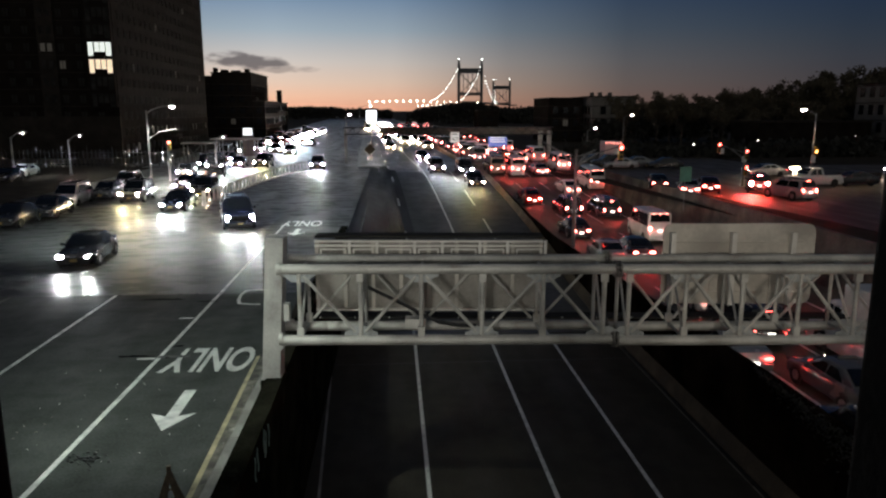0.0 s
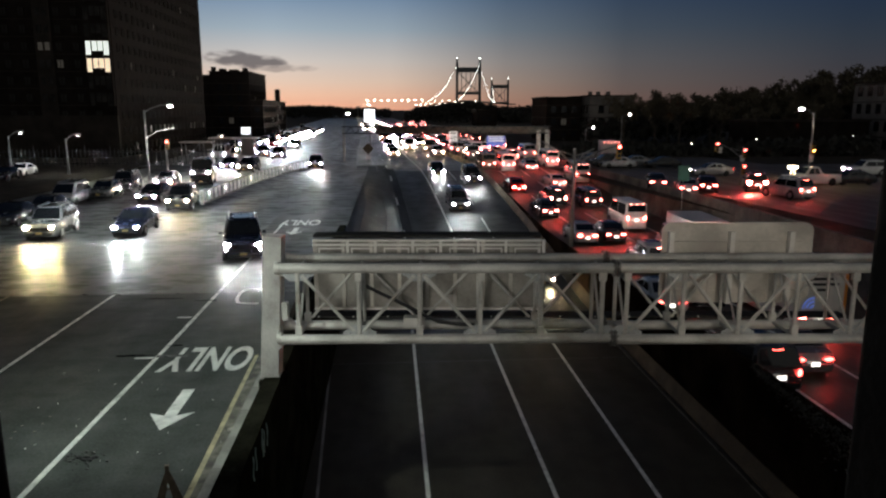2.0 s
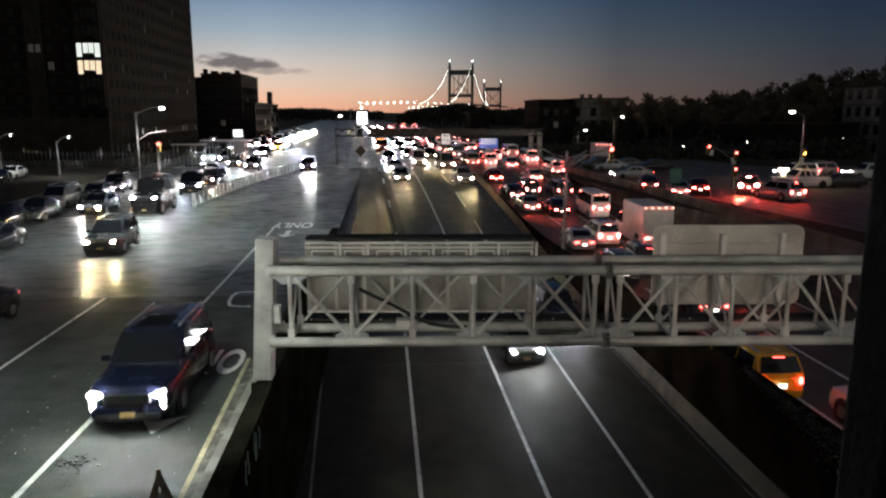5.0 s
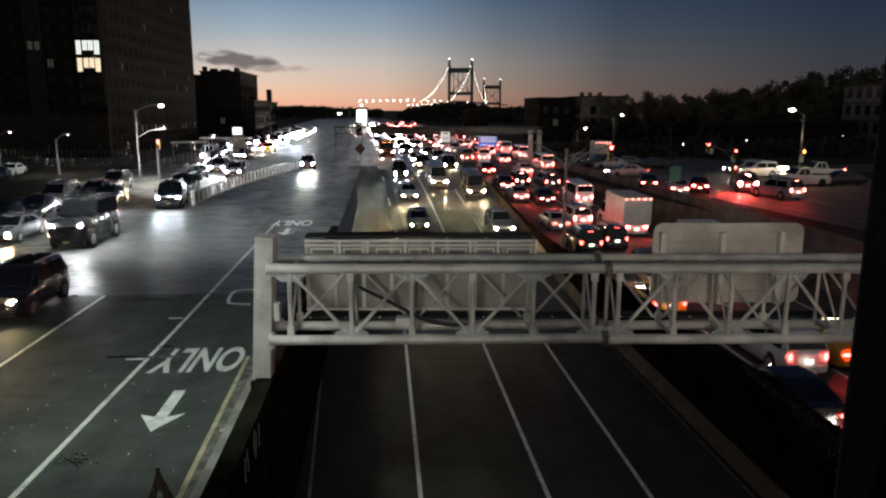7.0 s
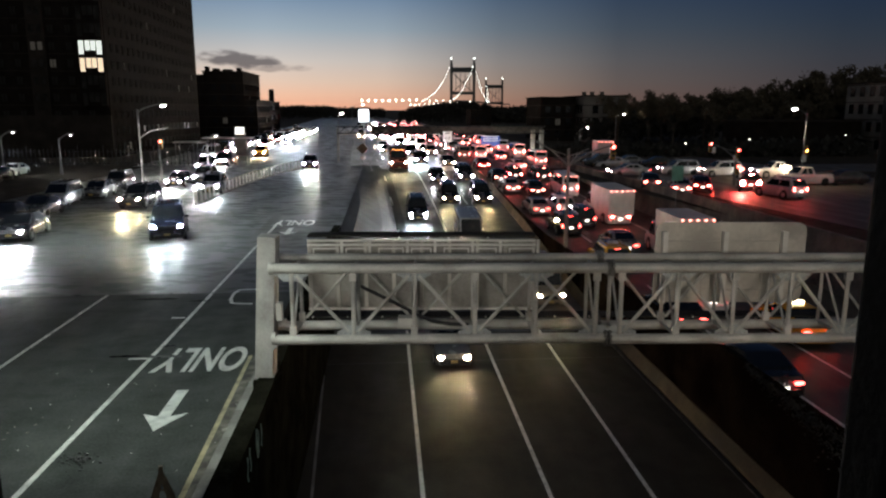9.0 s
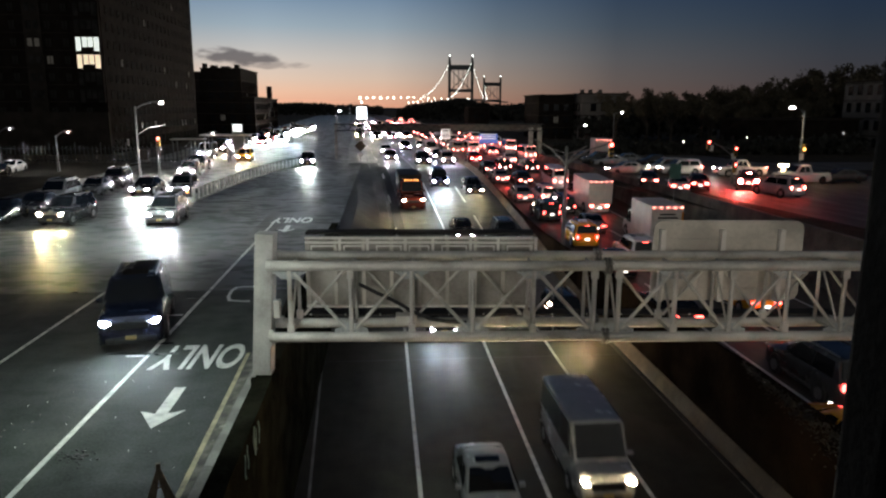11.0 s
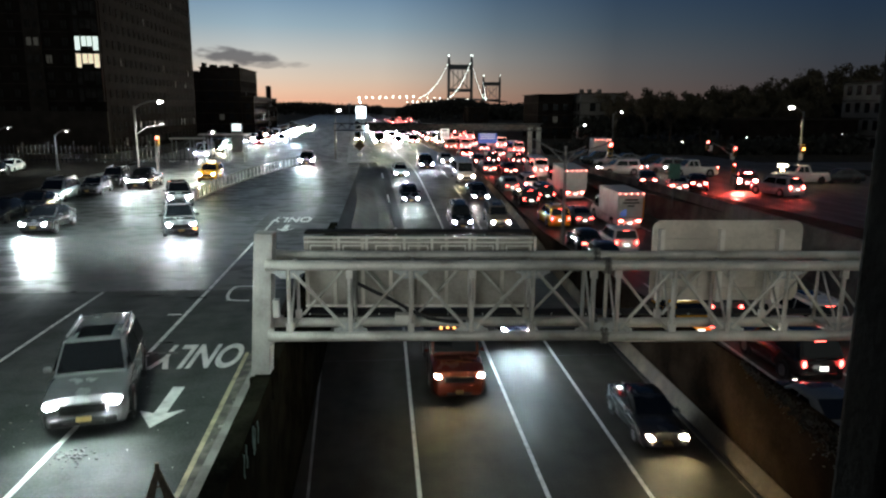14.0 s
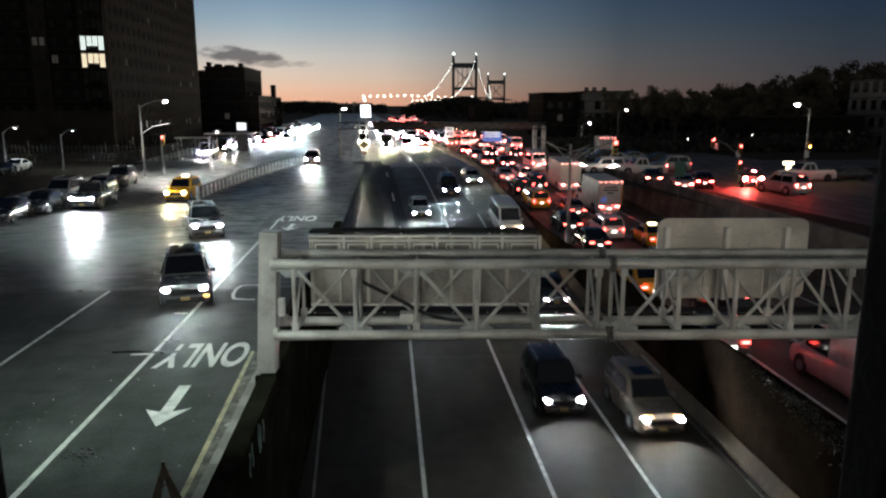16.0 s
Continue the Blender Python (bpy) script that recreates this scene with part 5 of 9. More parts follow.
def far_woods(name, spans, n, y0, y1, seed, label):
    """Distant wood: a ragged mass of leaf clumps under an uneven outline."""
    r = random.Random(seed)
    bm = B()
    for i in range(n):
        t = r.random()
        x = spans[0][0] + (spans[-1][0] - spans[0][0]) * t
        top = float(np.interp(x, [s_[0] for s_ in spans], [s_[1] for s_ in spans])) + r.gauss(0, 0.5) - abs(r.gauss(0, 1.0))
        z = GROUND + (top - GROUND) * r.random() ** 0.45
        s = r.uniform(0.5, 1.3) * (y0 / 300) ** 0.5
        q = Euler((r.uniform(-1.5, 1.5), r.uniform(-1.5, 1.5), r.uniform(0, 6.3))).to_matrix()
        p = Vector((x, r.uniform(y0, y1), z))
        bm.faces.new([bm.verts.new(p + q @ Vector(v)) for v in ((-s, 0, 0), (0, -s * 0.7, 0.1), (s, 0, 0), (0, s * 0.7, -0.1))])
    return tagged(finish(bm, name, foliage_far), label, "woods", kind="stuff")


far_woods("wooded_hill", [(8, 9.5), (14, 12.6), (24, 14.2), (34, 15.6), (44, 16.2), (55, 14.6), (66, 11.8), (80, 9)], 9000, 400, 420, 3, "dark wooded mound before the bridge")
far_woods("far_woods", [(-140, 16), (-110, 15.5), (-86, 14.2), (-70, 15), (-52, 14), (-40, 13.2), (-20, 12.8), (0, 12)], 9000, 600, 640, 4, "dark distant line of trees under the afterglow")
far_woods("far_woods", [(90, 14), (140, 15), (200, 16), (300, 20), (420, 26)], 9000, 560, 620, 5, "dark distant line of trees")
far_woods("wooded_slope", [(46, 9.5), (58, 11), (72, 12.5), (90, 15), (120, 17.5), (170, 20)], 11000, 160, 178, 9, "dark wooded slope behind the street trees")
far_woods("roadside_bushes", [(26, 6.0), (34, 7.2), (45, 6.4), (60, 7.0), (80, 7.5)], 3000, 112, 116, 6, "dark bushes along the far kerb")

# small lights of far streets on the dark slopes
rr = random.Random(12)
bm = B()
for i in range(16):
    x, y = rr.uniform(26, 120), rr.uniform(108, 118)
    bmesh.ops.create_icosphere(bm, subdivisions=1, radius=rr.choice((0.05, 0.07, 0.1)), matrix=Matrix.Translation((x, y, GROUND + rr.uniform(0.5, 3.4))))
tagged(finish(bm, "street_lights_far", LAMP_FAR), "scattered small lights along dark streets", "lights", kind="stuff")


# ---------- vehicles ----------
PAINTS = {
    "black": (0.012, 0.012, 0.014), "charcoal": (0.035, 0.036, 0.04), "navy": (0.006, 0.008, 0.02), "grey": (0.16, 0.165, 0.17),
    "silver": (0.40, 0.405, 0.41), "white": (0.72, 0.72, 0.70), "red": (0.28, 0.018, 0.014), "maroon": (0.09, 0.012, 0.014),
    # the pink tone is white paint with red brake light put into it
    "yellow": (0.70, 0.34, 0.02), "orange": (0.13, 0.026, 0.014), "tan": (0.26, 0.22, 0.17), "rose": (0.78, 0.44, 0.42)}


def paint(c):
    return mat("car_paint_" + c, PAINTS[c], 0.24, 0.25 if c in ("silver", "grey") else 0.0, vary=0.10, scale=1.6, coat=0.35, rvary=0.06, spec=0.4)


rubber = mat("tyre_rubber", (0.014, 0.014, 0.014), 0.85, vary=0.3, scale=10)
rim_metal = mat("wheel_rim", (0.35, 0.35, 0.36), 0.35, 0.8, vary=0.2, scale=12)
car_glass = mat("car_glass", (0.008, 0.009, 0.011), 0.06, vary=0.1, scale=2, rvary=0.03)
black_trim = mat("black_trim", (0.015, 0.015, 0.016), 0.55, vary=0.3, scale=14)
plate_pale = mat("plate_pale", (0.55, 0.50, 0.36), 0.5, vary=0.15, scale=10)
plate_yellow = mat("plate_yellow", (0.46, 0.33, 0.12), 0.5, vary=0.15, scale=10)
HEAD_W = 2500.0
HEAD = {
    "white": mat("headlight_white", (0.9, 0.9, 0.9), 0.2, glow_c=(0.95, 0.98, 1.0), glow=HEAD_W * 1.6),
    "blue": mat("headlight_cool", (0.9, 0.9, 0.9), 0.2, glow_c=(0.78, 0.90, 1.0), glow=HEAD_W * 1.6),
    "warm": mat("headlight_warm", (0.9, 0.9, 0.8), 0.2, glow_c=(1.0, 0.78, 0.42), glow=HEAD_W * 0.7),
    "bright": mat("headlight_dazzling", (0.9, 0.9, 0.9), 0.2, glow_c=(0.95, 0.98, 1.0), glow=HEAD_W * 1.9),
    "amber": mat("headlight_dazzling_warm", (0.9, 0.9, 0.8), 0.2, glow_c=(1.0, 0.80, 0.48), glow=HEAD_W * 1.3),
    "dipped": mat("headlight_dipped", (0.9, 0.9, 0.9), 0.2, glow_c=(0.95, 0.98, 1.0), glow=HEAD_W * 0.34),
    "dipped_cool": mat("headlight_dipped_cool", (0.9, 0.9, 0.9), 0.2, glow_c=(0.78, 0.90, 1.0), glow=HEAD_W * 0.34),
    "dipped_warm": mat("headlight_dipped_warm", (0.9, 0.9, 0.8), 0.2, glow_c=(1.0, 0.74, 0.42), glow=HEAD_W * 0.34),
    "medium": mat("headlight_medium", (0.9, 0.9, 0.9), 0.2, glow_c=(0.95, 0.98, 1.0), glow=HEAD_W * 0.7),
    "signal": mat("headlight_signalling", (0.9, 0.6, 0.3), 0.2, glow_c=(1.0, 0.48, 0.12), glow=HEAD_W * 0.3),
    "low": mat("headlight_low", (0.9, 0.9, 0.88), 0.2, glow_c=(1.0, 0.93, 0.82), glow=HEAD_W * 0.13),
    "faint": mat("headlight_faint", (0.9, 0.9, 0.88), 0.2, glow_c=(1.0, 0.93, 0.82), glow=HEAD_W * 0.012),
    "off": mat("headlight_off", (0.35, 0.36, 0.38), 0.12, 0.2, vary=0.2, scale=12)}
TAIL = {
    "on": mat("taillight_running", (0.35, 0.01, 0.01), 0.25, glow_c=(1.0, 0.075, 0.06), glow=60.0),
    "brake": mat("taillight_braking", (0.5, 0.02, 0.02), 0.25, glow_c=(1.0, 0.09, 0.07), glow=120.0),
    "dazzle": mat("taillight_dazzling", (0.5, 0.02, 0.02), 0.25, glow_c=(1.0, 0.07, 0.055), glow=2600.0),
    "near": mat("taillight_steady", (0.35, 0.01, 0.01), 0.25, glow_c=(1.0, 0.055, 0.045), glow=16.0),
    "dim": mat("taillight_dim", (0.35, 0.01, 0.01), 0.25, glow_c=(1.0, 0.055, 0.045), glow=8.0),
    "off": mat("taillight_off", (0.16, 0.008, 0.008), 0.2, vary=0.2, scale=12)}
# the plate itself glows, in place of light from its lamp
PLATE_GLOW = mat("glowing_plate", (0.7, 0.7, 0.68), 0.4, glow_c=(1.0, 0.95, 0.85), glow=2.2)
ORANGE_GLOW = mat("marker_lamp_orange", (0.7, 0.3, 0.05), 0.3, glow_c=(1.0, 0.42, 0.10), glow=3.5)
PINK_GLOW = mat("marker_lamp_red", (0.7, 0.1, 0.08), 0.3, glow_c=(1.0, 0.25, 0.2), glow=8.0)
TAXI_GLOW = mat("taxi_sign_glow", (0.8, 0.75, 0.5), 0.3, glow_c=(1.0, 0.85, 0.5), glow=5.0)
BAR_GLOW = mat("light_bar_glow", (0.9, 0.95, 1.0), 0.3, glow_c=(0.85, 0.93, 1.0), glow=26.0)

# length, width, belt rows (y, z of belt), cabin (rear base, rear roof, front roof, front base), roof height, wheel radius, wheelbase
KINDS = {
    "sedan": dict(L=4.75, W=1.84, belt=((-1, .62), (-.985, .88), (-.86, 1.0), (-.5, 1.0), (.0, .97), (.40, .93), (.75, .83), (.95, .72), (1, .52)), cab=(-1.75, -.85, .25, 1.15), H=1.46, r=.33, wb=2.8),
    "suv": dict(L=4.75, W=1.94, belt=((-1, .62), (-.99, 1.04), (-.9, 1.12), (-.5, 1.12), (.0, 1.10), (.38, 1.08), (.75, 1.02), (.94, .94), (1, .62)), cab=(-2.28, -1.95, .35, 1.1), H=1.78, r=.37, wb=2.8),
    "large_suv": dict(L=5.15, W=2.05, belt=((-1, .66), (-.99, 1.12), (-.9, 1.22), (-.5, 1.22), (.0, 1.21), (.38, 1.20), (.75, 1.16), (.94, 1.08), (1, .70)), cab=(-2.48, -2.2, .45, 1.2), H=1.96, r=.40, wb=3.0),
    "minivan": dict(L=5.05, W=1.98, belt=((-1, .6), (-.99, 1.0), (-.9, 1.06), (-.4, 1.05), (.1, 1.02), (.5, 1.0), (.78, .92), (.94, .78), (1, .55)), cab=(-2.45, -2.2, .75, 1.75), H=1.76, r=.34, wb=3.0),
    "van": dict(L=5.7, W=2.05, belt=((-1, .6), (-.995, 1.15), (-.9, 1.25), (-.4, 1.25), (.1, 1.22), (.55, 1.18), (.82, 1.1), (.95, .92), (1, .6)), cab=(-2.8, -2.7, 1.3, 2.0), H=2.3, r=.36, wb=3.5),
    "pickup": dict(L=5.6, W=2.0, belt=((-1, .75), (-.995, 1.12), (-.9, 1.14), (-.3, 1.13), (.0, 1.13), (.35, 1.12), (.78, 1.08), (.95, .98), (1, .65)), cab=(-.75, -.45, .55, 1.15), H=1.88, r=.4, wb=3.5),
    "jeep": dict(L=5.4, W=2.14, belt=((-1, .9), (-.99, 1.58), (-.9, 1.64), (-.4, 1.64), (.1, 1.63), (.45, 1.62), (.80, 1.56), (.95, 1.46), (1, .95)), cab=(-2.62, -2.45, .55, 1.1), H=2.62, r=.50, wb=3.5),
    "lorry": dict(L=7.2, W=2.42, belt=((-1, .75), (-.99, 1.05), (-.5, 1.05), (-.1, 1.1), (.15, 1.42), (.35, 1.45), (.75, 1.38), (.95, 1.20), (1, .75)), cab=(-.15, .0, 1.15, 1.65), H=2.5, r=.48, wb=4.4, cargo=(-3.55, -.35, 1.1, 2.75)),
    "bus": dict(L=5.0, W=1.98, belt=((-1, .6), (-.995, 1.3), (-.9, 1.35), (-.4, 1.35), (.1, 1.35), (.6, 1.35), (.9, 1.3), (.97, 1.1), (1, .6)), cab=(-2.43, -2.34, 1.35, 2.05), H=2.42, r=.36, wb=3.1),
    "truck": dict(L=7.6, W=2.2, belt=((-1, .7), (-.99, .95), (-.5, .95), (.0, .95), (.3, 1.2), (.5, 1.25), (.85, 1.18), (.96, 1.0), (1, .6)), cab=(1.0, 1.1, 2.2, 2.75), H=2.25, r=.45, wb=4.6, cargo=(-3.78, 0.95, 1.0, 3.2)),
}
MESHES = {}


def veh_mesh(key, build, material, smooth=True):
    if key not in MESHES:
        bm = build()
        bmesh.ops.recalc_face_normals(bm, faces=bm.faces)
        me = bpy.data.meshes.new(key.split("|")[0])
        bm.to_mesh(me)
        bm.free()
        for m_ in (material if isinstance(material, (list, tuple)) else [material]):
            me.materials.append(m_)
        if smooth:
            me.shade_smooth()
            me.set_sharp_from_angle(angle=radians(42))
        MESHES[key] = me
    return MESHES[key]


def body_rings(k):
    """Cross-sections along the car: sill, flank, character line, shoulder and crowned deck, drawn in and rounded at both ends."""
    rings = []
    L, W = k["L"], k["W"]
    us = [u for u, _ in k["belt"]]
    zs = [z for _, z in k["belt"]]
    for u in (-1, -.992, -.97, -.93, -.87, -.78, -.66, -.5, -.3, -.1, .1, .28, .42, .56, .68, .78, .86, .92, .96, .985, 1):
        zb = float(np.mean([np.interp(u + d, us, zs) for d in (-.03, 0, .03)]))
        e = abs(u)
        w = W / 2 * (1 - 0.05 * max(0, (e - 0.4) / 0.6) ** 2 - 0.16 * max(0, (e - 0.8) / 0.2) ** 3)
        lo = 0.21 + 0.07 * max(0, (e - 0.86) / 0.14) ** 1.5
        back = -math.copysign(1, u) * 0.10 * max(0, (e - 0.9) / 0.1)
        h = zb - lo
        half = [(0.90, lo, 0.3), (0.97, lo + 0.07, 0.1), (1.0, lo + h * 0.40, 0), (0.992, lo + h * 0.62, 0.25), (0.968, lo + h * 0.80, 0.6), (0.93, zb - 0.055, 1.0), (0.865, zb - 0.012, 1.2), (0.62, zb + 0.014, 1.3), (0.25, zb + 0.030, 1.3)]
        pts = [(-w * f, u * L / 2 + back * g, z) for f, z, g in half]
        rings.append(pts + [(-x, y, z) for x, y, z in reversed(pts)])
    return rings


def belt_at(k, y):
    us = [u * k["L"] / 2 for u, _ in k["belt"]]
    return float(np.interp(y, us, [z for _, z in k["belt"]]))


def cabin_pts(k):
    W, H = k["W"], k["H"]
    r0, r1, f1, f0 = k["cab"]
    wb_, wt_ = W / 2 * 0.93, W / 2 * (0.74 if H < 2 else 0.86)
    zb0, zb1 = belt_at(k, r0) - 0.06, belt_at(k, f0) - 0.06
    return wb_, wt_, zb0, zb1


def cabin_mesh(k):
    """Greenhouse: raked screens, a roof that is crowned both ways and sides that lean in."""
    bm = B()
    r0, r1, f1, f0 = k["cab"]
    wb_, wt_, zb0, zb1 = cabin_pts(k)
    H = k["H"]

    def ring(y, zlo, zhi, wl, wh):
        d = zhi - zlo
        half = [(-wl, zlo), (-(wl + (wh * 1.03 - wl) * 0.55), zlo + d * 0.5), (-wh * 1.045, zhi - 0.12 * min(1, d)), (-wh * 0.99, zhi - 0.05 * min(1, d)), (-wh * 0.88, zhi - 0.008), (-wh * 0.55, zhi + 0.014), (-wh * 0.2, zhi + 0.022)]
        return [(x, y, z) for x, z in half] + [(-x, y, z) for x, z in reversed(half)]
    rings = [ring(r0, zb0, zb0 + 0.05, wb_ * 0.93, wb_ * 0.9)]
    for t in (0.35, 0.7, 0.92):
        rings.append(ring(r0 + (r1 - r0) * t, zb0, zb0 + 0.05 + (H - 0.05 - zb0) * t, wb_ * (0.93 + 0.05 * t), wb_ * 0.9 + (wt_ * 0.97 - wb_ * 0.9) * t))
    for t in (0.0, 0.12, 0.35, 0.6, 0.85, 1.0):
        rings.append(ring(r1 + (f1 - r1) * t, zb0 + (zb1 - zb0) * t, H - 0.045 + 0.045 * math.sin(math.pi * (0.12 + 0.76 * t)), wb_, wt_ * (0.97 + 0.03 * math.sin(math.pi * t))))
    for t in (0.92, 0.7, 0.35, 0.0):
        rings.append(ring(f0 + (f1 - f0) * t, zb1, zb1 + 0.05 + (H - 0.055 - zb1) * t, wb_ * (0.93 + 0.06 * t), wb_ * 0.88 + (wt_ * 0.97 - wb_ * 0.88) * t))
    loft(bm, rings)
    return bm


def pane(corners, off, proud=0.022):
    """A thin pane through four corners, a little proud of what it lies on."""
    bm = B()
    c = [Vector(p) for p in corners]
    n = (c[1] - c[0]).cross(c[3] - c[0]).normalized()
    ctr = sum(c, Vector()) / 4
    if n.dot(Vector(off)) < 0:
        n = -n
    hi = [bm.verts.new(p + n * proud) for p in c]
    lo = [bm.verts.new(p - n * 0.02) for p in c]
    bm.faces.new(hi)
    for i in range(4):
        bm.faces.new((hi[i], hi[(i + 1) % 4], lo[(i + 1) % 4], lo[i]))
    return bm


def glass_parts(k):
    r0, r1, f1, f0 = k["cab"]
    wb_, wt_, zb0, zb1 = cabin_pts(k)
    H = k["H"]
    out = []

    def mixp(a, b, t):
        return tuple(p + (q - p) * t for p, q in zip(a, b))
    # windscreen
    bl, br = (-wb_ * 0.86, f0, zb1 + 0.06), (wb_ * 0.86, f0, zb1 + 0.06)
    tl, tr = (-wt_ * 0.88, f1, H - 0.05), (wt_ * 0.88, f1, H - 0.05)
    out.append(("windscreen", lambda: pane((mixp(bl, tl, .1), mixp(br, tr, .1), mixp(br, tr, .93), mixp(bl, tl, .93)), (0, 1, .3), 0.05)))
    bl2, br2 = (-wb_ * 0.84, r0, zb0 + 0.06), (wb_ * 0.84, r0, zb0 + 0.06)
    tl2, tr2 = (-wt_ * 0.86, r1, H - 0.04), (wt_ * 0.86, r1, H - 0.04)
    lo_ = 0.14 if H < 2.2 else 0.35
    out.append(("rear_window", lambda: pane((mixp(bl2, tl2, lo_), mixp(br2, tr2, lo_), mixp(br2, tr2, .9), mixp(bl2, tl2, .9)), (0, -1, .3), 0.05)))
    zt, zb = H - 0.14, (zb0 + zb1) / 2 + 0.11
    y0b, y1b = r0 + (r1 - r0) * 0.5 + 0.15, f0 + (f1 - f0) * 0.35 - 0.1
    y0t, y1t = r1 + 0.15, f1 - 0.12
    pillar = y1t - 0.95 if H == 2.3 else (y0t + y1t) / 2 + 0.05
    for s in (-1, 1):
        xb, xt = s * wb_ * 0.995, s * wt_ * 1.045

        def side(a0, a1, b0, b1, xb=xb, xt=xt, s=s):
            return pane(((xb, a0, zb), (xb, a1, zb), (xt, b1, zt), (xt, b0, zt)), (s, 0, 0))
        out.append(("rear_side_window", lambda f=side: f(y0b, pillar - 0.05, y0t, pillar - 0.05)))
        out.append(("front_side_window", lambda f=side: f(pillar + 0.05, y1b, pillar + 0.05, y1t)))
    return out


def wheel_mesh(r, w=0.22):
    bm = B()
    n = 18
    rings = []
    for i, (xx, rad) in enumerate(((-w / 2, r * .62), (-w / 2, r * .9), (-w * .36, r), (w * .36, r), (w / 2, r * .9), (w / 2, r * .62))):
        rings.append([(xx, math.cos(2 * math.pi * j / n) * rad, math.sin(2 * math.pi * j / n) * rad) for j in range(n)])
    return loft(bm, rings)


def rim_mesh(r, s):
    """A dished disc with five spokes, on the wheel's outer side."""
    bm = B()
    tube(bm, (s * 0.112, 0, 0), (s * 0.118, 0, 0), r * 0.6, seg=14)
    for j in range(5):
        a = 2 * math.pi * j / 5
        box(bm, s * 0.118 - 0.006, s * 0.118 + 0.006, -0.035, 0.035, 0.03, r * 0.56, m=Matrix.Rotation(a, 4, "X"))
    return bm


def lens_mesh(w, h, d, y, slant=0.0):
    """A swept lamp lens: a flattened bowl facing along y."""
    def build():
        bm = B()
        bmesh.ops.create_uvsphere(bm, u_segments=10, v_segments=6, radius=0.5, matrix=Matrix.Diagonal((w, d, h, 1)))
        return bm
    return build


def headlamp_mesh(w, length, s):
    """A swept-back lamp unit: a bulging lens that faces ahead and a little up, over a dark housing that cuts its beam off below."""
    def build():
        bm = B()
        out = [(-.50, -.22), (-.36, -.42), (.08, -.50), (.38, -.46), (.52, -.24), (.56, .12), (.52, .46), (.26, .44), (-.16, .20), (-.44, .0)]
        hi = [bm.verts.new((s * u * w, v * length, 0.0)) for u, v in out]
        top = [bm.verts.new((s * u * w * 0.6, v * length * 0.6, 0.028)) for u, v in out]
        lo = [bm.verts.new((s * u * w * 0.9, v * length * 0.9, -0.12)) for u, v in out]
        n = len(out)
        bm.faces.new(top).material_index = 0
        bm.faces.new(list(reversed(lo))).material_index = 1
        for i in range(n):
            bm.faces.new((hi[i], hi[(i + 1) % n], top[(i + 1) % n], top[i])).material_index = 0
            bm.faces.new((hi[i], lo[i], lo[(i + 1) % n], hi[(i + 1) % n])).material_index = 1
        # a flap added as blocker along the outer edge keeps the beam from straying sideways
        lip = [bm.verts.new(hi[i].co + Vector((s * 0.03, 0, 0.15))) for i in (3, 4, 5)]
        for i, (p, q) in enumerate(((3, 4), (4, 5))):
            bm.faces.new((hi[p], hi[q], lip[i + 1], lip[i])).material_index = 1
        # upright, facing ahead, then leaning back with the bonnet and round the corner of the car
        m = Matrix.Rotation(radians(14 * s), 4, "Z") @ Matrix.Rotation(radians(34), 4, "X") @ Matrix(((1, 0, 0, 0), (0, 0, 1, 0), (0, 1, 0, 0), (0, 0, 0, 1)))
        bmesh.ops.transform(bm, matrix=m, verts=bm.verts)
        return bm
    return build


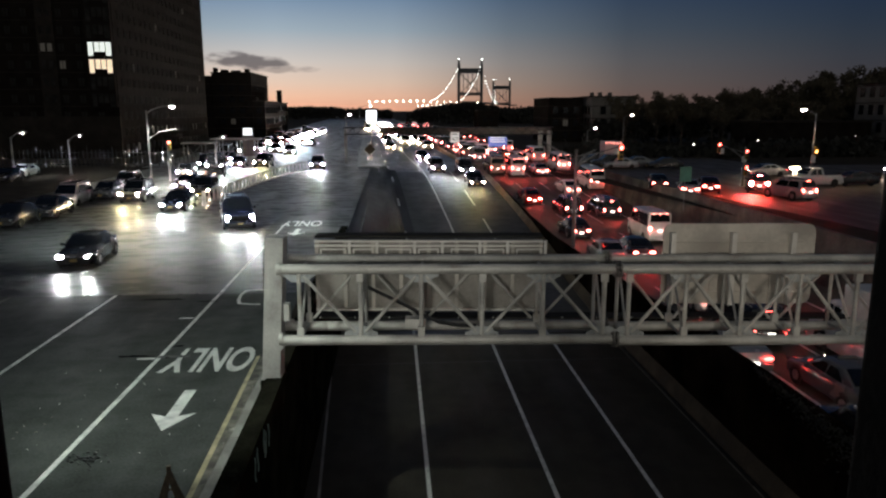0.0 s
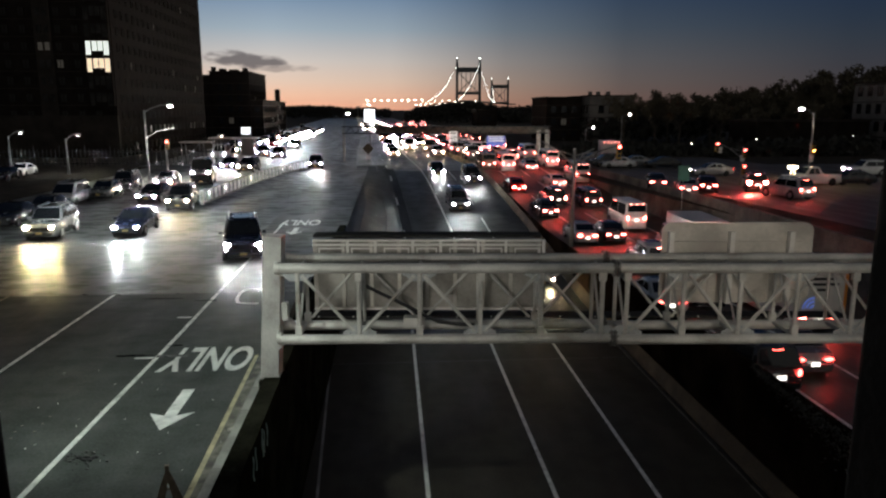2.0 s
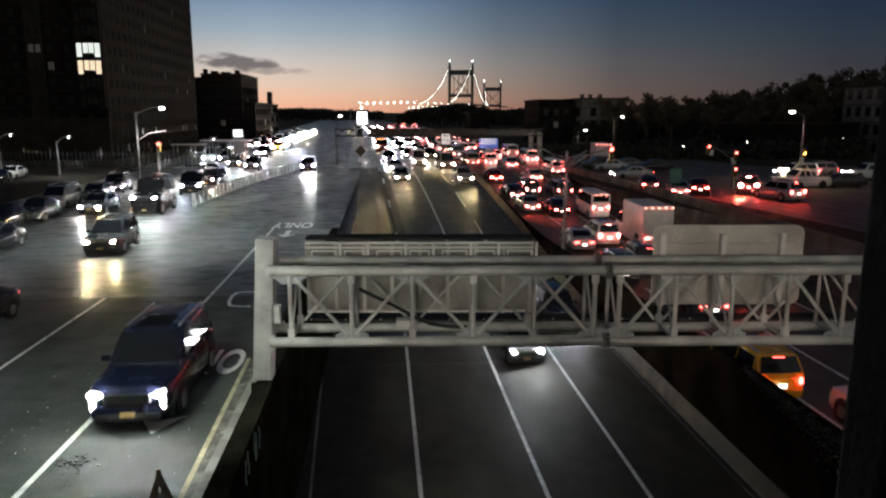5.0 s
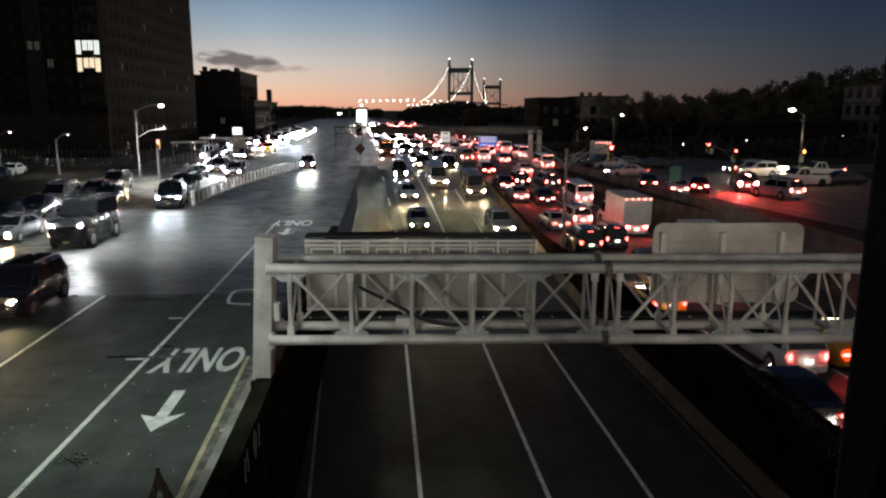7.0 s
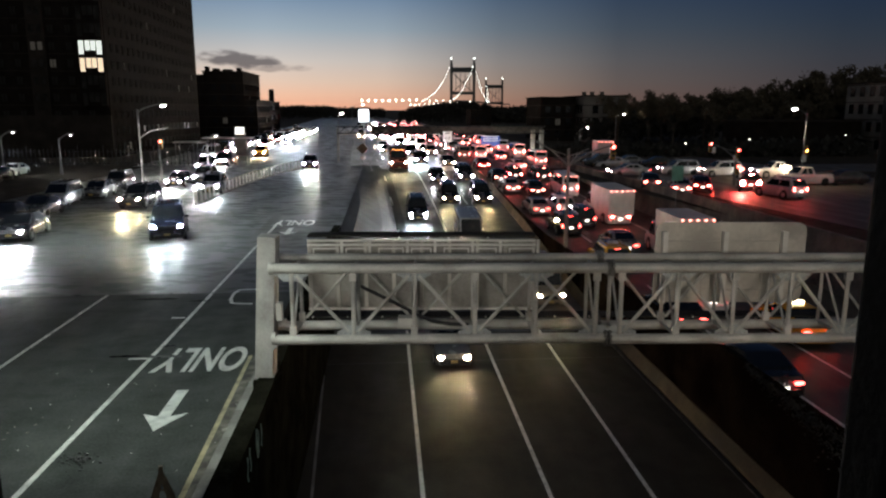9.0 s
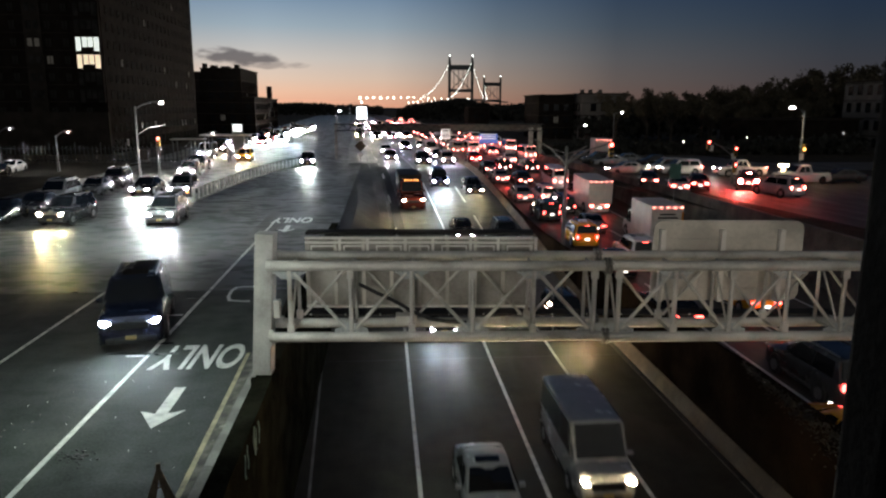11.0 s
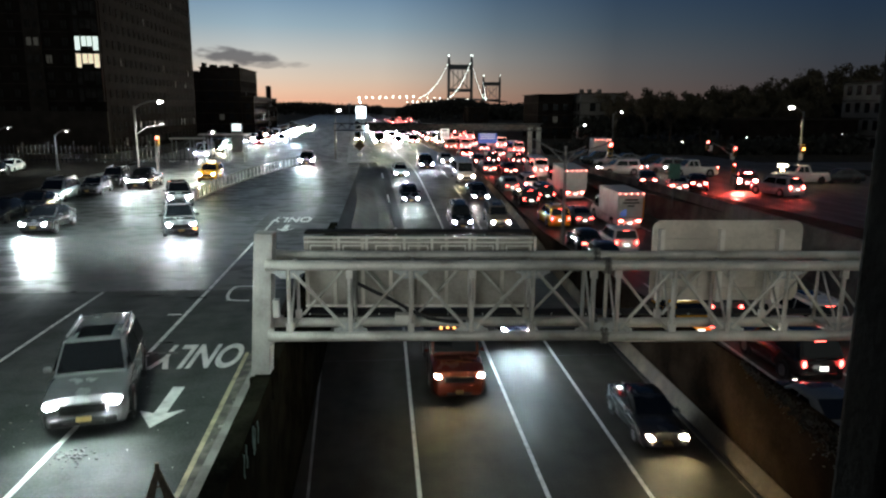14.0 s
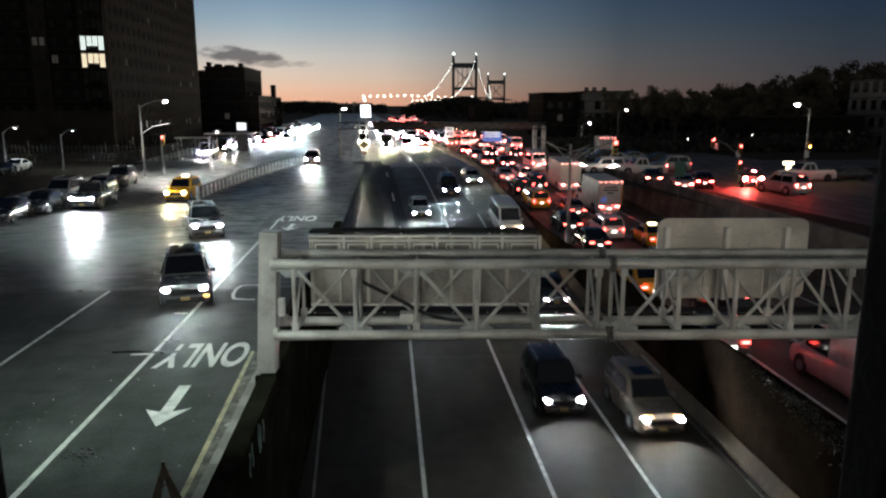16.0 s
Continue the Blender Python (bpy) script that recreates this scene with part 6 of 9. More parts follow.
def vehicle(kind, colour, label, head="white", tail="on", detail=2, extra="", group="vehicles on the road"):
    k = KINDS[kind]
    L, W, H = k["L"], k["W"], k["H"]
    nm = {"suv": "suv_car", "large_suv": "suv_car", "jeep": "offroad_car", "lorry": "tipper_truck", "bus": "minibus", "truck": "box_truck", "van": "van", "pickup": "pickup_truck"}.get(kind, kind)
    if extra in ("taxi", "taxi_off"):
        nm = "taxi"
    g = new(nm)
    g.empty_display_size = 0.3
    tagged(g, label, {"suv_car": "car", "offroad_car": "car", "tipper_truck": "truck", "sedan": "car", "minibus": "bus", "box_truck": "truck", "pickup_truck": "truck", "taxi": "taxi"}.get(nm, nm), group)
    p = paint(colour)
    bodyo = share("body", veh_mesh(f"body|{kind}{colour}", lambda: loft(B(), body_rings(k)), p), g)
    share("cabin", veh_mesh(f"cabin|{kind}{colour}", lambda: cabin_mesh(k), p), g)
    for i, (n_, f_) in enumerate(glass_parts(k)):
        if extra == "panel" and n_.startswith("rear"):
            continue
        share(n_, veh_mesh(f"{n_}|{kind}{i}", f_, car_glass, False), g)
    wm = veh_mesh(f"wheel|{k['r']}", lambda: wheel_mesh(k["r"]), rubber)
    for s in (-1, 1):
        for u in (-1, 1):
            w = share("wheel", wm, g, Matrix.Translation((s * (W / 2 - 0.10), u * k["wb"] / 2, k["r"])))
            if detail > 1:
                share("rim", veh_mesh(f"rim|{k['r']}{s}", lambda: rim_mesh(k["r"], s), rim_metal, False), w)
                share("wheel_arch", veh_mesh(f"wheel_arch|{k['r']}", lambda: tube(B(), (-0.03, 0, 0), (0.03, 0, 0), k["r"] + 0.06, seg=18), black_trim, False), g,
                      Matrix.Translation((s * (W / 2 - 0.035), u * k["wb"] / 2, k["r"] + 0.02)))
    zf, zr = belt_at(k, L / 2 * 0.93) - 0.14, belt_at(k, -L / 2 * 0.985) - 0.12
    if kind == "truck":
        zr = 0.85
    hw, hh = (0.27, 0.15) if kind in ("suv", "large_suv", "jeep", "pickup", "van", "truck", "bus", "lorry") else (0.27, 0.135)
    for s in (-1, 1):
        share("headlight", veh_mesh(f"headlight|{hw}{head}{s}", headlamp_mesh(hw, hh * 1.3, s), [HEAD[head], black_trim], False), g,
              Matrix.Translation((s * (W / 2 - 0.30), L / 2 * 0.957, belt_at(k, L / 2 * 0.95) - 0.075)))
        tall = kind in ("suv", "large_suv", "jeep", "van", "minivan", "bus")
        # the dazzling lens is oversized to stand in for the glare round it
        share("taillight", veh_mesh(f"taillight|{tall}{tail}", lens_mesh(0.34 if tail == "dazzle" else 0.17 if tall else 0.40, 0.40 if tail == "dazzle" else 0.30 if tall else 0.15, 0.10, 0), TAIL[tail], False), g,
              Matrix.Translation((s * (W / 2 - (0.27 if tall else 0.36)), -L / 2 * 0.985, zr - (0.02 if tall else 0))))
        if detail > 1:
            share("mirror", veh_mesh(f"mirror|{colour}", lambda: boxed(-0.1, 0.1, -0.06, 0.06, -0.07, 0.07, 0.03), p, True), g,
                  Matrix.Translation((s * (W / 2 + 0.07), k["cab"][3] - 0.45, belt_at(k, k["cab"][3]) + 0.08)))
    if detail > 0:
        share("grille", veh_mesh(f"grille|{kind}", lambda: boxed(-W * .26, W * .26, -0.05, 0.05, -0.11, 0.11, 0.02), black_trim, False), g, Matrix.Translation((0, L / 2 * 0.975, zf - 0.10)))
        if detail > 1:
            share("lower_grille", veh_mesh(f"lower_grille|{kind}", lambda: boxed(-W * .22, W * .22, -0.03, 0.03, -0.05, 0.05, 0.012), black_trim, False), g, Matrix.Translation((0, L / 2 * 0.975 + 0.075, 0.36)))
            for j in range(3):
                share("grille_bar", veh_mesh(f"grille_bar|{kind}", lambda: boxed(-W * .24, W * .24, -0.012, 0.012, -0.012, 0.012), black_trim, False), g, Matrix.Translation((0, L / 2 * 0.975 + 0.052, zf - 0.16 + 0.06 * j)))
        share("front_bumper", veh_mesh(f"front_bumper|{kind}", lambda: boxed(-W * .37, W * .37, -0.10, 0.07, -0.1, 0.1, 0.05), black_trim if kind in ("suv", "large_suv", "pickup", "truck") else p), g, Matrix.Translation((0, L / 2 * 0.975, 0.40)))
        share("rear_bumper", veh_mesh(f"rear_bumper|{kind}{colour}", lambda: boxed(-W * .39, W * .39, -0.09, 0.1, -0.12, 0.12, 0.05), p), g, Matrix.Translation((0, -L / 2 * 0.985, 0.46)))
        share("front_plate", veh_mesh("front_plate|", lambda: boxed(-.16, .16, -.015, .015, -.08, .08, .005), plate_yellow if extra != "pale" else plate_pale, False), g, Matrix.Translation((0, L / 2 + 0.02, 0.45)))
        share("rear_plate", veh_mesh("rear_plate|", lambda: boxed(-.16, .16, -.015, .015, -.08, .08, .005), PLATE_GLOW, False), g, Matrix.Translation((0, -L / 2 - 0.06, zr - 0.16)))
        if kind in ("suv", "large_suv", "sedan", "minivan") and tail != "off":
            share("brake_lamp", veh_mesh(f"brake_lamp|{tail}", lambda: boxed(-.2, .2, -.03, .03, -.02, .02), TAIL[tail], False), g, Matrix.Translation((0, k["cab"][1] + (k["cab"][0] - k["cab"][1]) * 0.14 - 0.02, H - 0.12)))
        if kind in ("suv", "large_suv", "minivan"):
            for s in (-1, 1):
                share("roof_rail", veh_mesh(f"roof_rail|{kind}", lambda: boxed(-.025, .025, (k["cab"][1] + .1), (k["cab"][2] - .2), 0, .05, .01), rim_metal, False), g, Matrix.Translation((s * W * .33, 0, H + 0.0)))
    if kind == "pickup":
        share("bed", veh_mesh("bed|", lambda: boxed(-W * .41, W * .41, -L / 2 + .15, -.85, 1.10, 1.175), black_trim, False), g)
    if "cargo" in k:
        a, b, z0, z1 = k["cargo"]
        cg = share("cargo_box", veh_mesh(f"cargo_box|{kind}{extra}", lambda: boxed(-1.14, 1.14, a, b, z0, z1, 0.03), mat("truck_box", (0.60, 0.60, 0.58), 0.5, vary=0.12, scale=0.9, wear=(0.42, 0.41, 0.4)) if kind == "truck" else black_trim, False), g)
        if kind == "truck":
            share("roll_door", veh_mesh("roll_door|", lambda: boxed(-1.05, 1.05, a - .03, a, z0 + .1, z1 - .25, .01), mat("roll_door", (0.52, 0.50, 0.47), 0.5, vary=0.1, scale=2), False), cg)
        for i in range(5):
            share("marker_lamp", veh_mesh("marker_lamp|r", lambda: boxed(-.07, .07, -.03, .03, -.03, .03), PINK_GLOW, False), cg, Matrix.Translation((-1.0 + .5 * i, a - .04, z1 - .1)))
        if extra == "poster":
            share("poster", veh_mesh("poster|", lambda: boxed(-.98, .98, a - .05, a - .032, z0 + .25, z1 - .45), mat("poster_pale", (0.62, 0.60, 0.55), 0.5, vary=0.08, scale=3), False), cg)
            share("poster_band", veh_mesh("poster_band|", lambda: boxed(.98, 1.12, a - .05, a - .032, z0 + .1, z1 - .4), mat("poster_orange", (0.6, 0.22, 0.03), 0.5), False), cg)
            for i, (w_, z_) in enumerate(((.55, 2.55), (.7, 2.3), (.3, 2.05))):
                share("lettering_bar", veh_mesh(f"lettering_bar|{i}", lambda: boxed(-w_, w_, a - .06, a - .051, z_, z_ + .12), sign_ink, False), cg)
            def wheel_logo():
                bm = B()
                for rr_ in (.55, .38, .2):
                    for j in range(12):
                        t0, t1 = radians(90 + 7.5 * j), radians(90 + 7.5 * (j + 1))
                        q = [bm.verts.new((-.15 + c_ * math.cos(t) - .2, a - .062, 1.25 + c_ * math.sin(t))) for t, c_ in ((t0, rr_), (t1, rr_), (t1, rr_ - .1), (t0, rr_ - .1))]
                        bm.faces.new(q)
                return bm
            share("round_mark", veh_mesh("round_mark|", wheel_logo, sign_blue_glow, False), cg)
    if detail > 1 and kind in ("suv", "large_suv", "sedan", "minivan"):
        y_a, y_b = k["cab"][1] + 0.55 * (k["cab"][2] - k["cab"][1]), k["cab"][2] - 0.12
        share("sunroof", veh_mesh(f"sunroof|{kind}", lambda: boxed(-W * .21, W * .21, y_a, y_b, H - 0.02, H + 0.028, 0.01), car_glass, False), g)
    if extra == "indicator":
        share("indicator", veh_mesh("indicator|", lens_mesh(0.26, 0.13, 0.07, 0), ORANGE_GLOW, False), g, Matrix.Translation((-(W / 2 - 0.22), L / 2 * 0.97 + 0.03, zf - 0.3)))
    if extra == "drl":
        for s in (-1, 1):
            share("running_lamp", veh_mesh("running_lamp|drl", lambda: boxed(-.035, .035, -.03, .03, -.24, .24, .015), HEAD["low"], False), g, Matrix.Translation((s * (W / 2 - 0.21), L / 2 * 0.955 + 0.03, zf - 0.30)))
    if extra == "quad":
        for s in (-1, 1):
            share("lower_headlight", veh_mesh(f"lower_headlight|{head}{s}", headlamp_mesh(0.24, 0.15, s), [HEAD[head], black_trim], False), g, Matrix.Translation((s * (W / 2 - 0.36), L / 2 * 0.985, zf - 0.30)))
    if extra == "strips":
        for s in (-1, 1):
            share("running_lamp", veh_mesh("running_lamp|", lambda: boxed(-.16, .16, -.03, .03, -.025, .025, .01), ORANGE_GLOW, False), g, Matrix.Translation((s * (W / 2 - 0.42), L / 2 * 0.965 + 0.05, zf + 0.17)))
    if extra in ("taxi", "taxi_off"):
        share("roof_sign", veh_mesh(f"roof_sign|{extra}", lambda: boxed(-.3, .3, -.12, .12, 0, .16, .03), TAXI_GLOW if extra == "taxi" else sign_white_plain, False), g, Matrix.Translation((0, (k["cab"][1] + k["cab"][2]) / 2, H)))
    if extra == "turning":
        share("indicator", veh_mesh("indicator|turning", lens_mesh(0.30, 0.16, 0.12, 0), HEAD["signal"], False), g, Matrix.Translation((-(W / 2 - 0.24), L / 2 * 0.985, zf - 0.08)))
    if extra == "cab_lamps":
        for i in range(5):
            share("cab_lamp", veh_mesh("cab_lamp|", lambda: boxed(-.06, .06, -.05, .05, 0, .09, .015), ORANGE_GLOW, False), g, Matrix.Translation((-.6 + .3 * i, k["cab"][2] - .05, H - .02)))
    if extra == "light_bar":
        share("light_bar", veh_mesh("light_bar|", lambda: boxed(-.62, .62, -.05, .05, -.05, .05, .02), BAR_GLOW, False), g, Matrix.Translation((0, L / 2 * .985, zf - .02)))
    if kind == "bus":
        for i in range(3):
            share("marker_lamp", veh_mesh("marker_lamp|b", lambda: boxed(-.07, .07, -.03, .03, -.03, .03), PINK_GLOW, False), g, Matrix.Translation((-.5 + .5 * i, -L / 2 * .97, H - .12)))
    return g


def at_road(ob, x, y, zf, turn):
    """Set a vehicle on the road; turn 0 looks along +y."""
    a = 1.4
    fy = math.cos(radians(turn))
    slope = (zf(y + a * fy) - zf(y - a * fy)) / (2 * a)
    return Matrix.Translation((x, y, zf(y) + 0.012)) @ Matrix.Rotation(radians(turn), 4, "Z") @ Matrix.Rotation(math.atan(slope), 4, "X")


def park(ob, x, y, turn, zf=z_flat):
    ob.matrix_world = at_road(ob, x, y, zf, turn)
    return ob


def drive(ob, rows, zf):
    """Rows of seconds, x, y and heading in degrees."""
    walk(ob, [(t, at_road(ob, x, y, zf, a)) for t, x, y, a in rows])


# ---------- traffic ----------
fleet = []
fleet.append(vehicle("sedan", "charcoal", "dark sedan with warm headlights on the highway", "dipped_warm", "dim", 2, ""))
fleet.append(vehicle("suv", "grey", "grey car with bright headlights on the highway", "dipped", "dim", 2, ""))
fleet.append(vehicle("sedan", "black", "black sedan with lit headlights on the highway", "dipped", "dim", 2, "quad"))
fleet.append(vehicle("suv", "charcoal", "dark car with white headlights on the highway", "dipped", "dim", 2, ""))
fleet.append(vehicle("sedan", "grey", "grey sedan with warm headlights on the highway", "dipped_warm", "dim", 2, ""))
fleet.append(vehicle("pickup", "silver", "silver pickup truck with warm headlights", "dipped_warm", "dim", 2, ""))
fleet.append(vehicle("van", "tan", "tan van with warm headlights", "dipped_warm", "dim", 2, ""))
fleet.append(vehicle("sedan", "silver", "silver sedan with warm headlights on the highway", "dipped_warm", "dim", 2, ""))
fleet.append(vehicle("van", "silver", "silver van with warm headlights", "dipped_warm", "dim", 2, ""))
fleet.append(vehicle("suv", "black", "black car with cool headlights", "dipped_cool", "dim", 2, "quad"))
fleet.append(vehicle("suv", "black", "black car with warm headlights", "dipped_warm", "dim", 2, ""))
fleet.append(vehicle("suv", "black", "black car with warm headlights", "dipped_warm", "dim", 2, ""))
fleet.append(vehicle("sedan", "charcoal", "dark sedan with white headlights", "dipped", "dim", 2, ""))
fleet.append(vehicle("suv", "charcoal", "dark car with white headlights", "dipped", "dim", 2, ""))
fleet.append(vehicle("sedan", "charcoal", "dark sedan with yellow headlights", "dipped_warm", "dim", 2, ""))
fleet.append(vehicle("lorry", "orange", "large red-orange tipper truck with five orange cab lamps", "dipped_warm", "dim", 2, "cab_lamps"))
fleet.append(vehicle("suv", "navy", "dark blue car with cool headlights", "blue", "dim", 2, ""))
fleet.append(vehicle("suv", "black", "black car with white headlights", "dipped", "dim", 2, ""))
fleet.append(vehicle("suv", "tan", "beige car with white headlights", "dipped", "dim", 2, "strips"))
fleet.append(vehicle("sedan", "charcoal", "dark sedan with white headlights", "dipped", "dim", 2, ""))
fleet.append(vehicle("sedan", "charcoal", "dark sedan with white headlights", "dipped", "dim", 2, ""))
fleet.append(vehicle("sedan", "silver", "silver sedan with white headlights", "dipped", "dim", 2, ""))
fleet.append(vehicle("suv", "navy", "dark blue car with cool headlights", "dipped_cool", "dim", 2, ""))
fleet.append(vehicle("van", "white", "white van with warm headlights", "dipped_warm", "dim", 2, ""))
fleet.append(vehicle("sedan", "silver", "silver sedan with white headlights", "dipped", "dim", 2, ""))
fleet.append(vehicle("large_suv", "navy", "large dark blue car with headlights and upright running lamps", "dipped", "dim", 2, "drl"))
fleet.append(vehicle("sedan", "black", "black sedan with white headlights", "dipped", "dim", 2, ""))
fleet.append(vehicle("sedan", "navy", "dark blue sedan with bright headlights", "medium", "dim", 2, ""))
fleet.append(vehicle("suv", "grey", "grey car with warm headlights", "warm", "dim", 2, ""))
fleet.append(vehicle("suv", "charcoal", "dark car with warm headlights on the wet road", "dipped_warm", "dim", 2, ""))
fleet.append(vehicle("sedan", "charcoal", "dark sedan with white headlights", "white", "dim", 2, ""))
fleet.append(vehicle("jeep", "black", "tall black off-road car with white headlights", "medium", "dim", 2, ""))
fleet.append(vehicle("large_suv", "navy", "large dark blue car with bright headlights on the wet road", "dipped_cool", "dim", 2, ""))
fleet.append(vehicle("suv", "grey", "grey car with dazzling headlights", "medium", "dim", 2, ""))
fleet.append(vehicle("suv", "grey", "grey car with white headlights on the wet road", "dipped", "dim", 2, "indicator"))
fleet.append(vehicle("suv", "grey", "grey car with white headlights", "white", "dim", 2, ""))
fleet.append(vehicle("pickup", "charcoal", "dark pickup truck with a full-width white light bar", "white", "dim", 2, "light_bar"))
fleet.append(vehicle("sedan", "charcoal", "dark sedan with white headlights", "white", "dim", 2, ""))
fleet.append(vehicle("sedan", "grey", "grey sedan with an orange turn signal", "dipped", "dim", 2, "turning"))
fleet.append(vehicle("suv", "charcoal", "dark car with warm headlights", "warm", "dim", 2, ""))
fleet.append(vehicle("suv", "yellow", "yellow taxi with warm headlights", "warm", "dim", 2, "taxi"))
fleet.append(vehicle("sedan", "charcoal", "dark sedan with white headlights", "white", "dim", 2, ""))
fleet.append(vehicle("bus", "white", "white minibus with lit rear in the queue", "low", "on", 2, ""))
fleet.append(vehicle("truck", "white", "white box truck with red marker lamps", "low", "on", 2, ""))
fleet.append(vehicle("truck", "white", "white rental box truck with a poster on its door", "low", "on", 2, "poster"))
fleet.append(vehicle("sedan", "red", "red sedan with bright brake lights", "low", "brake", 2, ""))
fleet.append(vehicle("sedan", "charcoal", "dark sedan with red taillights", "low", "on", 2, ""))
fleet.append(vehicle("sedan", "silver", "silver sedan with red taillights", "low", "on", 2, ""))
fleet.append(vehicle("sedan", "charcoal", "dark sedan with red taillights", "low", "on", 2, ""))
fleet.append(vehicle("suv", "white", "white car with bright brake lights", "faint", "brake", 2, ""))
fleet.append(vehicle("suv", "black", "black car with red taillights", "faint", "near", 2, ""))
fleet.append(vehicle("sedan", "silver", "silver sedan with lit rear", "faint", "near", 2, ""))
fleet.append(vehicle("suv", "black", "black car with white plate light", "faint", "near", 2, ""))
fleet.append(vehicle("sedan", "grey", "dark grey sedan with red taillights", "faint", "near", 2, ""))
fleet.append(vehicle("suv", "yellow", "yellow taxi with unlit roof sign in the queue", "faint", "near", 2, "taxi_off"))
fleet.append(vehicle("suv", "white", "white car with lit rear", "faint", "near", 2, ""))
fleet.append(vehicle("sedan", "black", "black sedan with red taillights", "faint", "near", 2, ""))
fleet.append(vehicle("sedan", "black", "black sedan with red taillights", "faint", "near", 2, ""))
fleet.append(vehicle("sedan", "yellow", "yellow taxi with red taillights", "faint", "near", 2, "taxi"))
fleet.append(vehicle("suv", "charcoal", "dark car with lit rear", "faint", "near", 2, ""))
fleet.append(vehicle("sedan", "yellow", "yellow taxi with lit roof sign behind the median wall", "faint", "near", 2, "taxi"))
fleet.append(vehicle("suv", "white", "white car in the outbound lane", "faint", "near", 2, ""))
fleet.append(vehicle("suv", "black", "black car with red taillights", "faint", "near", 2, ""))
fleet.append(vehicle("sedan", "grey", "grey sedan with red taillights", "faint", "near", 2, ""))
fleet.append(vehicle("van", "rose", "white panel van, red brake light painted into its colour", "faint", "near", 2, "panel"))
fleet.append(vehicle("van", "tan", "tan van with red taillights in the queue", "low", "on", 1, ""))
fleet.append(vehicle("van", "grey", "grey van with red taillights in the queue", "low", "on", 1, ""))
fleet.append(vehicle("van", "grey", "grey van with red taillights in the queue", "low", "on", 0, ""))
fleet.append(vehicle("sedan", "white", "white sedan with red taillights in the queue", "low", "on", 0, ""))
fleet.append(vehicle("sedan", "charcoal", "charcoal sedan with red taillights in the queue", "low", "on", 0, ""))
fleet.append(vehicle("van", "black", "black van with red taillights in the queue", "low", "on", 0, ""))
fleet.append(vehicle("suv", "silver", "silver car with red taillights in the queue", "low", "on", 0, ""))
fleet.append(vehicle("minivan", "grey", "grey minivan with bright brake lights in the queue", "low", "brake", 0, ""))
fleet.append(vehicle("suv", "charcoal", "charcoal car with red taillights in the queue", "low", "on", 0, ""))
fleet.append(vehicle("van", "maroon", "maroon van with bright brake lights in the queue", "low", "brake", 0, ""))
fleet.append(vehicle("suv", "silver", "silver car with red taillights in the queue", "low", "on", 0, ""))
fleet.append(vehicle("bus", "white", "white minibus with bright brake lights in the queue", "low", "brake", 0, ""))
fleet.append(vehicle("sedan", "navy", "navy sedan with bright brake lights in the queue", "low", "brake", 0, ""))
fleet.append(vehicle("bus", "white", "white minibus with red taillights in the queue", "low", "on", 0, ""))
fleet.append(vehicle("sedan", "white", "white sedan with bright brake lights in the queue", "low", "brake", 0, ""))
fleet.append(vehicle("sedan", "maroon", "maroon sedan with bright brake lights in the queue", "low", "brake", 0, ""))
fleet.append(vehicle("sedan", "grey", "grey sedan with bright brake lights in the queue", "low", "brake", 0, ""))
fleet.append(vehicle("suv", "silver", "silver car with red taillights in the queue", "low", "on", 0, ""))
fleet.append(vehicle("suv", "silver", "silver car with red taillights in the queue", "low", "on", 0, ""))
fleet.append(vehicle("suv", "white", "white car with red taillights in the queue", "low", "on", 0, ""))
fleet.append(vehicle("suv", "black", "black car with bright brake lights in the queue", "low", "brake", 1, ""))
fleet.append(vehicle("bus", "white", "white minibus with red taillights in the queue", "low", "on", 1, ""))
fleet.append(vehicle("suv", "grey", "grey car with red taillights in the queue", "low", "on", 1, ""))
fleet.append(vehicle("van", "white", "white van with bright brake lights in the queue", "low", "brake", 0, ""))
fleet.append(vehicle("van", "white", "white van with red taillights in the queue", "low", "on", 0, ""))
fleet.append(vehicle("suv", "white", "white car with bright brake lights in the queue", "low", "brake", 0, ""))
fleet.append(vehicle("suv", "white", "white car with bright brake lights in the queue", "low", "brake", 0, ""))
fleet.append(vehicle("suv", "charcoal", "charcoal car with bright brake lights in the queue", "low", "brake", 0, ""))
fleet.append(vehicle("suv", "silver", "silver car with bright brake lights in the queue", "low", "brake", 0, ""))
fleet.append(vehicle("van", "silver", "silver van with red taillights in the queue", "low", "on", 0, ""))
fleet.append(vehicle("suv", "navy", "navy car with bright brake lights in the queue", "low", "brake", 0, ""))
fleet.append(vehicle("minivan", "tan", "tan minivan with red taillights in the queue", "low", "on", 0, ""))
fleet.append(vehicle("sedan", "white", "white sedan with bright brake lights in the queue", "low", "brake", 0, ""))
fleet.append(vehicle("suv", "silver", "silver car with bright brake lights in the queue", "low", "brake", 0, ""))
fleet.append(vehicle("minivan", "silver", "silver minivan with bright brake lights in the queue", "low", "brake", 0, ""))
fleet.append(vehicle("sedan", "tan", "tan sedan with bright brake lights in the queue", "low", "brake", 0, ""))
fleet.append(vehicle("suv", "charcoal", "charcoal car with bright brake lights in the queue", "low", "brake", 0, ""))
fleet.append(vehicle("sedan", "tan", "tan sedan with red taillights in the queue", "low", "on", 0, ""))
fleet.append(vehicle("suv", "navy", "navy car with bright brake lights in the queue", "low", "brake", 0, ""))
fleet.append(vehicle("van", "red", "red van with red taillights in the queue", "low", "on", 0, ""))
fleet.append(vehicle("minivan", "charcoal", "charcoal minivan with red taillights in the queue", "low", "on", 1, ""))
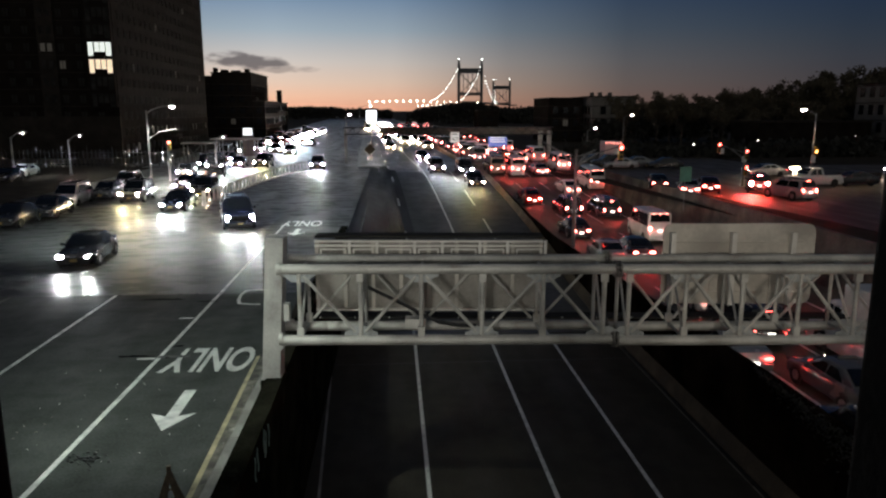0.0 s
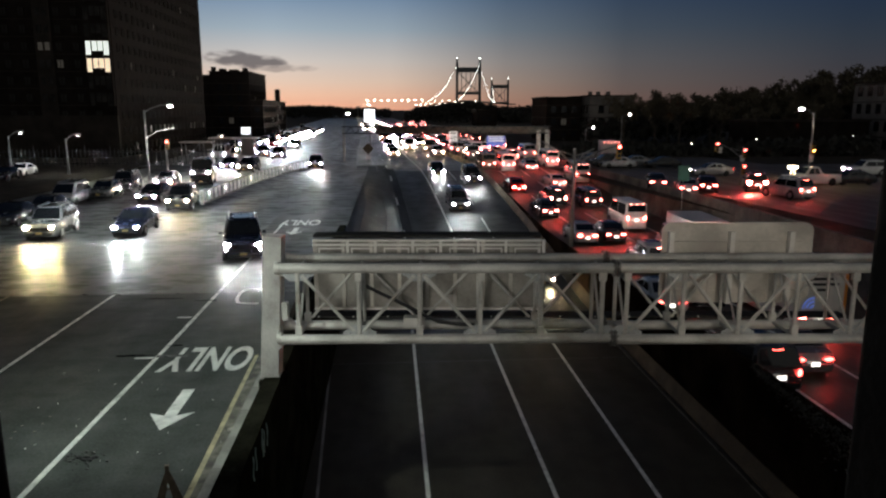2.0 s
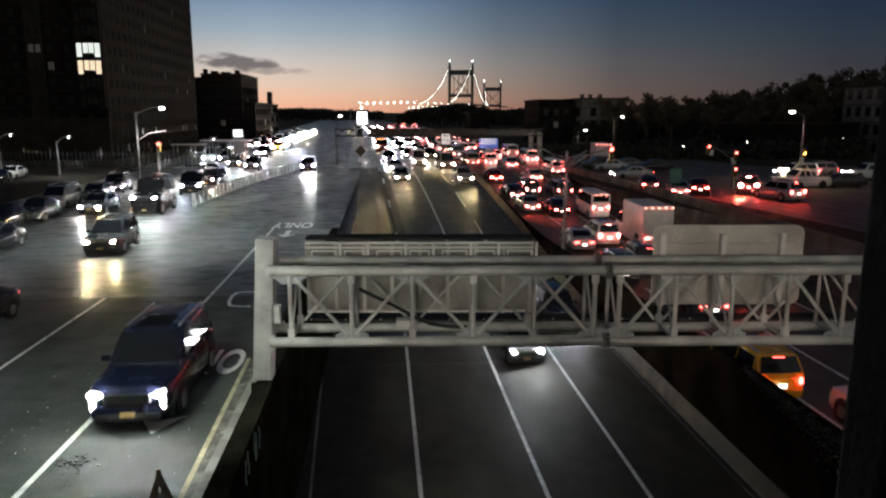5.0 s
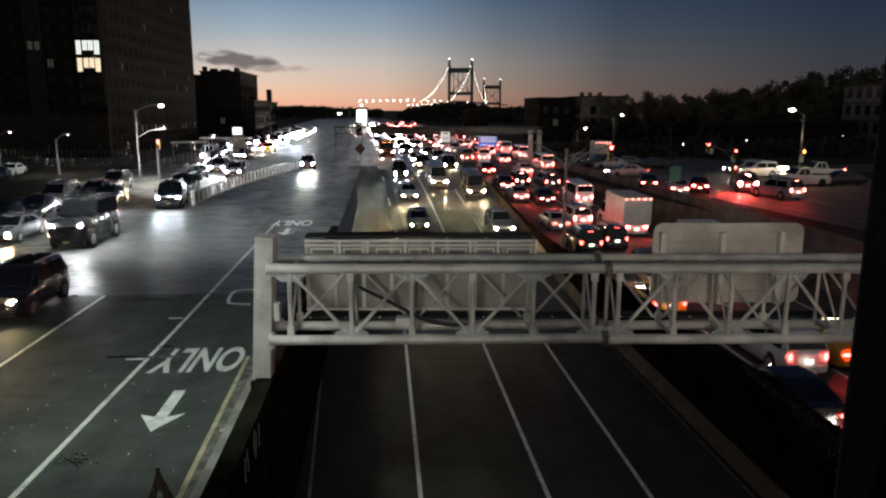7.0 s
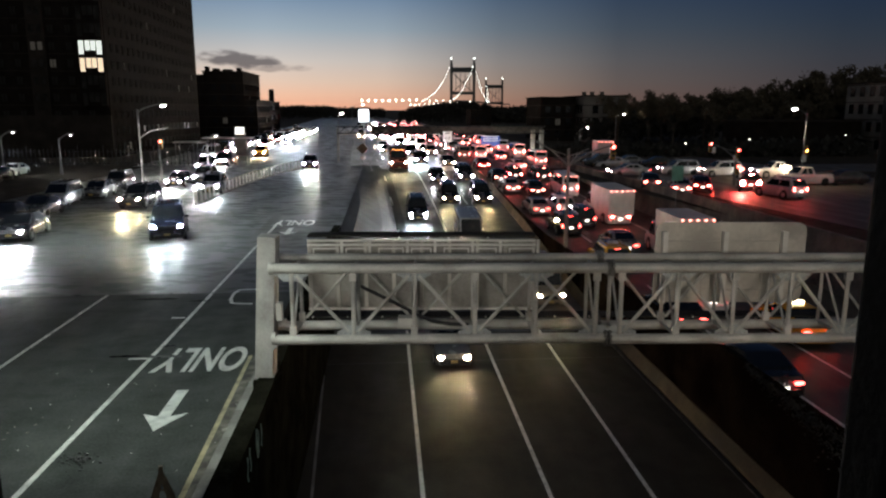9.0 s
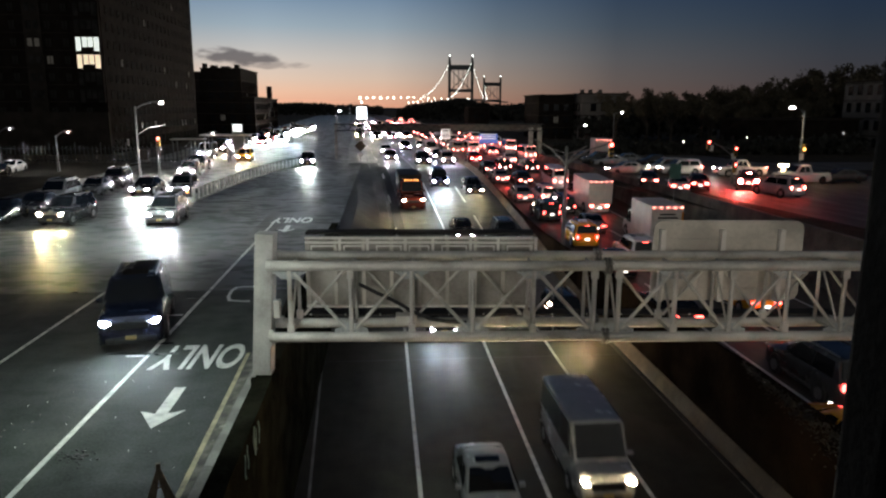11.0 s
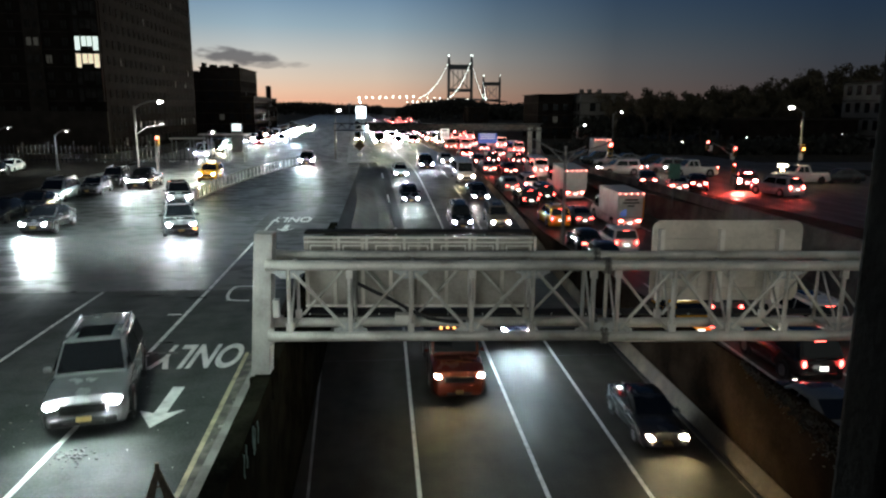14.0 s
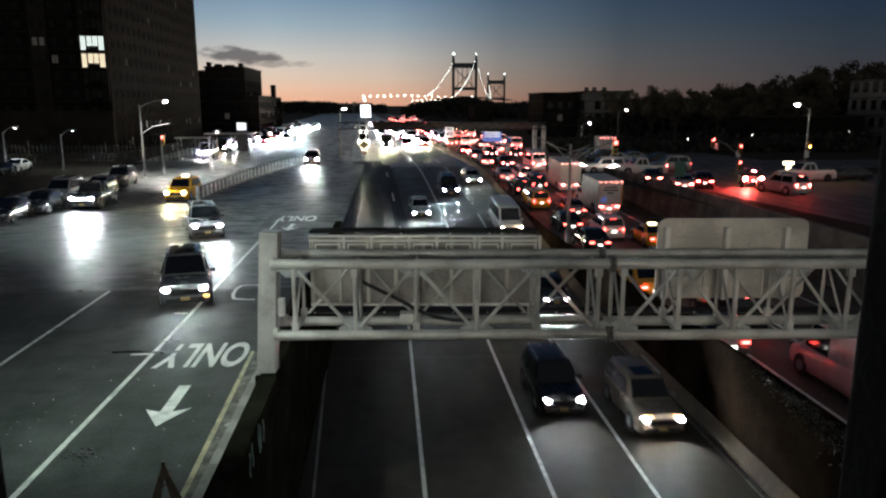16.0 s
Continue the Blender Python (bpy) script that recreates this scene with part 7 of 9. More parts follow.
fleet.append(vehicle("sedan", "white", "white sedan with red taillights in the queue", "low", "on", 1, ""))
fleet.append(vehicle("sedan", "silver", "silver sedan with red taillights in the queue", "low", "on", 1, ""))
fleet.append(vehicle("suv", "white", "white car with red taillights in the queue", "low", "on", 1, ""))
fleet.append(vehicle("sedan", "tan", "tan sedan with bright brake lights in the queue", "low", "brake", 0, ""))
fleet.append(vehicle("suv", "white", "white car with bright brake lights in the queue", "low", "brake", 0, ""))
fleet.append(vehicle("suv", "maroon", "maroon car with bright brake lights in the queue", "low", "brake", 0, ""))
fleet.append(vehicle("suv", "silver", "silver car with bright brake lights in the queue", "low", "brake", 0, ""))
fleet.append(vehicle("minivan", "navy", "navy minivan with red taillights in the queue", "low", "on", 0, ""))
fleet.append(vehicle("suv", "white", "white car with red taillights in the queue", "low", "on", 0, ""))
fleet.append(vehicle("minivan", "black", "black minivan with red taillights in the queue", "low", "on", 0, ""))
fleet.append(vehicle("suv", "white", "white car with bright brake lights in the queue", "low", "brake", 0, ""))
fleet.append(vehicle("minivan", "white", "white minivan with bright brake lights in the queue", "low", "brake", 0, ""))
fleet.append(vehicle("suv", "white", "white car with bright brake lights in the queue", "low", "brake", 0, ""))
fleet.append(vehicle("suv", "white", "white car with bright brake lights in the queue", "low", "brake", 0, ""))
fleet.append(vehicle("minivan", "maroon", "maroon minivan with bright brake lights in the queue", "low", "brake", 0, ""))
fleet.append(vehicle("bus", "white", "white minibus with bright brake lights in the queue", "low", "brake", 0, ""))
fleet.append(vehicle("suv", "black", "black car with red taillights in the queue", "low", "on", 0, ""))
fleet.append(vehicle("suv", "silver", "silver car with red taillights in the queue", "low", "on", 0, ""))
fleet.append(vehicle("sedan", "silver", "silver sedan with bright brake lights in the queue", "low", "brake", 0, ""))
fleet.append(vehicle("bus", "white", "white minibus with bright brake lights in the queue", "low", "brake", 0, ""))
fleet.append(vehicle("bus", "white", "white minibus with red taillights in the queue", "low", "on", 1, ""))
fleet.append(vehicle("bus", "white", "white minibus with bright brake lights in the queue", "low", "brake", 1, ""))
fleet.append(vehicle("van", "white", "white van with red taillights in the queue", "low", "on", 0, ""))
fleet.append(vehicle("van", "white", "white van with bright brake lights in the queue", "low", "brake", 0, ""))
fleet.append(vehicle("suv", "tan", "tan car with red taillights in the queue", "low", "on", 0, ""))
fleet.append(vehicle("van", "charcoal", "charcoal van with bright brake lights in the queue", "low", "brake", 0, ""))
fleet.append(vehicle("van", "charcoal", "charcoal van with red taillights in the queue", "low", "on", 0, ""))
fleet.append(vehicle("minivan", "white", "white minivan with red taillights in the queue", "low", "on", 0, ""))
fleet.append(vehicle("sedan", "black", "black sedan with red taillights in the queue", "low", "on", 0, ""))
fleet.append(vehicle("suv", "charcoal", "charcoal car with red taillights in the queue", "low", "on", 0, ""))
fleet.append(vehicle("suv", "grey", "grey car with red taillights in the queue", "low", "on", 0, ""))
fleet.append(vehicle("bus", "white", "white minibus with bright brake lights in the queue", "low", "brake", 0, ""))
fleet.append(vehicle("van", "charcoal", "charcoal van with warm headlights far up the highway", "amber", "dim", 0, ""))
fleet.append(vehicle("sedan", "tan", "tan sedan with warm headlights far up the highway", "amber", "dim", 0, ""))
fleet.append(vehicle("sedan", "charcoal", "charcoal sedan with warm headlights far up the highway", "amber", "dim", 0, ""))
fleet.append(vehicle("sedan", "silver", "silver sedan with warm headlights far up the highway", "amber", "dim", 0, ""))
fleet.append(vehicle("van", "white", "white van with warm headlights far up the highway", "amber", "dim", 0, ""))
fleet.append(vehicle("minivan", "silver", "silver minivan with warm headlights far up the highway", "amber", "dim", 0, ""))
fleet.append(vehicle("suv", "navy", "navy car with warm headlights far up the highway", "amber", "dim", 0, ""))
fleet.append(vehicle("sedan", "white", "white sedan with dazzling headlights far up the highway", "bright", "dim", 0, ""))
fleet.append(vehicle("sedan", "grey", "grey sedan with warm headlights far up the highway", "amber", "dim", 0, ""))
fleet.append(vehicle("suv", "black", "black car with warm headlights far up the highway", "amber", "dim", 0, ""))
fleet.append(vehicle("suv", "white", "white car with warm headlights far up the highway", "amber", "dim", 0, ""))
fleet.append(vehicle("sedan", "red", "red sedan with warm headlights far up the highway", "amber", "dim", 0, ""))
fleet.append(vehicle("van", "navy", "navy van with warm headlights far up the highway", "amber", "dim", 0, ""))
fleet.append(vehicle("sedan", "tan", "tan sedan with dazzling headlights far up the highway", "bright", "dim", 0, ""))
fleet.append(vehicle("van", "white", "white van with dazzling headlights far up the highway", "bright", "dim", 0, ""))
fleet.append(vehicle("sedan", "red", "red sedan with dazzling headlights far up the highway", "bright", "dim", 0, ""))
fleet.append(vehicle("suv", "white", "white car with dazzling headlights far up the highway", "bright", "dim", 0, ""))
fleet.append(vehicle("van", "white", "white van with dazzling headlights far up the highway", "bright", "dim", 0, ""))
fleet.append(vehicle("sedan", "black", "black sedan with dazzling headlights far up the highway", "bright", "dim", 0, ""))
fleet.append(vehicle("suv", "red", "red car with dazzling headlights far up the highway", "bright", "dim", 0, ""))
fleet.append(vehicle("sedan", "charcoal", "charcoal sedan with dazzling headlights far up the highway", "bright", "dim", 0, ""))
fleet.append(vehicle("sedan", "maroon", "maroon sedan with dazzling headlights far up the highway", "bright", "dim", 0, ""))
fleet.append(vehicle("sedan", "maroon", "maroon sedan with dazzling headlights far up the highway", "bright", "dim", 0, ""))
fleet.append(vehicle("suv", "white", "white car with dazzling headlights far up the highway", "bright", "dim", 0, ""))
fleet.append(vehicle("suv", "navy", "navy car with warm headlights far up the highway", "amber", "dim", 0, ""))
fleet.append(vehicle("sedan", "silver", "silver sedan with warm headlights far up the highway", "amber", "dim", 0, ""))
fleet.append(vehicle("van", "grey", "grey van with warm headlights far up the highway", "amber", "dim", 0, ""))
fleet.append(vehicle("suv", "white", "white car with dazzling headlights far up the highway", "bright", "dim", 0, ""))
fleet.append(vehicle("suv", "white", "white car with dazzling headlights far up the highway", "bright", "dim", 0, ""))
fleet.append(vehicle("suv", "charcoal", "charcoal car with dazzling headlights far up the highway", "bright", "dim", 0, ""))
fleet.append(vehicle("suv", "maroon", "maroon car with warm headlights far up the highway", "amber", "dim", 0, ""))
fleet.append(vehicle("sedan", "white", "white sedan with warm headlights far up the highway", "amber", "dim", 0, ""))
fleet.append(vehicle("minivan", "grey", "grey minivan with dazzling headlights far up the highway", "bright", "dim", 0, ""))
fleet.append(vehicle("sedan", "charcoal", "charcoal sedan with dazzling headlights far up the highway", "bright", "dim", 0, ""))
fleet.append(vehicle("suv", "navy", "navy car with dazzling headlights far up the highway", "bright", "dim", 0, ""))
fleet.append(vehicle("minivan", "charcoal", "charcoal minivan with warm headlights far up the highway", "amber", "dim", 0, ""))
fleet.append(vehicle("sedan", "tan", "tan sedan with warm headlights far up the highway", "amber", "dim", 0, ""))
fleet.append(vehicle("sedan", "tan", "tan sedan with dazzling headlights far up the highway", "bright", "dim", 0, ""))
fleet.append(vehicle("minivan", "silver", "silver minivan with cool headlights on the service road", "blue", "dim", 0, ""))
fleet.append(vehicle("sedan", "black", "black sedan with dazzling headlights on the service road", "bright", "dim", 0, ""))
fleet.append(vehicle("sedan", "silver", "silver sedan with dazzling headlights on the service road", "bright", "dim", 0, ""))
fleet.append(vehicle("suv", "black", "black car with dazzling headlights on the service road", "bright", "dim", 0, ""))
fleet.append(vehicle("sedan", "silver", "silver sedan with dazzling headlights on the service road", "bright", "dim", 0, ""))
fleet.append(vehicle("sedan", "charcoal", "charcoal sedan with warm headlights on the service road", "amber", "dim", 0, ""))
fleet.append(vehicle("sedan", "tan", "tan sedan with dazzling headlights on the service road", "bright", "dim", 0, ""))
fleet.append(vehicle("suv", "charcoal", "charcoal car with dazzling headlights on the service road", "bright", "dim", 0, ""))
fleet.append(vehicle("suv", "maroon", "maroon car with dazzling headlights on the service road", "bright", "dim", 0, ""))
fleet.append(vehicle("sedan", "red", "red sedan with dazzling headlights on the service road", "bright", "dim", 0, ""))
fleet.append(vehicle("suv", "maroon", "maroon car with dazzling headlights on the service road", "bright", "dim", 0, ""))
fleet.append(vehicle("van", "white", "white van with dazzling headlights on the service road", "bright", "dim", 0, ""))
fleet.append(vehicle("sedan", "black", "black sedan with warm headlights on the service road", "amber", "dim", 0, ""))
fleet.append(vehicle("minivan", "silver", "silver minivan with dazzling headlights on the service road", "bright", "dim", 0, ""))
fleet.append(vehicle("sedan", "silver", "silver sedan with dazzling headlights on the service road", "bright", "dim", 0, ""))
fleet.append(vehicle("suv", "silver", "silver car with dazzling headlights on the service road", "bright", "dim", 0, ""))
fleet.append(vehicle("van", "grey", "grey van with dazzling headlights on the service road", "bright", "dim", 0, ""))
fleet.append(vehicle("suv", "silver", "silver car with dazzling headlights on the service road", "bright", "dim", 0, ""))
fleet.append(vehicle("sedan", "white", "white sedan with dazzling headlights on the service road", "bright", "dim", 0, ""))
fleet.append(vehicle("sedan", "white", "white sedan with dazzling headlights on the service road", "bright", "dim", 0, ""))
fleet.append(vehicle("van", "silver", "silver van with dazzling headlights on the service road", "bright", "dim", 0, ""))
fleet.append(vehicle("van", "navy", "navy van with warm headlights on the service road", "amber", "dim", 0, ""))
fleet.append(vehicle("sedan", "white", "white sedan with dazzling headlights on the service road", "bright", "dim", 0, ""))
fleet.append(vehicle("suv", "maroon", "maroon car with warm headlights on the service road", "amber", "dim", 0, ""))
fleet.append(vehicle("suv", "black", "black car with cool headlights on the service road", "blue", "dim", 0, ""))
fleet.append(vehicle("suv", "silver", "silver car with warm headlights on the service road", "amber", "dim", 0, ""))
fleet.append(vehicle("suv", "navy", "navy car with dazzling headlights on the service road", "bright", "dim", 0, ""))
fleet.append(vehicle("van", "maroon", "maroon van with warm headlights on the service road", "amber", "dim", 0, ""))
fleet.append(vehicle("suv", "charcoal", "charcoal car with dazzling headlights on the service road", "bright", "dim", 0, ""))
fleet.append(vehicle("suv", "black", "black car with warm headlights on the service road", "amber", "dim", 0, ""))
fleet.append(vehicle("suv", "charcoal", "charcoal car with dazzling headlights on the service road", "bright", "dim", 0, ""))
fleet.append(vehicle("suv", "maroon", "maroon car with warm headlights on the service road", "amber", "dim", 0, ""))
fleet.append(vehicle("minivan", "white", "white minivan with cool headlights on the service road", "blue", "dim", 0, ""))
fleet.append(vehicle("sedan", "silver", "silver sedan with dazzling headlights on the service road", "bright", "dim", 0, ""))
fleet.append(vehicle("van", "charcoal", "charcoal van with cool headlights on the service road", "blue", "dim", 0, ""))
park(vehicle("sedan", "black", "black sedan parked along the kerb", "off", "off", 1, "", "standing vehicles"), -25.38, 49.14, 184)
park(vehicle("sedan", "charcoal", "charcoal sedan parked along the kerb", "off", "off", 1, "", "standing vehicles"), -24.85, 53.00, 184)
park(vehicle("minivan", "silver", "silver minivan parked along the kerb", "off", "off", 1, "", "standing vehicles"), -26.20, 59.72, 184)
park(vehicle("sedan", "grey", "grey sedan parked along the kerb", "off", "off", 1, "", "standing vehicles"), -25.08, 64.24, 184)
park(vehicle("suv", "charcoal", "charcoal car parked along the kerb", "off", "off", 1, "", "standing vehicles"), -25.46, 70.12, 184)
park(vehicle("sedan", "black", "black sedan parked along the kerb", "off", "off", 1, "", "standing vehicles"), -42.06, 80.76, 184, lambda y: GROUND - 0.06)
park(vehicle("sedan", "white", "white sedan parked along the kerb", "off", "off", 1, "", "standing vehicles"), -42.94, 86.24, 186, lambda y: GROUND - 0.06)
park(vehicle("suv", "charcoal", "dark car waiting on the ramp with headlights on", "white", "on", 2, "", "standing vehicles"), -9.77, 93.59, 183)
park(vehicle("suv", "charcoal", "charcoal car braking hard at the red light", "off", "dazzle", 2, "", "standing vehicles"), 34.45, 64.9, -24)
park(vehicle("suv", "silver", "silver car standing askew behind the queue at the red light", "off", "on", 2, "", "standing vehicles"), 34.5, 59.6, 14)
park(vehicle("sedan", "silver", "silver sedan waiting at the red light", "off", "on", 2, "", "standing vehicles"), 26.78, 62.74, -18)
park(vehicle("sedan", "maroon", "maroon sedan waiting at the red light", "off", "on", 2, "", "standing vehicles"), 29.56, 64.82, -18)
park(vehicle("sedan", "charcoal", "charcoal sedan waiting at the red light", "off", "on", 2, "", "standing vehicles"), 25.85, 68.03, -14)
park(vehicle("pickup", "white", "white pickup truck standing along the side street", "off", "off", 1, "", "standing vehicles"), 42.59, 69.43, 90)
park(vehicle("sedan", "silver", "silver sedan standing along the side street", "off", "off", 1, "", "standing vehicles"), 29.68, 91.83, 90)
park(vehicle("suv", "charcoal", "charcoal car standing along the side street", "off", "off", 1, "", "standing vehicles"), 28.76, 93.72, 90)
park(vehicle("sedan", "grey", "grey sedan standing along the side street", "off", "off", 1, "", "standing vehicles"), 32.83, 94.38, 88)
park(vehicle("sedan", "black", "black sedan standing along the side street", "off", "off", 1, "", "standing vehicles"), 35.56, 91.42, 92)
park(vehicle("truck", "white", "small white box truck with red marker lamps on the service road", "low", "on", 1, "", "standing vehicles"), 31.0, 101.0, -8)
park(vehicle("sedan", "charcoal", "charcoal sedan standing along the side street", "off", "off", 1, "", "standing vehicles"), 47.08, 69.66, 90)
park(vehicle("sedan", "grey", "grey sedan standing along the side street", "off", "off", 1, "", "standing vehicles"), 30.20, 103.95, 90, lambda y: GROUND - 0.06)
fleet.append(vehicle("suv", "white", "white car crossing at the junction", "low", "on", 2, ""))
fleet.append(vehicle("pickup", "white", "white pickup truck crossing at the junction", "low", "on", 2, ""))
fleet.append(vehicle("sedan", "silver", "pale silver sedan crossing on the side street", "low", "dim", 1, ""))
fleet.append(vehicle("suv", "silver", "pale silver car crossing on the side street", "low", "dim", 1, ""))


def motions():
    """All that drives: seconds, x, y and heading of each vehicle."""
    drive(fleet[0], [(0, 9.17, 80.38, 182.7), (0.5, 9.49, 73.69, 182.7), (1, 9.83, 66.62, 181.0), (2.5, 10.15, 36.38, 180.4), (3, 10.15, 22.12, 180.0), (7, 10.15, -65.88, 180.0), (16, 10.15, -263.88, 180.0)], z_in)
    drive(fleet[1], [(0, 5.43, 89.88, 182.8), (1, 5.97, 78.88, 182.8), (1.5, 6.20, 74.19, 182.7), (2, 6.43, 69.38, 182.7), (2.5, 6.66, 64.56, 182.7), (3, 6.86, 60.38, 180.4), (5, 6.88, 35.12, 180.0), (5.5, 6.88, 23.38, 180.0), (9.5, 6.88, -64.62, 180.0), (16, 6.88, -207.62, 180.0)], z_in)
    drive(fleet[2], [(0, 4.38, 110.38, 182.9), (3, 6.05, 77.38, 182.9), (3.5, 6.29, 72.19, 182.7), (4, 6.56, 66.62, 180.8), (6.3, 6.88, 28.62, 180.4), (6.5, 6.88, 23.38, 180.0), (10.5, 6.88, -64.62, 180.0), (16, 6.88, -185.62, 180.0)], z_in)
    drive(fleet[3], [(0, 8.79, 88.12, 182.9), (1, 9.00, 83.88, 182.8), (2.5, 9.27, 78.38, 182.7), (3, 9.52, 73.12, 182.7), (3.5, 9.80, 67.31, 182.7), (4, 10.10, 61.12, 180.6), (5.3, 10.15, 33.38, 180.0), (9.3, 10.15, -52.01, 180.0), (16, 10.15, -195.03, 180.0)], z_in)
    drive(fleet[4], [(0, -0.52, 139.38, 182.1), (2.17, 0.36, 115.54, 182.5), (4.33, 1.58, 91.71, 182.9), (6.5, 2.75, 67.88, 182.8), (7, 2.98, 63.12, 180.7), (9, 3.13, 34.62, 180.3), (9.2, 3.13, 30.88, 180.0), (13.2, 3.13, -44.13, 180.0), (16, 3.13, -96.63, 180.0)], z_in)
    drive(fleet[5], [(0, 6.56, 137.80, 182.2), (2.17, 7.46, 113.97, 182.6), (4.33, 8.69, 90.13, 182.9), (6.5, 9.85, 66.30, 182.8), (7, 10.09, 61.30, 180.6), (8, 10.15, 36.05, 180.1), (8.5, 10.15, 23.55, 180.0), (12.5, 10.15, -64.45, 180.0), (16, 10.15, -141.45, 180.0)], z_in)
    drive(fleet[6], [(0, 6.09, 151.85, 181.9), (2.17, 6.88, 128.02, 182.3), (4.33, 7.96, 104.18, 182.8), (6.5, 9.17, 80.35, 182.9), (7, 9.42, 75.22, 182.7), (7.5, 9.70, 69.47, 182.2), (8, 9.92, 62.18, 181.1), (9, 10.15, 44.85, 180.1), (13, 10.15, -24.48, 180.0), (16, 10.15, -76.48, 180.0)], z_in)
    drive(fleet[7], [(0, -0.87, 149.88, 181.9), (2.17, -0.07, 126.04, 182.3), (4.33, 1.04, 102.21, 182.8), (6.5, 2.25, 78.38, 182.9), (7, 2.46, 73.88, 182.7), (7.5, 2.68, 69.38, 182.7), (8, 2.90, 64.88, 180.7), (10.1, 3.13, 34.38, 180.2), (14.1, 3.13, -23.72, 180.0), (16, 3.13, -51.32, 180.0)], z_in)
    drive(fleet[8], [(0, 2.64, 157.10, 181.9), (2.33, 3.50, 131.43, 182.2), (4.67, 4.61, 105.77, 182.7), (7, 5.92, 80.10, 182.9), (7.5, 6.13, 75.66, 182.7), (8, 6.38, 70.47, 182.7), (8.5, 6.64, 65.10, 180.8), (10.3, 6.88, 35.10, 180.1), (14.3, 6.88, -31.57, 180.0), (16, 6.88, -59.90, 180.0)], z_in)
    drive(fleet[9], [(0, -1.33, 163.88, 181.9), (2.67, -0.35, 134.54, 182.2), (5.33, 0.89, 105.21, 182.7), (8, 2.37, 75.88, 182.9), (8.5, 2.60, 70.94, 182.7), (9, 2.84, 66.12, 180.8), (11.3, 3.13, 33.12, 180.5), (11.5, 3.13, 29.20, 180.0), (12, 3.13, 21.38, 180.0), (16, 3.13, -41.20, 180.0)], z_in)
    drive(fleet[10], [(0, 2.18, 171.12, 181.9), (2.83, 3.21, 139.96, 182.1), (5.67, 4.46, 108.79, 182.6), (8.5, 6.03, 77.62, 182.9), (9, 6.31, 71.88, 181.2), (11.5, 6.88, 35.62, 180.7), (12, 6.88, 25.12, 180.0), (16, 6.88, -58.88, 180.0)], z_in)
    drive(fleet[11], [(0, 5.45, 170.88, 181.9), (2.83, 6.49, 139.71, 182.1), (5.67, 7.74, 108.54, 182.6), (8.5, 9.32, 77.38, 182.9), (9, 9.58, 71.88, 181.1), (11.3, 10.15, 32.12, 180.7), (11.5, 10.15, 27.57, 180.0), (11.75, 10.15, 20.62, 180.0), (15.75, 10.15, -67.38, 180.0), (16, 10.15, -72.88, 180.0)], z_in)
    drive(fleet[12], [(0, 1.84, 181.12, 181.9), (2.25, 2.67, 156.38, 181.9), (4.5, 3.49, 131.62, 182.2), (6.75, 4.55, 106.88, 182.7), (9, 5.82, 82.12, 181.9), (12.5, 6.88, 35.88, 181.1), (13, 6.88, 25.12, 180.0), (16, 6.88, -39.38, 180.0)], z_in)
    drive(fleet[13], [(0, 5.10, 181.62, 181.9), (2.25, 5.92, 156.88, 181.9), (4.5, 6.75, 132.12, 182.2), (6.75, 7.80, 107.38, 182.7), (9, 9.06, 82.62, 181.8), (12.5, 10.15, 32.38, 181.0), (13, 10.15, 22.62, 180.0), (16, 10.15, -35.88, 180.0)], z_in)
    drive(fleet[14], [(0, 4.64, 195.38, 181.9), (2.88, 5.69, 163.75, 181.9), (5.75, 6.75, 132.12, 182.2), (8.62, 8.15, 100.50, 182.7), (11.5, 9.72, 68.88, 182.8), (12, 10.05, 62.12, 180.7), (13.5, 10.15, 36.12, 180.2), (14, 10.15, 25.38, 180.0), (16, 10.15, -17.62, 180.0)], z_in)
    drive(fleet[15], [(0, -2.26, 191.85, 181.9), (2.88, -1.21, 160.22, 181.9), (5.75, -0.16, 128.60, 182.3), (8.62, 1.31, 96.97, 182.7), (11.5, 2.87, 65.35, 182.8), (12, 3.09, 60.85, 180.4), (14, 3.13, 31.85, 180.1), (14.5, 3.13, 23.10, 180.0), (16, 3.13, -3.15, 180.0)], z_in)
    drive(fleet[16], [(0, 1.21, 200.12, 181.9), (2.88, 2.26, 168.50, 181.9), (5.75, 3.32, 136.88, 182.2), (8.62, 4.64, 105.25, 182.6), (11.5, 6.23, 73.62, 182.9), (12, 6.46, 68.69, 182.7), (12.5, 6.72, 63.38, 180.6), (14.5, 6.88, 28.38, 180.2), (15, 6.88, 20.88, 180.0), (16, 6.88, 5.88, 180.0)], z_in)
    drive(fleet[17], [(0, 0.68, 215.88, 181.9), (2.6, 1.64, 187.28, 181.9), (5.2, 2.59, 158.68, 181.9), (7.8, 3.54, 130.07, 182.2), (10.4, 4.83, 101.47, 182.7), (13, 6.26, 72.88, 182.8), (13.5, 6.55, 66.88, 182.7), (14, 6.77, 62.38, 180.5), (16, 6.88, 28.38, 180.2)], z_in)
    drive(fleet[18], [(0, 3.93, 216.62, 181.9), (2.6, 4.88, 188.03, 181.9), (5.2, 5.84, 159.43, 181.9), (7.8, 6.79, 130.82, 182.2), (10.4, 8.06, 102.22, 182.7), (13, 9.50, 73.62, 182.8), (13.5, 9.77, 67.88, 182.7), (14, 10.05, 62.12, 180.5), (16, 10.15, 26.38, 180.2)], z_in)
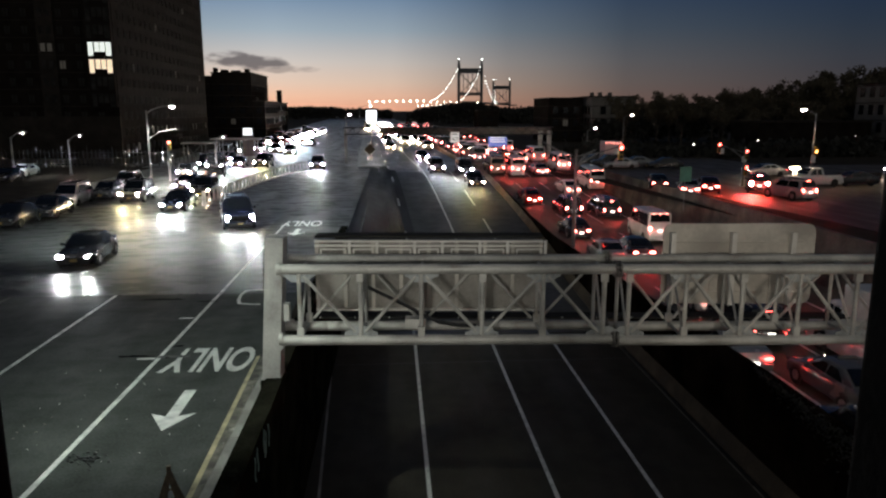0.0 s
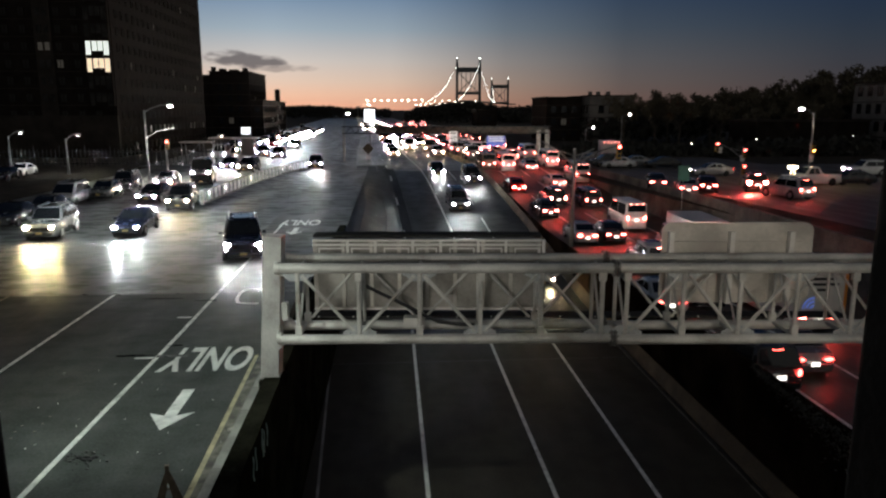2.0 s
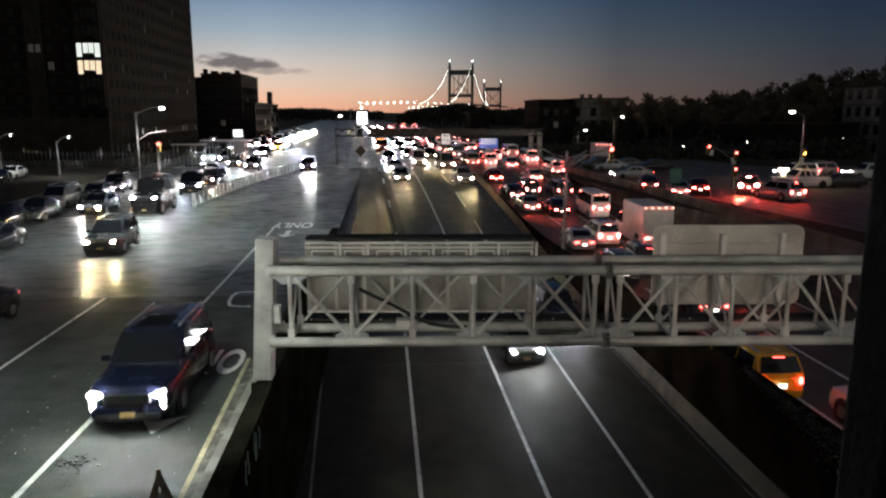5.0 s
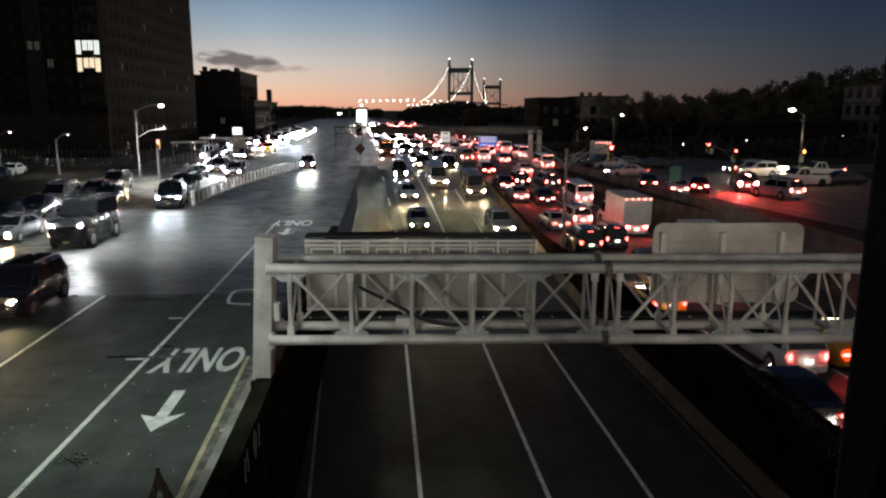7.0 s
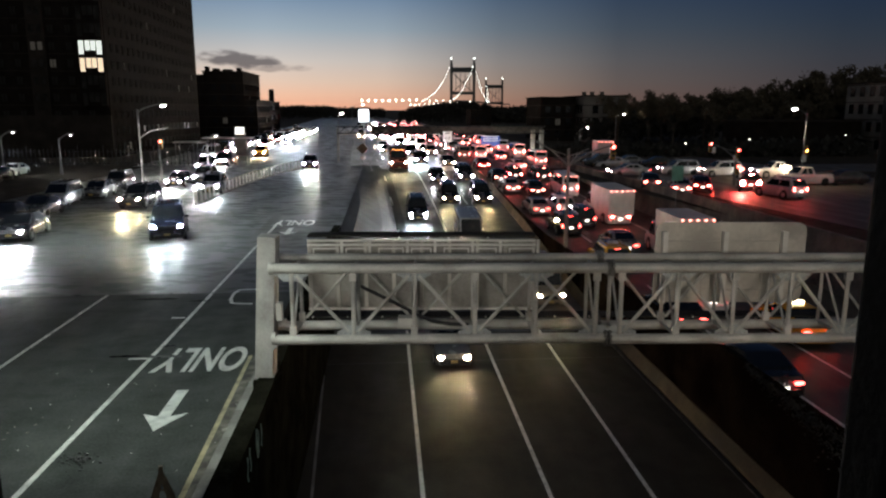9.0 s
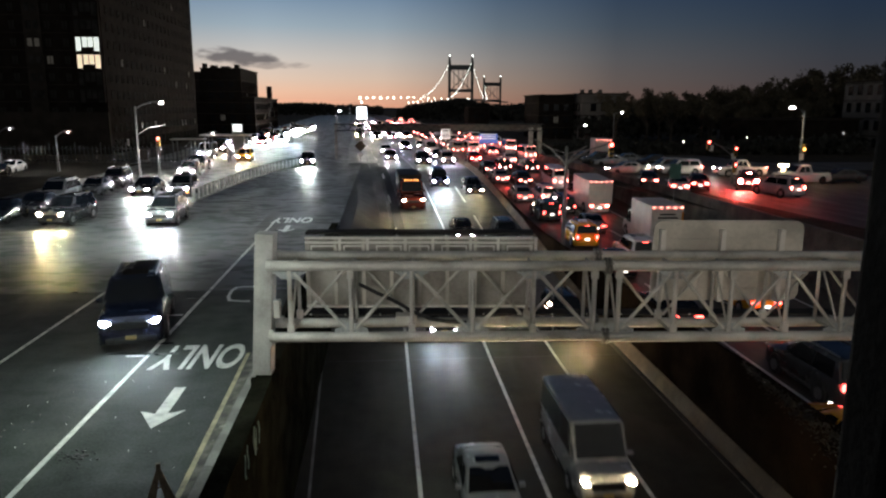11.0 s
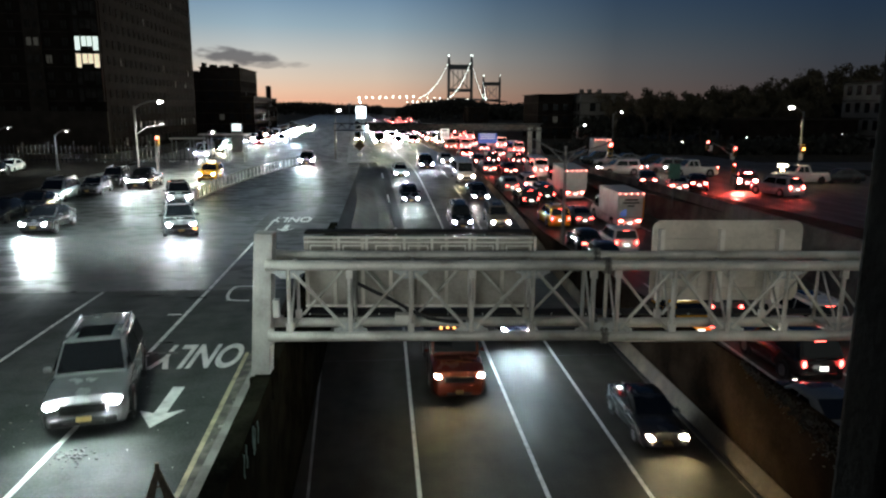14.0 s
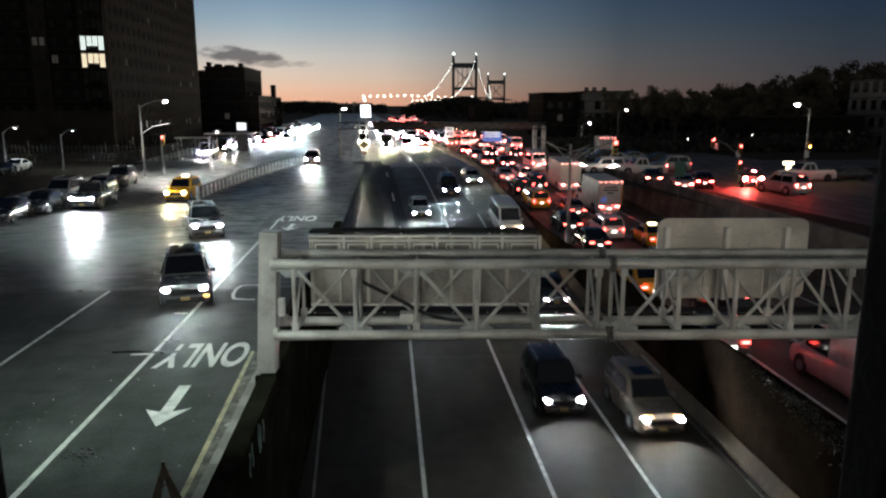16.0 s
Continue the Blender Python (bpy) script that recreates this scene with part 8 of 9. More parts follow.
    drive(fleet[19], [(0, -3.35, 224.38, 181.9), (2.7, -2.36, 194.68, 181.9), (5.4, -1.37, 164.97, 181.9), (8.1, -0.38, 135.28, 182.2), (10.8, 0.87, 105.58, 182.6), (13.5, 2.37, 75.88, 182.9), (14, 2.58, 71.38, 182.7), (14.5, 2.82, 66.38, 182.7), (15, 3.04, 61.88, 180.9), (16, 3.04, 52.88, 180.0)], z_in)
    drive(fleet[20], [(0, 3.62, 225.88, 181.9), (2.8, 4.65, 195.07, 181.9), (5.6, 5.67, 164.28, 181.9), (8.4, 6.70, 133.47, 182.2), (11.2, 8.04, 102.67, 182.7), (14, 9.58, 71.88, 182.8), (14.5, 9.83, 66.62, 182.7), (15, 10.11, 60.88, 180.8), (16, 10.15, 43.38, 180.1)], z_in)
    drive(fleet[21], [(0, -3.81, 238.12, 181.9), (2.9, -2.74, 206.22, 181.9), (5.8, -1.68, 174.32, 181.9), (8.7, -0.62, 142.43, 182.1), (11.6, 0.62, 110.53, 182.6), (14.5, 2.24, 78.62, 182.9), (15, 2.48, 73.62, 182.7), (15.5, 2.63, 70.38, 182.7), (16, 2.86, 65.62, 182.7)], z_in)
    drive(fleet[22], [(0, -0.39, 245.88, 182.1), (2.5, 0.60, 218.38, 182.0), (5, 1.52, 190.88, 181.9), (7.5, 2.43, 163.38, 181.9), (10, 3.35, 135.88, 182.1), (12.5, 4.48, 108.38, 182.6), (15, 5.88, 80.88, 182.9), (15.5, 6.06, 77.12, 182.7), (16, 6.23, 73.62, 182.7)], z_in)
    drive(fleet[23], [(0, 3.30, 235.60, 181.9), (2.9, 4.36, 203.70, 181.9), (5.8, 5.42, 171.80, 181.9), (8.7, 6.49, 139.90, 182.1), (11.6, 7.77, 108.00, 182.6), (14.5, 9.38, 76.10, 182.9), (15, 9.62, 71.10, 182.7), (15.5, 9.87, 65.85, 182.7), (16, 10.13, 60.35, 182.7)], z_in)
    drive(fleet[24], [(0, 2.62, 251.62, 182.2), (2.5, 3.68, 224.12, 182.1), (5, 4.60, 196.62, 181.9), (7.5, 5.51, 169.12, 181.9), (10, 6.43, 141.62, 182.0), (12.5, 7.45, 114.12, 182.5), (15, 8.87, 86.62, 182.9), (15.5, 9.05, 82.88, 182.8), (16, 9.24, 78.88, 182.7)], z_in)
    drive(fleet[25], [(0, -10.48, 47.88, 196.5), (0.5, -9.80, 45.56, 195.9), (1, -9.14, 43.19, 194.3), (1.5, -8.57, 40.75, 192.5), (2, -7.96, 37.88, 191.5), (2.5, -7.33, 34.69, 190.5), (3, -6.84, 31.81, 188.0), (3.5, -6.54, 29.06, 184.5), (4, -6.39, 26.04, 182.1), (4.8, -6.24, 20.88, 180.3), (8.8, -6.02, -55.12, 180.1), (16, -6.02, -191.92, 180.0)], z_flat)
    drive(fleet[26], [(0, -15.64, 36.88, 185.5), (0.5, -15.15, 31.88, 185.2), (1, -14.88, 28.62, 186.4), (1.5, -14.37, 24.88, 181.3), (5.5, -13.14, -51.12, 180.3), (16, -13.14, -250.62, 180.0)], z_flat)
    drive(fleet[27], [(0, -16.65, 56.12, 180.4), (0.5, -16.64, 53.62, 181.7), (1, -16.50, 50.94, 183.6), (1.5, -16.30, 48.19, 184.4), (2, -16.06, 45.31, 184.0), (2.5, -15.91, 42.62, 183.7), (3, -15.71, 39.88, 184.9), (3.5, -15.42, 36.81, 185.0), (4, -15.17, 33.62, 184.1), (4.5, -14.96, 30.38, 180.5), (8.5, -14.46, -45.62, 180.1), (16, -14.46, -188.12, 180.0)], z_flat)
    drive(fleet[28], [(0, -21.76, 61.88, 182.4), (0.5, -21.61, 58.19, 181.6), (1, -21.55, 54.31, 182.1), (1.5, -21.29, 49.69, 184.4), (2, -20.81, 44.62, 186.7), (2.5, -20.15, 39.94, 188.9), (3, -19.40, 35.62, 181.8), (7, -17.61, -40.38, 180.4), (16, -17.61, -211.38, 180.0)], z_flat)
    drive(fleet[29], [(0, -16.82, 64.62, 183.7), (0.5, -16.72, 63.06, 181.2), (1, -16.76, 61.56, 181.0), (1.5, -16.66, 59.38, 184.7), (2, -16.35, 56.56, 186.3), (2.5, -16.04, 53.81, 185.4), (3, -15.85, 51.25, 184.1), (3.5, -15.68, 48.75, 184.5), (4, -15.45, 46.12, 183.8), (6.5, -14.51, 31.38, 184.5), (7, -14.00, 27.88, 181.3), (11, -12.75, -48.12, 180.4), (16, -12.75, -143.12, 180.0)], z_flat)
    drive(fleet[30], [(0, -19.87, 70.35, 180.0), (2, -19.87, 61.12, 179.2), (2.5, -20.05, 58.56, 178.0), (3, -20.06, 55.75, 179.7), (3.5, -20.08, 52.62, 176.3), (4, -20.48, 49.18, 171.7), (4.6, -21.24, 44.62, 178.4), (8.6, -22.75, -31.38, 179.6), (16, -22.75, -171.97, 180.0)], z_flat)
    drive(fleet[31], [(0, -20.80, 85.25, 189.8), (3.5, -18.4, 65.90, 186.2), (4, -18.1, 62.60, 184.1), (6.5, -17.25, 45.5, 180.5), (7, -17.2, 42.0, 180), (7.5, -17.2, 38.2, 180), (8, -17.2, 33.9, 180), (8.5, -17.2, 29.8, 180), (12.5, -17.2, -43.40, 180), (16, -17.2, -109.90, 180)], z_flat)
    drive(fleet[32], [(0, -24.20, 94.51, 191.7), (6.5, -17.22, 60.88, 191.3), (7, -16.91, 58.00, 189.4), (7.5, -16.17, 54.56, 193.5), (8, -15.25, 51.12, 195.3), (8.5, -14.29, 47.69, 195.6), (9, -13.22, 43.88, 193.4), (11.3, -7.97, 21.12, 192.6), (11.5, -7.64, 18.91, 187.9), (12, -7.03, 14.38, 181.5), (16, -5.59, -61.62, 181.1)], z_flat)
    drive(fleet[33], [(0, -17.50, 123.62, 182.5), (11.5, -13.98, 43.12, 183.3), (12, -12.54, 37.81, 195.4), (12.5, -11.10, 32.62, 195.5), (13, -9.76, 27.81, 194.9), (13.5, -8.57, 23.12, 193.5), (14, -7.47, 18.25, 192.3), (14.4, -6.62, 14.12, 183.1), (16, -5.59, -16.27, 181.9)], z_flat)
    drive(fleet[34], [(0, -20.80, 129.24, 183.3), (11.5, -16.77, 59.38, 183.6), (12, -16.17, 56.00, 191.4), (12.5, -15.49, 53.06, 195.1), (13, -14.53, 49.94, 198.2), (13.5, -13.43, 46.81, 199.1), (14, -12.43, 43.88, 198.1), (14.5, -11.41, 40.62, 197.0), (15, -10.33, 37.00, 195.7), (15.5, -9.28, 33.00, 194.2), (16, -8.20, 28.62, 193.8)], z_flat)
    drive(fleet[35], [(0, -24.20, 131.62, 184.2), (12.5, -19.62, 69.12, 185.6), (13.5, -17.27, 61.21, 196.5), (14, -15.90, 56.56, 197.3), (14.5, -14.59, 52.56, 199.7), (15, -13.39, 49.56, 201.3), (15.5, -12.20, 46.44, 199.6), (16, -11.01, 42.88, 198.4)], z_flat)
    drive(fleet[36], [(0, -17.50, 152.80, 176.4), (13, -22.40, 74.80, 176.7), (14, -22.31, 68.80, 180.0), (14.5, -22.39, 65.99, 177.5), (15, -22.56, 63.17, 178.4), (15.5, -22.57, 59.74, 181.6), (16, -22.36, 55.80, 183.0)], z_flat)
    drive(fleet[37], [(0, -20.80, 98.18, 180.2), (11.5, -20.68, 61.38, 179.8), (12, -20.93, 58.56, 173.2), (12.5, -21.38, 55.50, 176.7), (13, -21.30, 52.25, 184.2), (13.5, -20.89, 48.88, 184.9), (14, -20.72, 45.50, 182.1), (14.5, -20.66, 42.62, 180.2), (16, -20.60, 14.12, 180.1)], z_flat)
    drive(fleet[38], [(0, -24.20, 85.40, 185.9), (4, -21.80, 62.0, 183), (6.3, -21.95, 48.6, 181), (6.6, -21.9, 46.6, 181), (6.9, -21.85, 44.2, 181), (7.5, -21.7, 39.4, 181), (11.5, -20.6, -36.38, 180.5), (16, -20.6, -121.88, 180.0)], z_flat)
    drive(fleet[39], [(0, -17.50, 98.23, 175.7), (11.3, -21.29, 47.38, 175.6), (11.5, -21.46, 46.38, 189.5), (12, -20.49, 42.62, 188.7), (12.5, -20.40, 39.38, 180.2), (16, -20.20, -27.12, 180.2)], z_flat)
    drive(fleet[40], [(0, -20.80, 171.38, 182.0), (14.5, -17.30, 69.88, 182.1), (15, -16.90, 64.88, 184.3), (15.5, -16.62, 60.88, 182.7), (16, -16.63, 59.12, 179.6)], z_flat)
    drive(fleet[41], [(0, -24.20, 107.62, 182.1), (8.5, -22.06, 48.12, 182.1), (9, -21.83, 44.12, 186.3), (9.5, -21.17, 40.12, 181.6), (13.5, -19.60, -35.88, 180.7), (16, -19.60, -83.38, 180.0)], z_flat)
    drive(fleet[42], [(0, 20.03, 54.00, -0.3), (1, 20.05, 57.00, -0.2), (2, 20.05, 59.00, 1.0), (3.5, 19.97, 61.75, 2.1), (4, 19.89, 63.25, 2.7), (7, 19.55, 70.50, 2.7), (8, 19.43, 73.00, 2.7), (9, 19.29, 75.75, 2.7), (11.5, 19.13, 79.25, 2.7), (12.5, 19.04, 81.00, 2.8), (14, 18.77, 86.50, 2.9), (16, 18.61, 89.75, 2.9)], z_out)
    drive(fleet[43], [(0, 19.29, 37.75, -3.1), (2, 19.72, 45.55, -3.0), (3, 19.90, 49.30, -2.4), (4, 19.99, 51.80, -1.2), (6.5, 20.05, 56.80, -0.6), (7, 20.05, 58.13, 0.2), (8, 20.04, 60.30, 1.6), (9, 19.92, 62.80, 2.7), (11.5, 19.64, 68.55, 2.7), (12.5, 19.53, 70.80, 2.7), (13.5, 19.40, 73.55, 2.7), (14.5, 19.32, 75.30, 2.7), (16, 19.18, 78.05, 2.7)], z_out)
    drive(fleet[44], [(0, 19.00, 25.25, -0.7), (2, 19.09, 33.05, -0.8), (2.5, 19.13, 34.11, -2.1), (3, 19.16, 34.80, -2.7), (11.5, 20.01, 52.80, -2.6), (12, 20.03, 54.11, -0.7), (12.5, 20.05, 55.74, -0.3), (13, 20.05, 57.24, -0.1), (13.5, 20.05, 58.61, 0.2), (14, 20.04, 59.74, 1.1), (14.5, 20.01, 60.80, 2.3), (15, 19.94, 62.36, 2.7), (15.5, 19.85, 64.24, 2.7), (16, 19.76, 66.05, 2.7)], z_out)
    drive(fleet[45], [(0, 13.97, 72.12, 2.7), (1, 13.81, 75.38, 2.7), (2, 13.67, 78.38, 2.7), (3, 13.55, 80.88, 2.7), (4, 13.40, 83.88, 2.9), (7, 13.05, 90.78, 2.9), (10, 12.70, 97.67, 2.9), (13, 12.34, 104.58, 2.9), (16, 11.99, 111.47, 2.9)], z_out)
    drive(fleet[46], [(0, 14.55, 55.88, 0.3), (0.5, 14.54, 58.31, 0.8), (1, 14.47, 61.12, 1.7), (1.5, 14.38, 63.62, 2.4), (2, 14.29, 65.38, 2.7), (2.5, 14.20, 67.31, 2.7), (3, 14.08, 69.81, 2.7), (3.5, 13.97, 72.00, 2.7), (4, 13.91, 73.38, 2.7), (7, 13.58, 80.28, 2.8), (10, 13.24, 87.17, 2.9), (13, 12.88, 94.08, 2.9), (16, 12.53, 100.97, 2.9)], z_out)
    drive(fleet[47], [(0, 14.24, 45.92, -2.8), (0.5, 14.34, 47.88, -2.7), (1, 14.39, 49.12, -2.2), (1.5, 14.45, 50.81, -1.7), (2, 14.51, 53.25, -1.1), (2.5, 14.54, 55.88, -0.3), (3, 14.53, 58.50, 0.9), (3.5, 14.46, 61.50, 2.0), (4, 14.32, 64.88, 2.6), (6.5, 13.96, 72.38, 2.7), (7, 13.90, 73.62, 2.7), (10, 13.56, 80.53, 2.8), (13, 13.23, 87.42, 2.9), (16, 12.87, 94.33, 2.9)], z_out)
    drive(fleet[48], [(0, 16.55, 47.12, -2.6), (0.5, 16.60, 48.25, -2.4), (1, 16.67, 49.94, -2.0), (1.5, 16.74, 52.00, -1.7), (2, 16.78, 53.62, -1.1), (2.5, 16.79, 55.06, -0.4), (3, 16.80, 56.94, 0.3), (3.5, 16.77, 59.44, 1.3), (4, 16.67, 62.62, 2.5), (6.5, 16.28, 70.88, 2.7), (9.67, 15.93, 78.16, 2.8), (12.83, 15.58, 85.44, 2.9), (16, 15.20, 92.72, 2.9)], z_out)
    drive(fleet[49], [(0, 15.91, 34.92, -3.0), (3, 16.53, 46.62, -3.0), (3.5, 16.59, 48.00, -2.6), (4, 16.66, 49.62, -1.1), (6.5, 16.80, 59.12, -0.5), (7, 16.76, 60.88, 2.4), (9, 16.49, 66.38, 2.7), (12.5, 16.11, 74.42, 2.7), (16, 15.72, 82.47, 2.7)], z_out)
    drive(fleet[50], [(0, 13.50, 17.73, -0.0), (1, 13.50, 21.62, -0.0), (1.5, 13.50, 23.19, -0.0), (2, 13.50, 24.94, -0.0), (2.5, 13.50, 26.88, -2.1), (6.5, 14.36, 48.38, -2.3), (7, 14.41, 49.75, -2.1), (7.5, 14.48, 51.62, -1.7), (8, 14.52, 53.44, -1.1), (8.5, 14.54, 55.12, -0.5), (9, 14.55, 56.88, 1.1), (11.5, 14.38, 63.62, 2.2), (16, 13.88, 73.97, 2.7)], z_out)
    drive(fleet[51], [(0, 13.50, 26.88, -0.0), (0.5, 13.50, 28.38, -1.9), (6.5, 14.55, 57.88, -1.9), (7, 14.54, 59.29, 1.3), (8, 14.46, 61.88, 2.4), (9, 14.24, 66.38, 2.7), (12.5, 13.86, 74.42, 2.7), (16, 13.47, 82.47, 2.7)], z_out)
    drive(fleet[52], [(0, 15.76, 29.78, -1.8), (2.17, 15.96, 36.06, -2.4), (4.33, 16.29, 42.34, -3.0), (6.5, 16.62, 48.62, -2.4), (7.5, 16.76, 53.62, -1.4), (8, 16.79, 55.79, -0.2), (9, 16.78, 60.38, 1.6), (11.5, 16.49, 66.38, 2.7), (16, 16.00, 76.72, 2.7)], z_out)
    drive(fleet[53], [(0, 15.75, 22.62, -0.0), (1, 15.75, 24.29, -0.0), (1.5, 15.75, 25.38, -0.0), (2, 15.75, 26.56, -0.0), (2.5, 15.75, 27.56, -0.0), (3, 15.75, 28.38, -2.4), (8.5, 16.57, 47.62, -2.5), (9, 16.64, 49.12, -1.3), (11.5, 16.80, 57.62, -1.0), (12, 16.80, 58.29, 0.1), (13, 16.79, 60.12, 0.2), (14, 16.79, 60.17, 2.7), (15, 16.71, 61.88, 2.8), (16, 16.64, 63.38, 2.7)], z_out)
    drive(fleet[54], [(0, 13.50, 4.60, -0.0), (2.1, 13.50, 12.50, -0.0), (4.2, 13.50, 20.70, -0.0), (6.2, 13.58, 30.20, -1.4), (8, 13.85, 38.88, -2.4), (11.5, 14.51, 52.62, -2.5), (12, 14.53, 54.25, -0.7), (12.5, 14.55, 55.75, -0.3), (13, 14.55, 57.12, -0.0), (14, 14.55, 59.38, 1.4), (15, 14.41, 62.88, 2.5), (16, 14.20, 67.38, 2.7)], z_out)
    drive(fleet[55], [(0, 15.75, -0.47, -0.0), (2.17, 15.75, 7.98, -0.0), (4.33, 15.75, 16.43, -0.0), (6.5, 15.75, 24.88, -0.0), (7, 15.75, 26.38, -0.0), (7.5, 15.75, 27.88, -2.2), (12, 16.56, 47.38, -2.4), (12.5, 16.59, 47.94, -2.6), (13, 16.61, 48.38, -2.4), (14, 16.62, 48.67, -2.2), (15, 16.72, 51.38, -1.9), (16, 16.77, 53.12, -1.5)], z_out)
    drive(fleet[56], [(0, 13.50, -5.68, -0.0), (2.33, 13.50, 3.42, -0.0), (4.67, 13.50, 12.52, -0.0), (7, 13.50, 21.62, -0.0), (7.5, 13.50, 24.12, -0.0), (8, 13.50, 26.62, -2.0), (12.5, 14.31, 47.38, -2.3), (13, 14.36, 48.55, -2.5), (14, 14.39, 49.17, -1.9), (15, 14.52, 53.38, -1.2), (16, 14.55, 56.62, -0.5)], z_out)
    drive(fleet[57], [(0, 13.50, -10.88, -0.0), (2.5, 13.50, -1.12, -0.0), (5, 13.50, 8.62, -0.0), (7.5, 13.50, 18.38, -0.0), (10, 13.50, 28.12, -0.9), (12.5, 13.80, 37.88, -2.4), (15, 14.32, 47.62, -3.0), (15.5, 14.37, 48.62, -2.6), (16, 14.38, 48.88, 0.0)], z_out)
    drive(fleet[58], [(0, 18.20, -0.43, -0.0), (2.33, 18.20, 8.67, -0.0), (4.67, 18.20, 17.77, -0.0), (7, 18.20, 26.88, -0.0), (7.5, 18.20, 27.56, -0.0), (8, 18.20, 28.12, -2.2), (14, 18.79, 43.12, -2.4), (15.5, 19.06, 48.38, -2.8), (16, 19.12, 49.88, -2.4)], z_out)
    drive(fleet[59], [(0, 15.75, -19.98, -0.0), (2.88, 15.75, -8.76, -0.0), (5.75, 15.75, 2.45, -0.0), (8.62, 15.75, 13.66, -0.0), (11.5, 15.75, 24.88, -0.0), (12, 15.75, 26.38, -0.0), (12.5, 15.75, 27.88, -1.7), (16, 16.15, 39.77, -1.9)], z_out)
    drive(fleet[60], [(0, 13.50, -24.98, -0.0), (2.88, 13.50, -13.76, -0.0), (5.75, 13.50, -2.55, -0.0), (8.62, 13.50, 8.66, -0.0), (11.5, 13.50, 19.88, -0.0), (12, 13.50, 21.88, -0.0), (12.5, 13.50, 24.38, -0.0), (13, 13.50, 26.62, -1.1), (16, 13.75, 36.83, -1.4)], z_out)
    drive(fleet[61], [(0, 19.00, -22.62, -0.0), (2.5, 19.00, -12.88, -0.0), (5, 19.00, -3.12, -0.0), (7.5, 19.00, 6.62, -0.0), (10, 19.00, 16.38, -0.0), (12.5, 19.00, 26.12, -0.0), (13, 19.00, 27.12, -1.4), (16, 19.27, 37.33, -1.5)], z_out)
    drive(fleet[62], [(0, 15.75, -28.77, -0.0), (2.7, 15.75, -18.24, -0.0), (5.4, 15.75, -7.71, -0.0), (8.1, 15.75, 2.81, -0.0), (10.8, 15.75, 13.34, -0.0), (13.5, 15.75, 23.88, -0.0), (14, 15.75, 25.38, -0.0), (14.5, 15.75, 26.62, -0.0), (15, 15.75, 27.62, -0.4), (16, 15.78, 31.02, -0.6)], z_out)
    drive(fleet[63], [(0, 13.50, -34.42, -0.0), (2.9, 13.50, -23.11, -0.0), (5.8, 13.50, -11.80, -0.0), (8.7, 13.50, -0.50, -0.0), (11.6, 13.50, 10.81, -0.0), (14.5, 13.50, 22.12, -0.0), (15, 13.50, 24.62, -0.0), (15.5, 13.50, 27.12, -0.0), (16, 13.50, 28.12, -0.0)], z_out)
    drive(fleet[64], [(0, 16.45, -33.0, 0), (15, 16.45, 18.6, 0), (15.6, 16.45, 20.95, 0), (16, 16.45, 22.55, 0)], z_out)
    drive(fleet[65], [(0, 13.00, 91.86, 2.7), (16, 11.26, 128.66, 2.7)], z_out)
    drive(fleet[66], [(0, 12.33, 104.88, 2.3), (16, 10.83, 141.68, 2.3)], z_out)
    drive(fleet[67], [(0, 11.76, 115.82, 2.0), (16, 10.46, 152.62, 2.0)], z_out)
    drive(fleet[68], [(0, 11.38, 125.14, 1.9), (16, 10.15, 161.94, 1.9)], z_out)
    drive(fleet[69], [(0, 10.94, 138.21, 1.9), (16, 9.72, 175.01, 1.9)], z_out)
    drive(fleet[70], [(0, 10.61, 148.33, 1.9), (16, 9.38, 185.13, 1.9)], z_out)
    drive(fleet[71], [(0, 10.14, 162.25, 1.9), (16, 8.92, 199.05, 1.9)], z_out)
    drive(fleet[72], [(0, 9.79, 172.85, 1.9), (16, 8.56, 209.65, 1.9)], z_out)
    drive(fleet[73], [(0, 9.46, 182.74, 1.9), (16, 8.23, 219.54, 1.9)], z_out)
    drive(fleet[74], [(0, 9.07, 194.32, 1.9), (16, 7.85, 231.12, 1.9)], z_out)
    drive(fleet[75], [(0, 8.73, 204.63, 1.9), (16, 7.48, 241.43, 1.9)], z_out)
    drive(fleet[76], [(0, 8.31, 217.24, 2.2), (16, 6.91, 254.04, 2.2)], z_out)
    drive(fleet[77], [(0, 7.82, 231.93, 2.5), (16, 6.23, 268.73, 2.5)], z_out)
    drive(fleet[78], [(0, 7.30, 245.37, 2.6), (16, 5.62, 282.17, 2.6)], z_out)
    drive(fleet[79], [(0, 6.80, 256.45, 2.6), (16, 5.11, 293.25, 2.6)], z_out)
    drive(fleet[80], [(0, 6.12, 271.28, 2.6), (16, 4.43, 308.08, 2.6)], z_out)
    drive(fleet[81], [(0, 5.62, 282.15, 2.6), (16, 3.93, 318.95, 2.6)], z_out)
    drive(fleet[82], [(0, 4.89, 298.11, 2.6), (16, 3.20, 334.91, 2.6)], z_out)
    drive(fleet[83], [(0, 4.30, 310.81, 2.6), (16, 2.62, 347.61, 2.6)], z_out)
    drive(fleet[84], [(0, 3.61, 326.02, 2.6), (16, 1.92, 362.82, 2.6)], z_out)
    drive(fleet[85], [(0, 16.50, 66.27, 2.8), (16, 14.67, 103.07, 2.8)], z_out)
    drive(fleet[86], [(0, 15.35, 89.94, 2.8), (16, 13.58, 126.74, 2.8)], z_out)
    drive(fleet[87], [(0, 14.69, 102.75, 2.4), (16, 13.15, 139.55, 2.4)], z_out)
    drive(fleet[88], [(0, 14.06, 114.90, 2.1), (16, 12.74, 151.70, 2.1)], z_out)
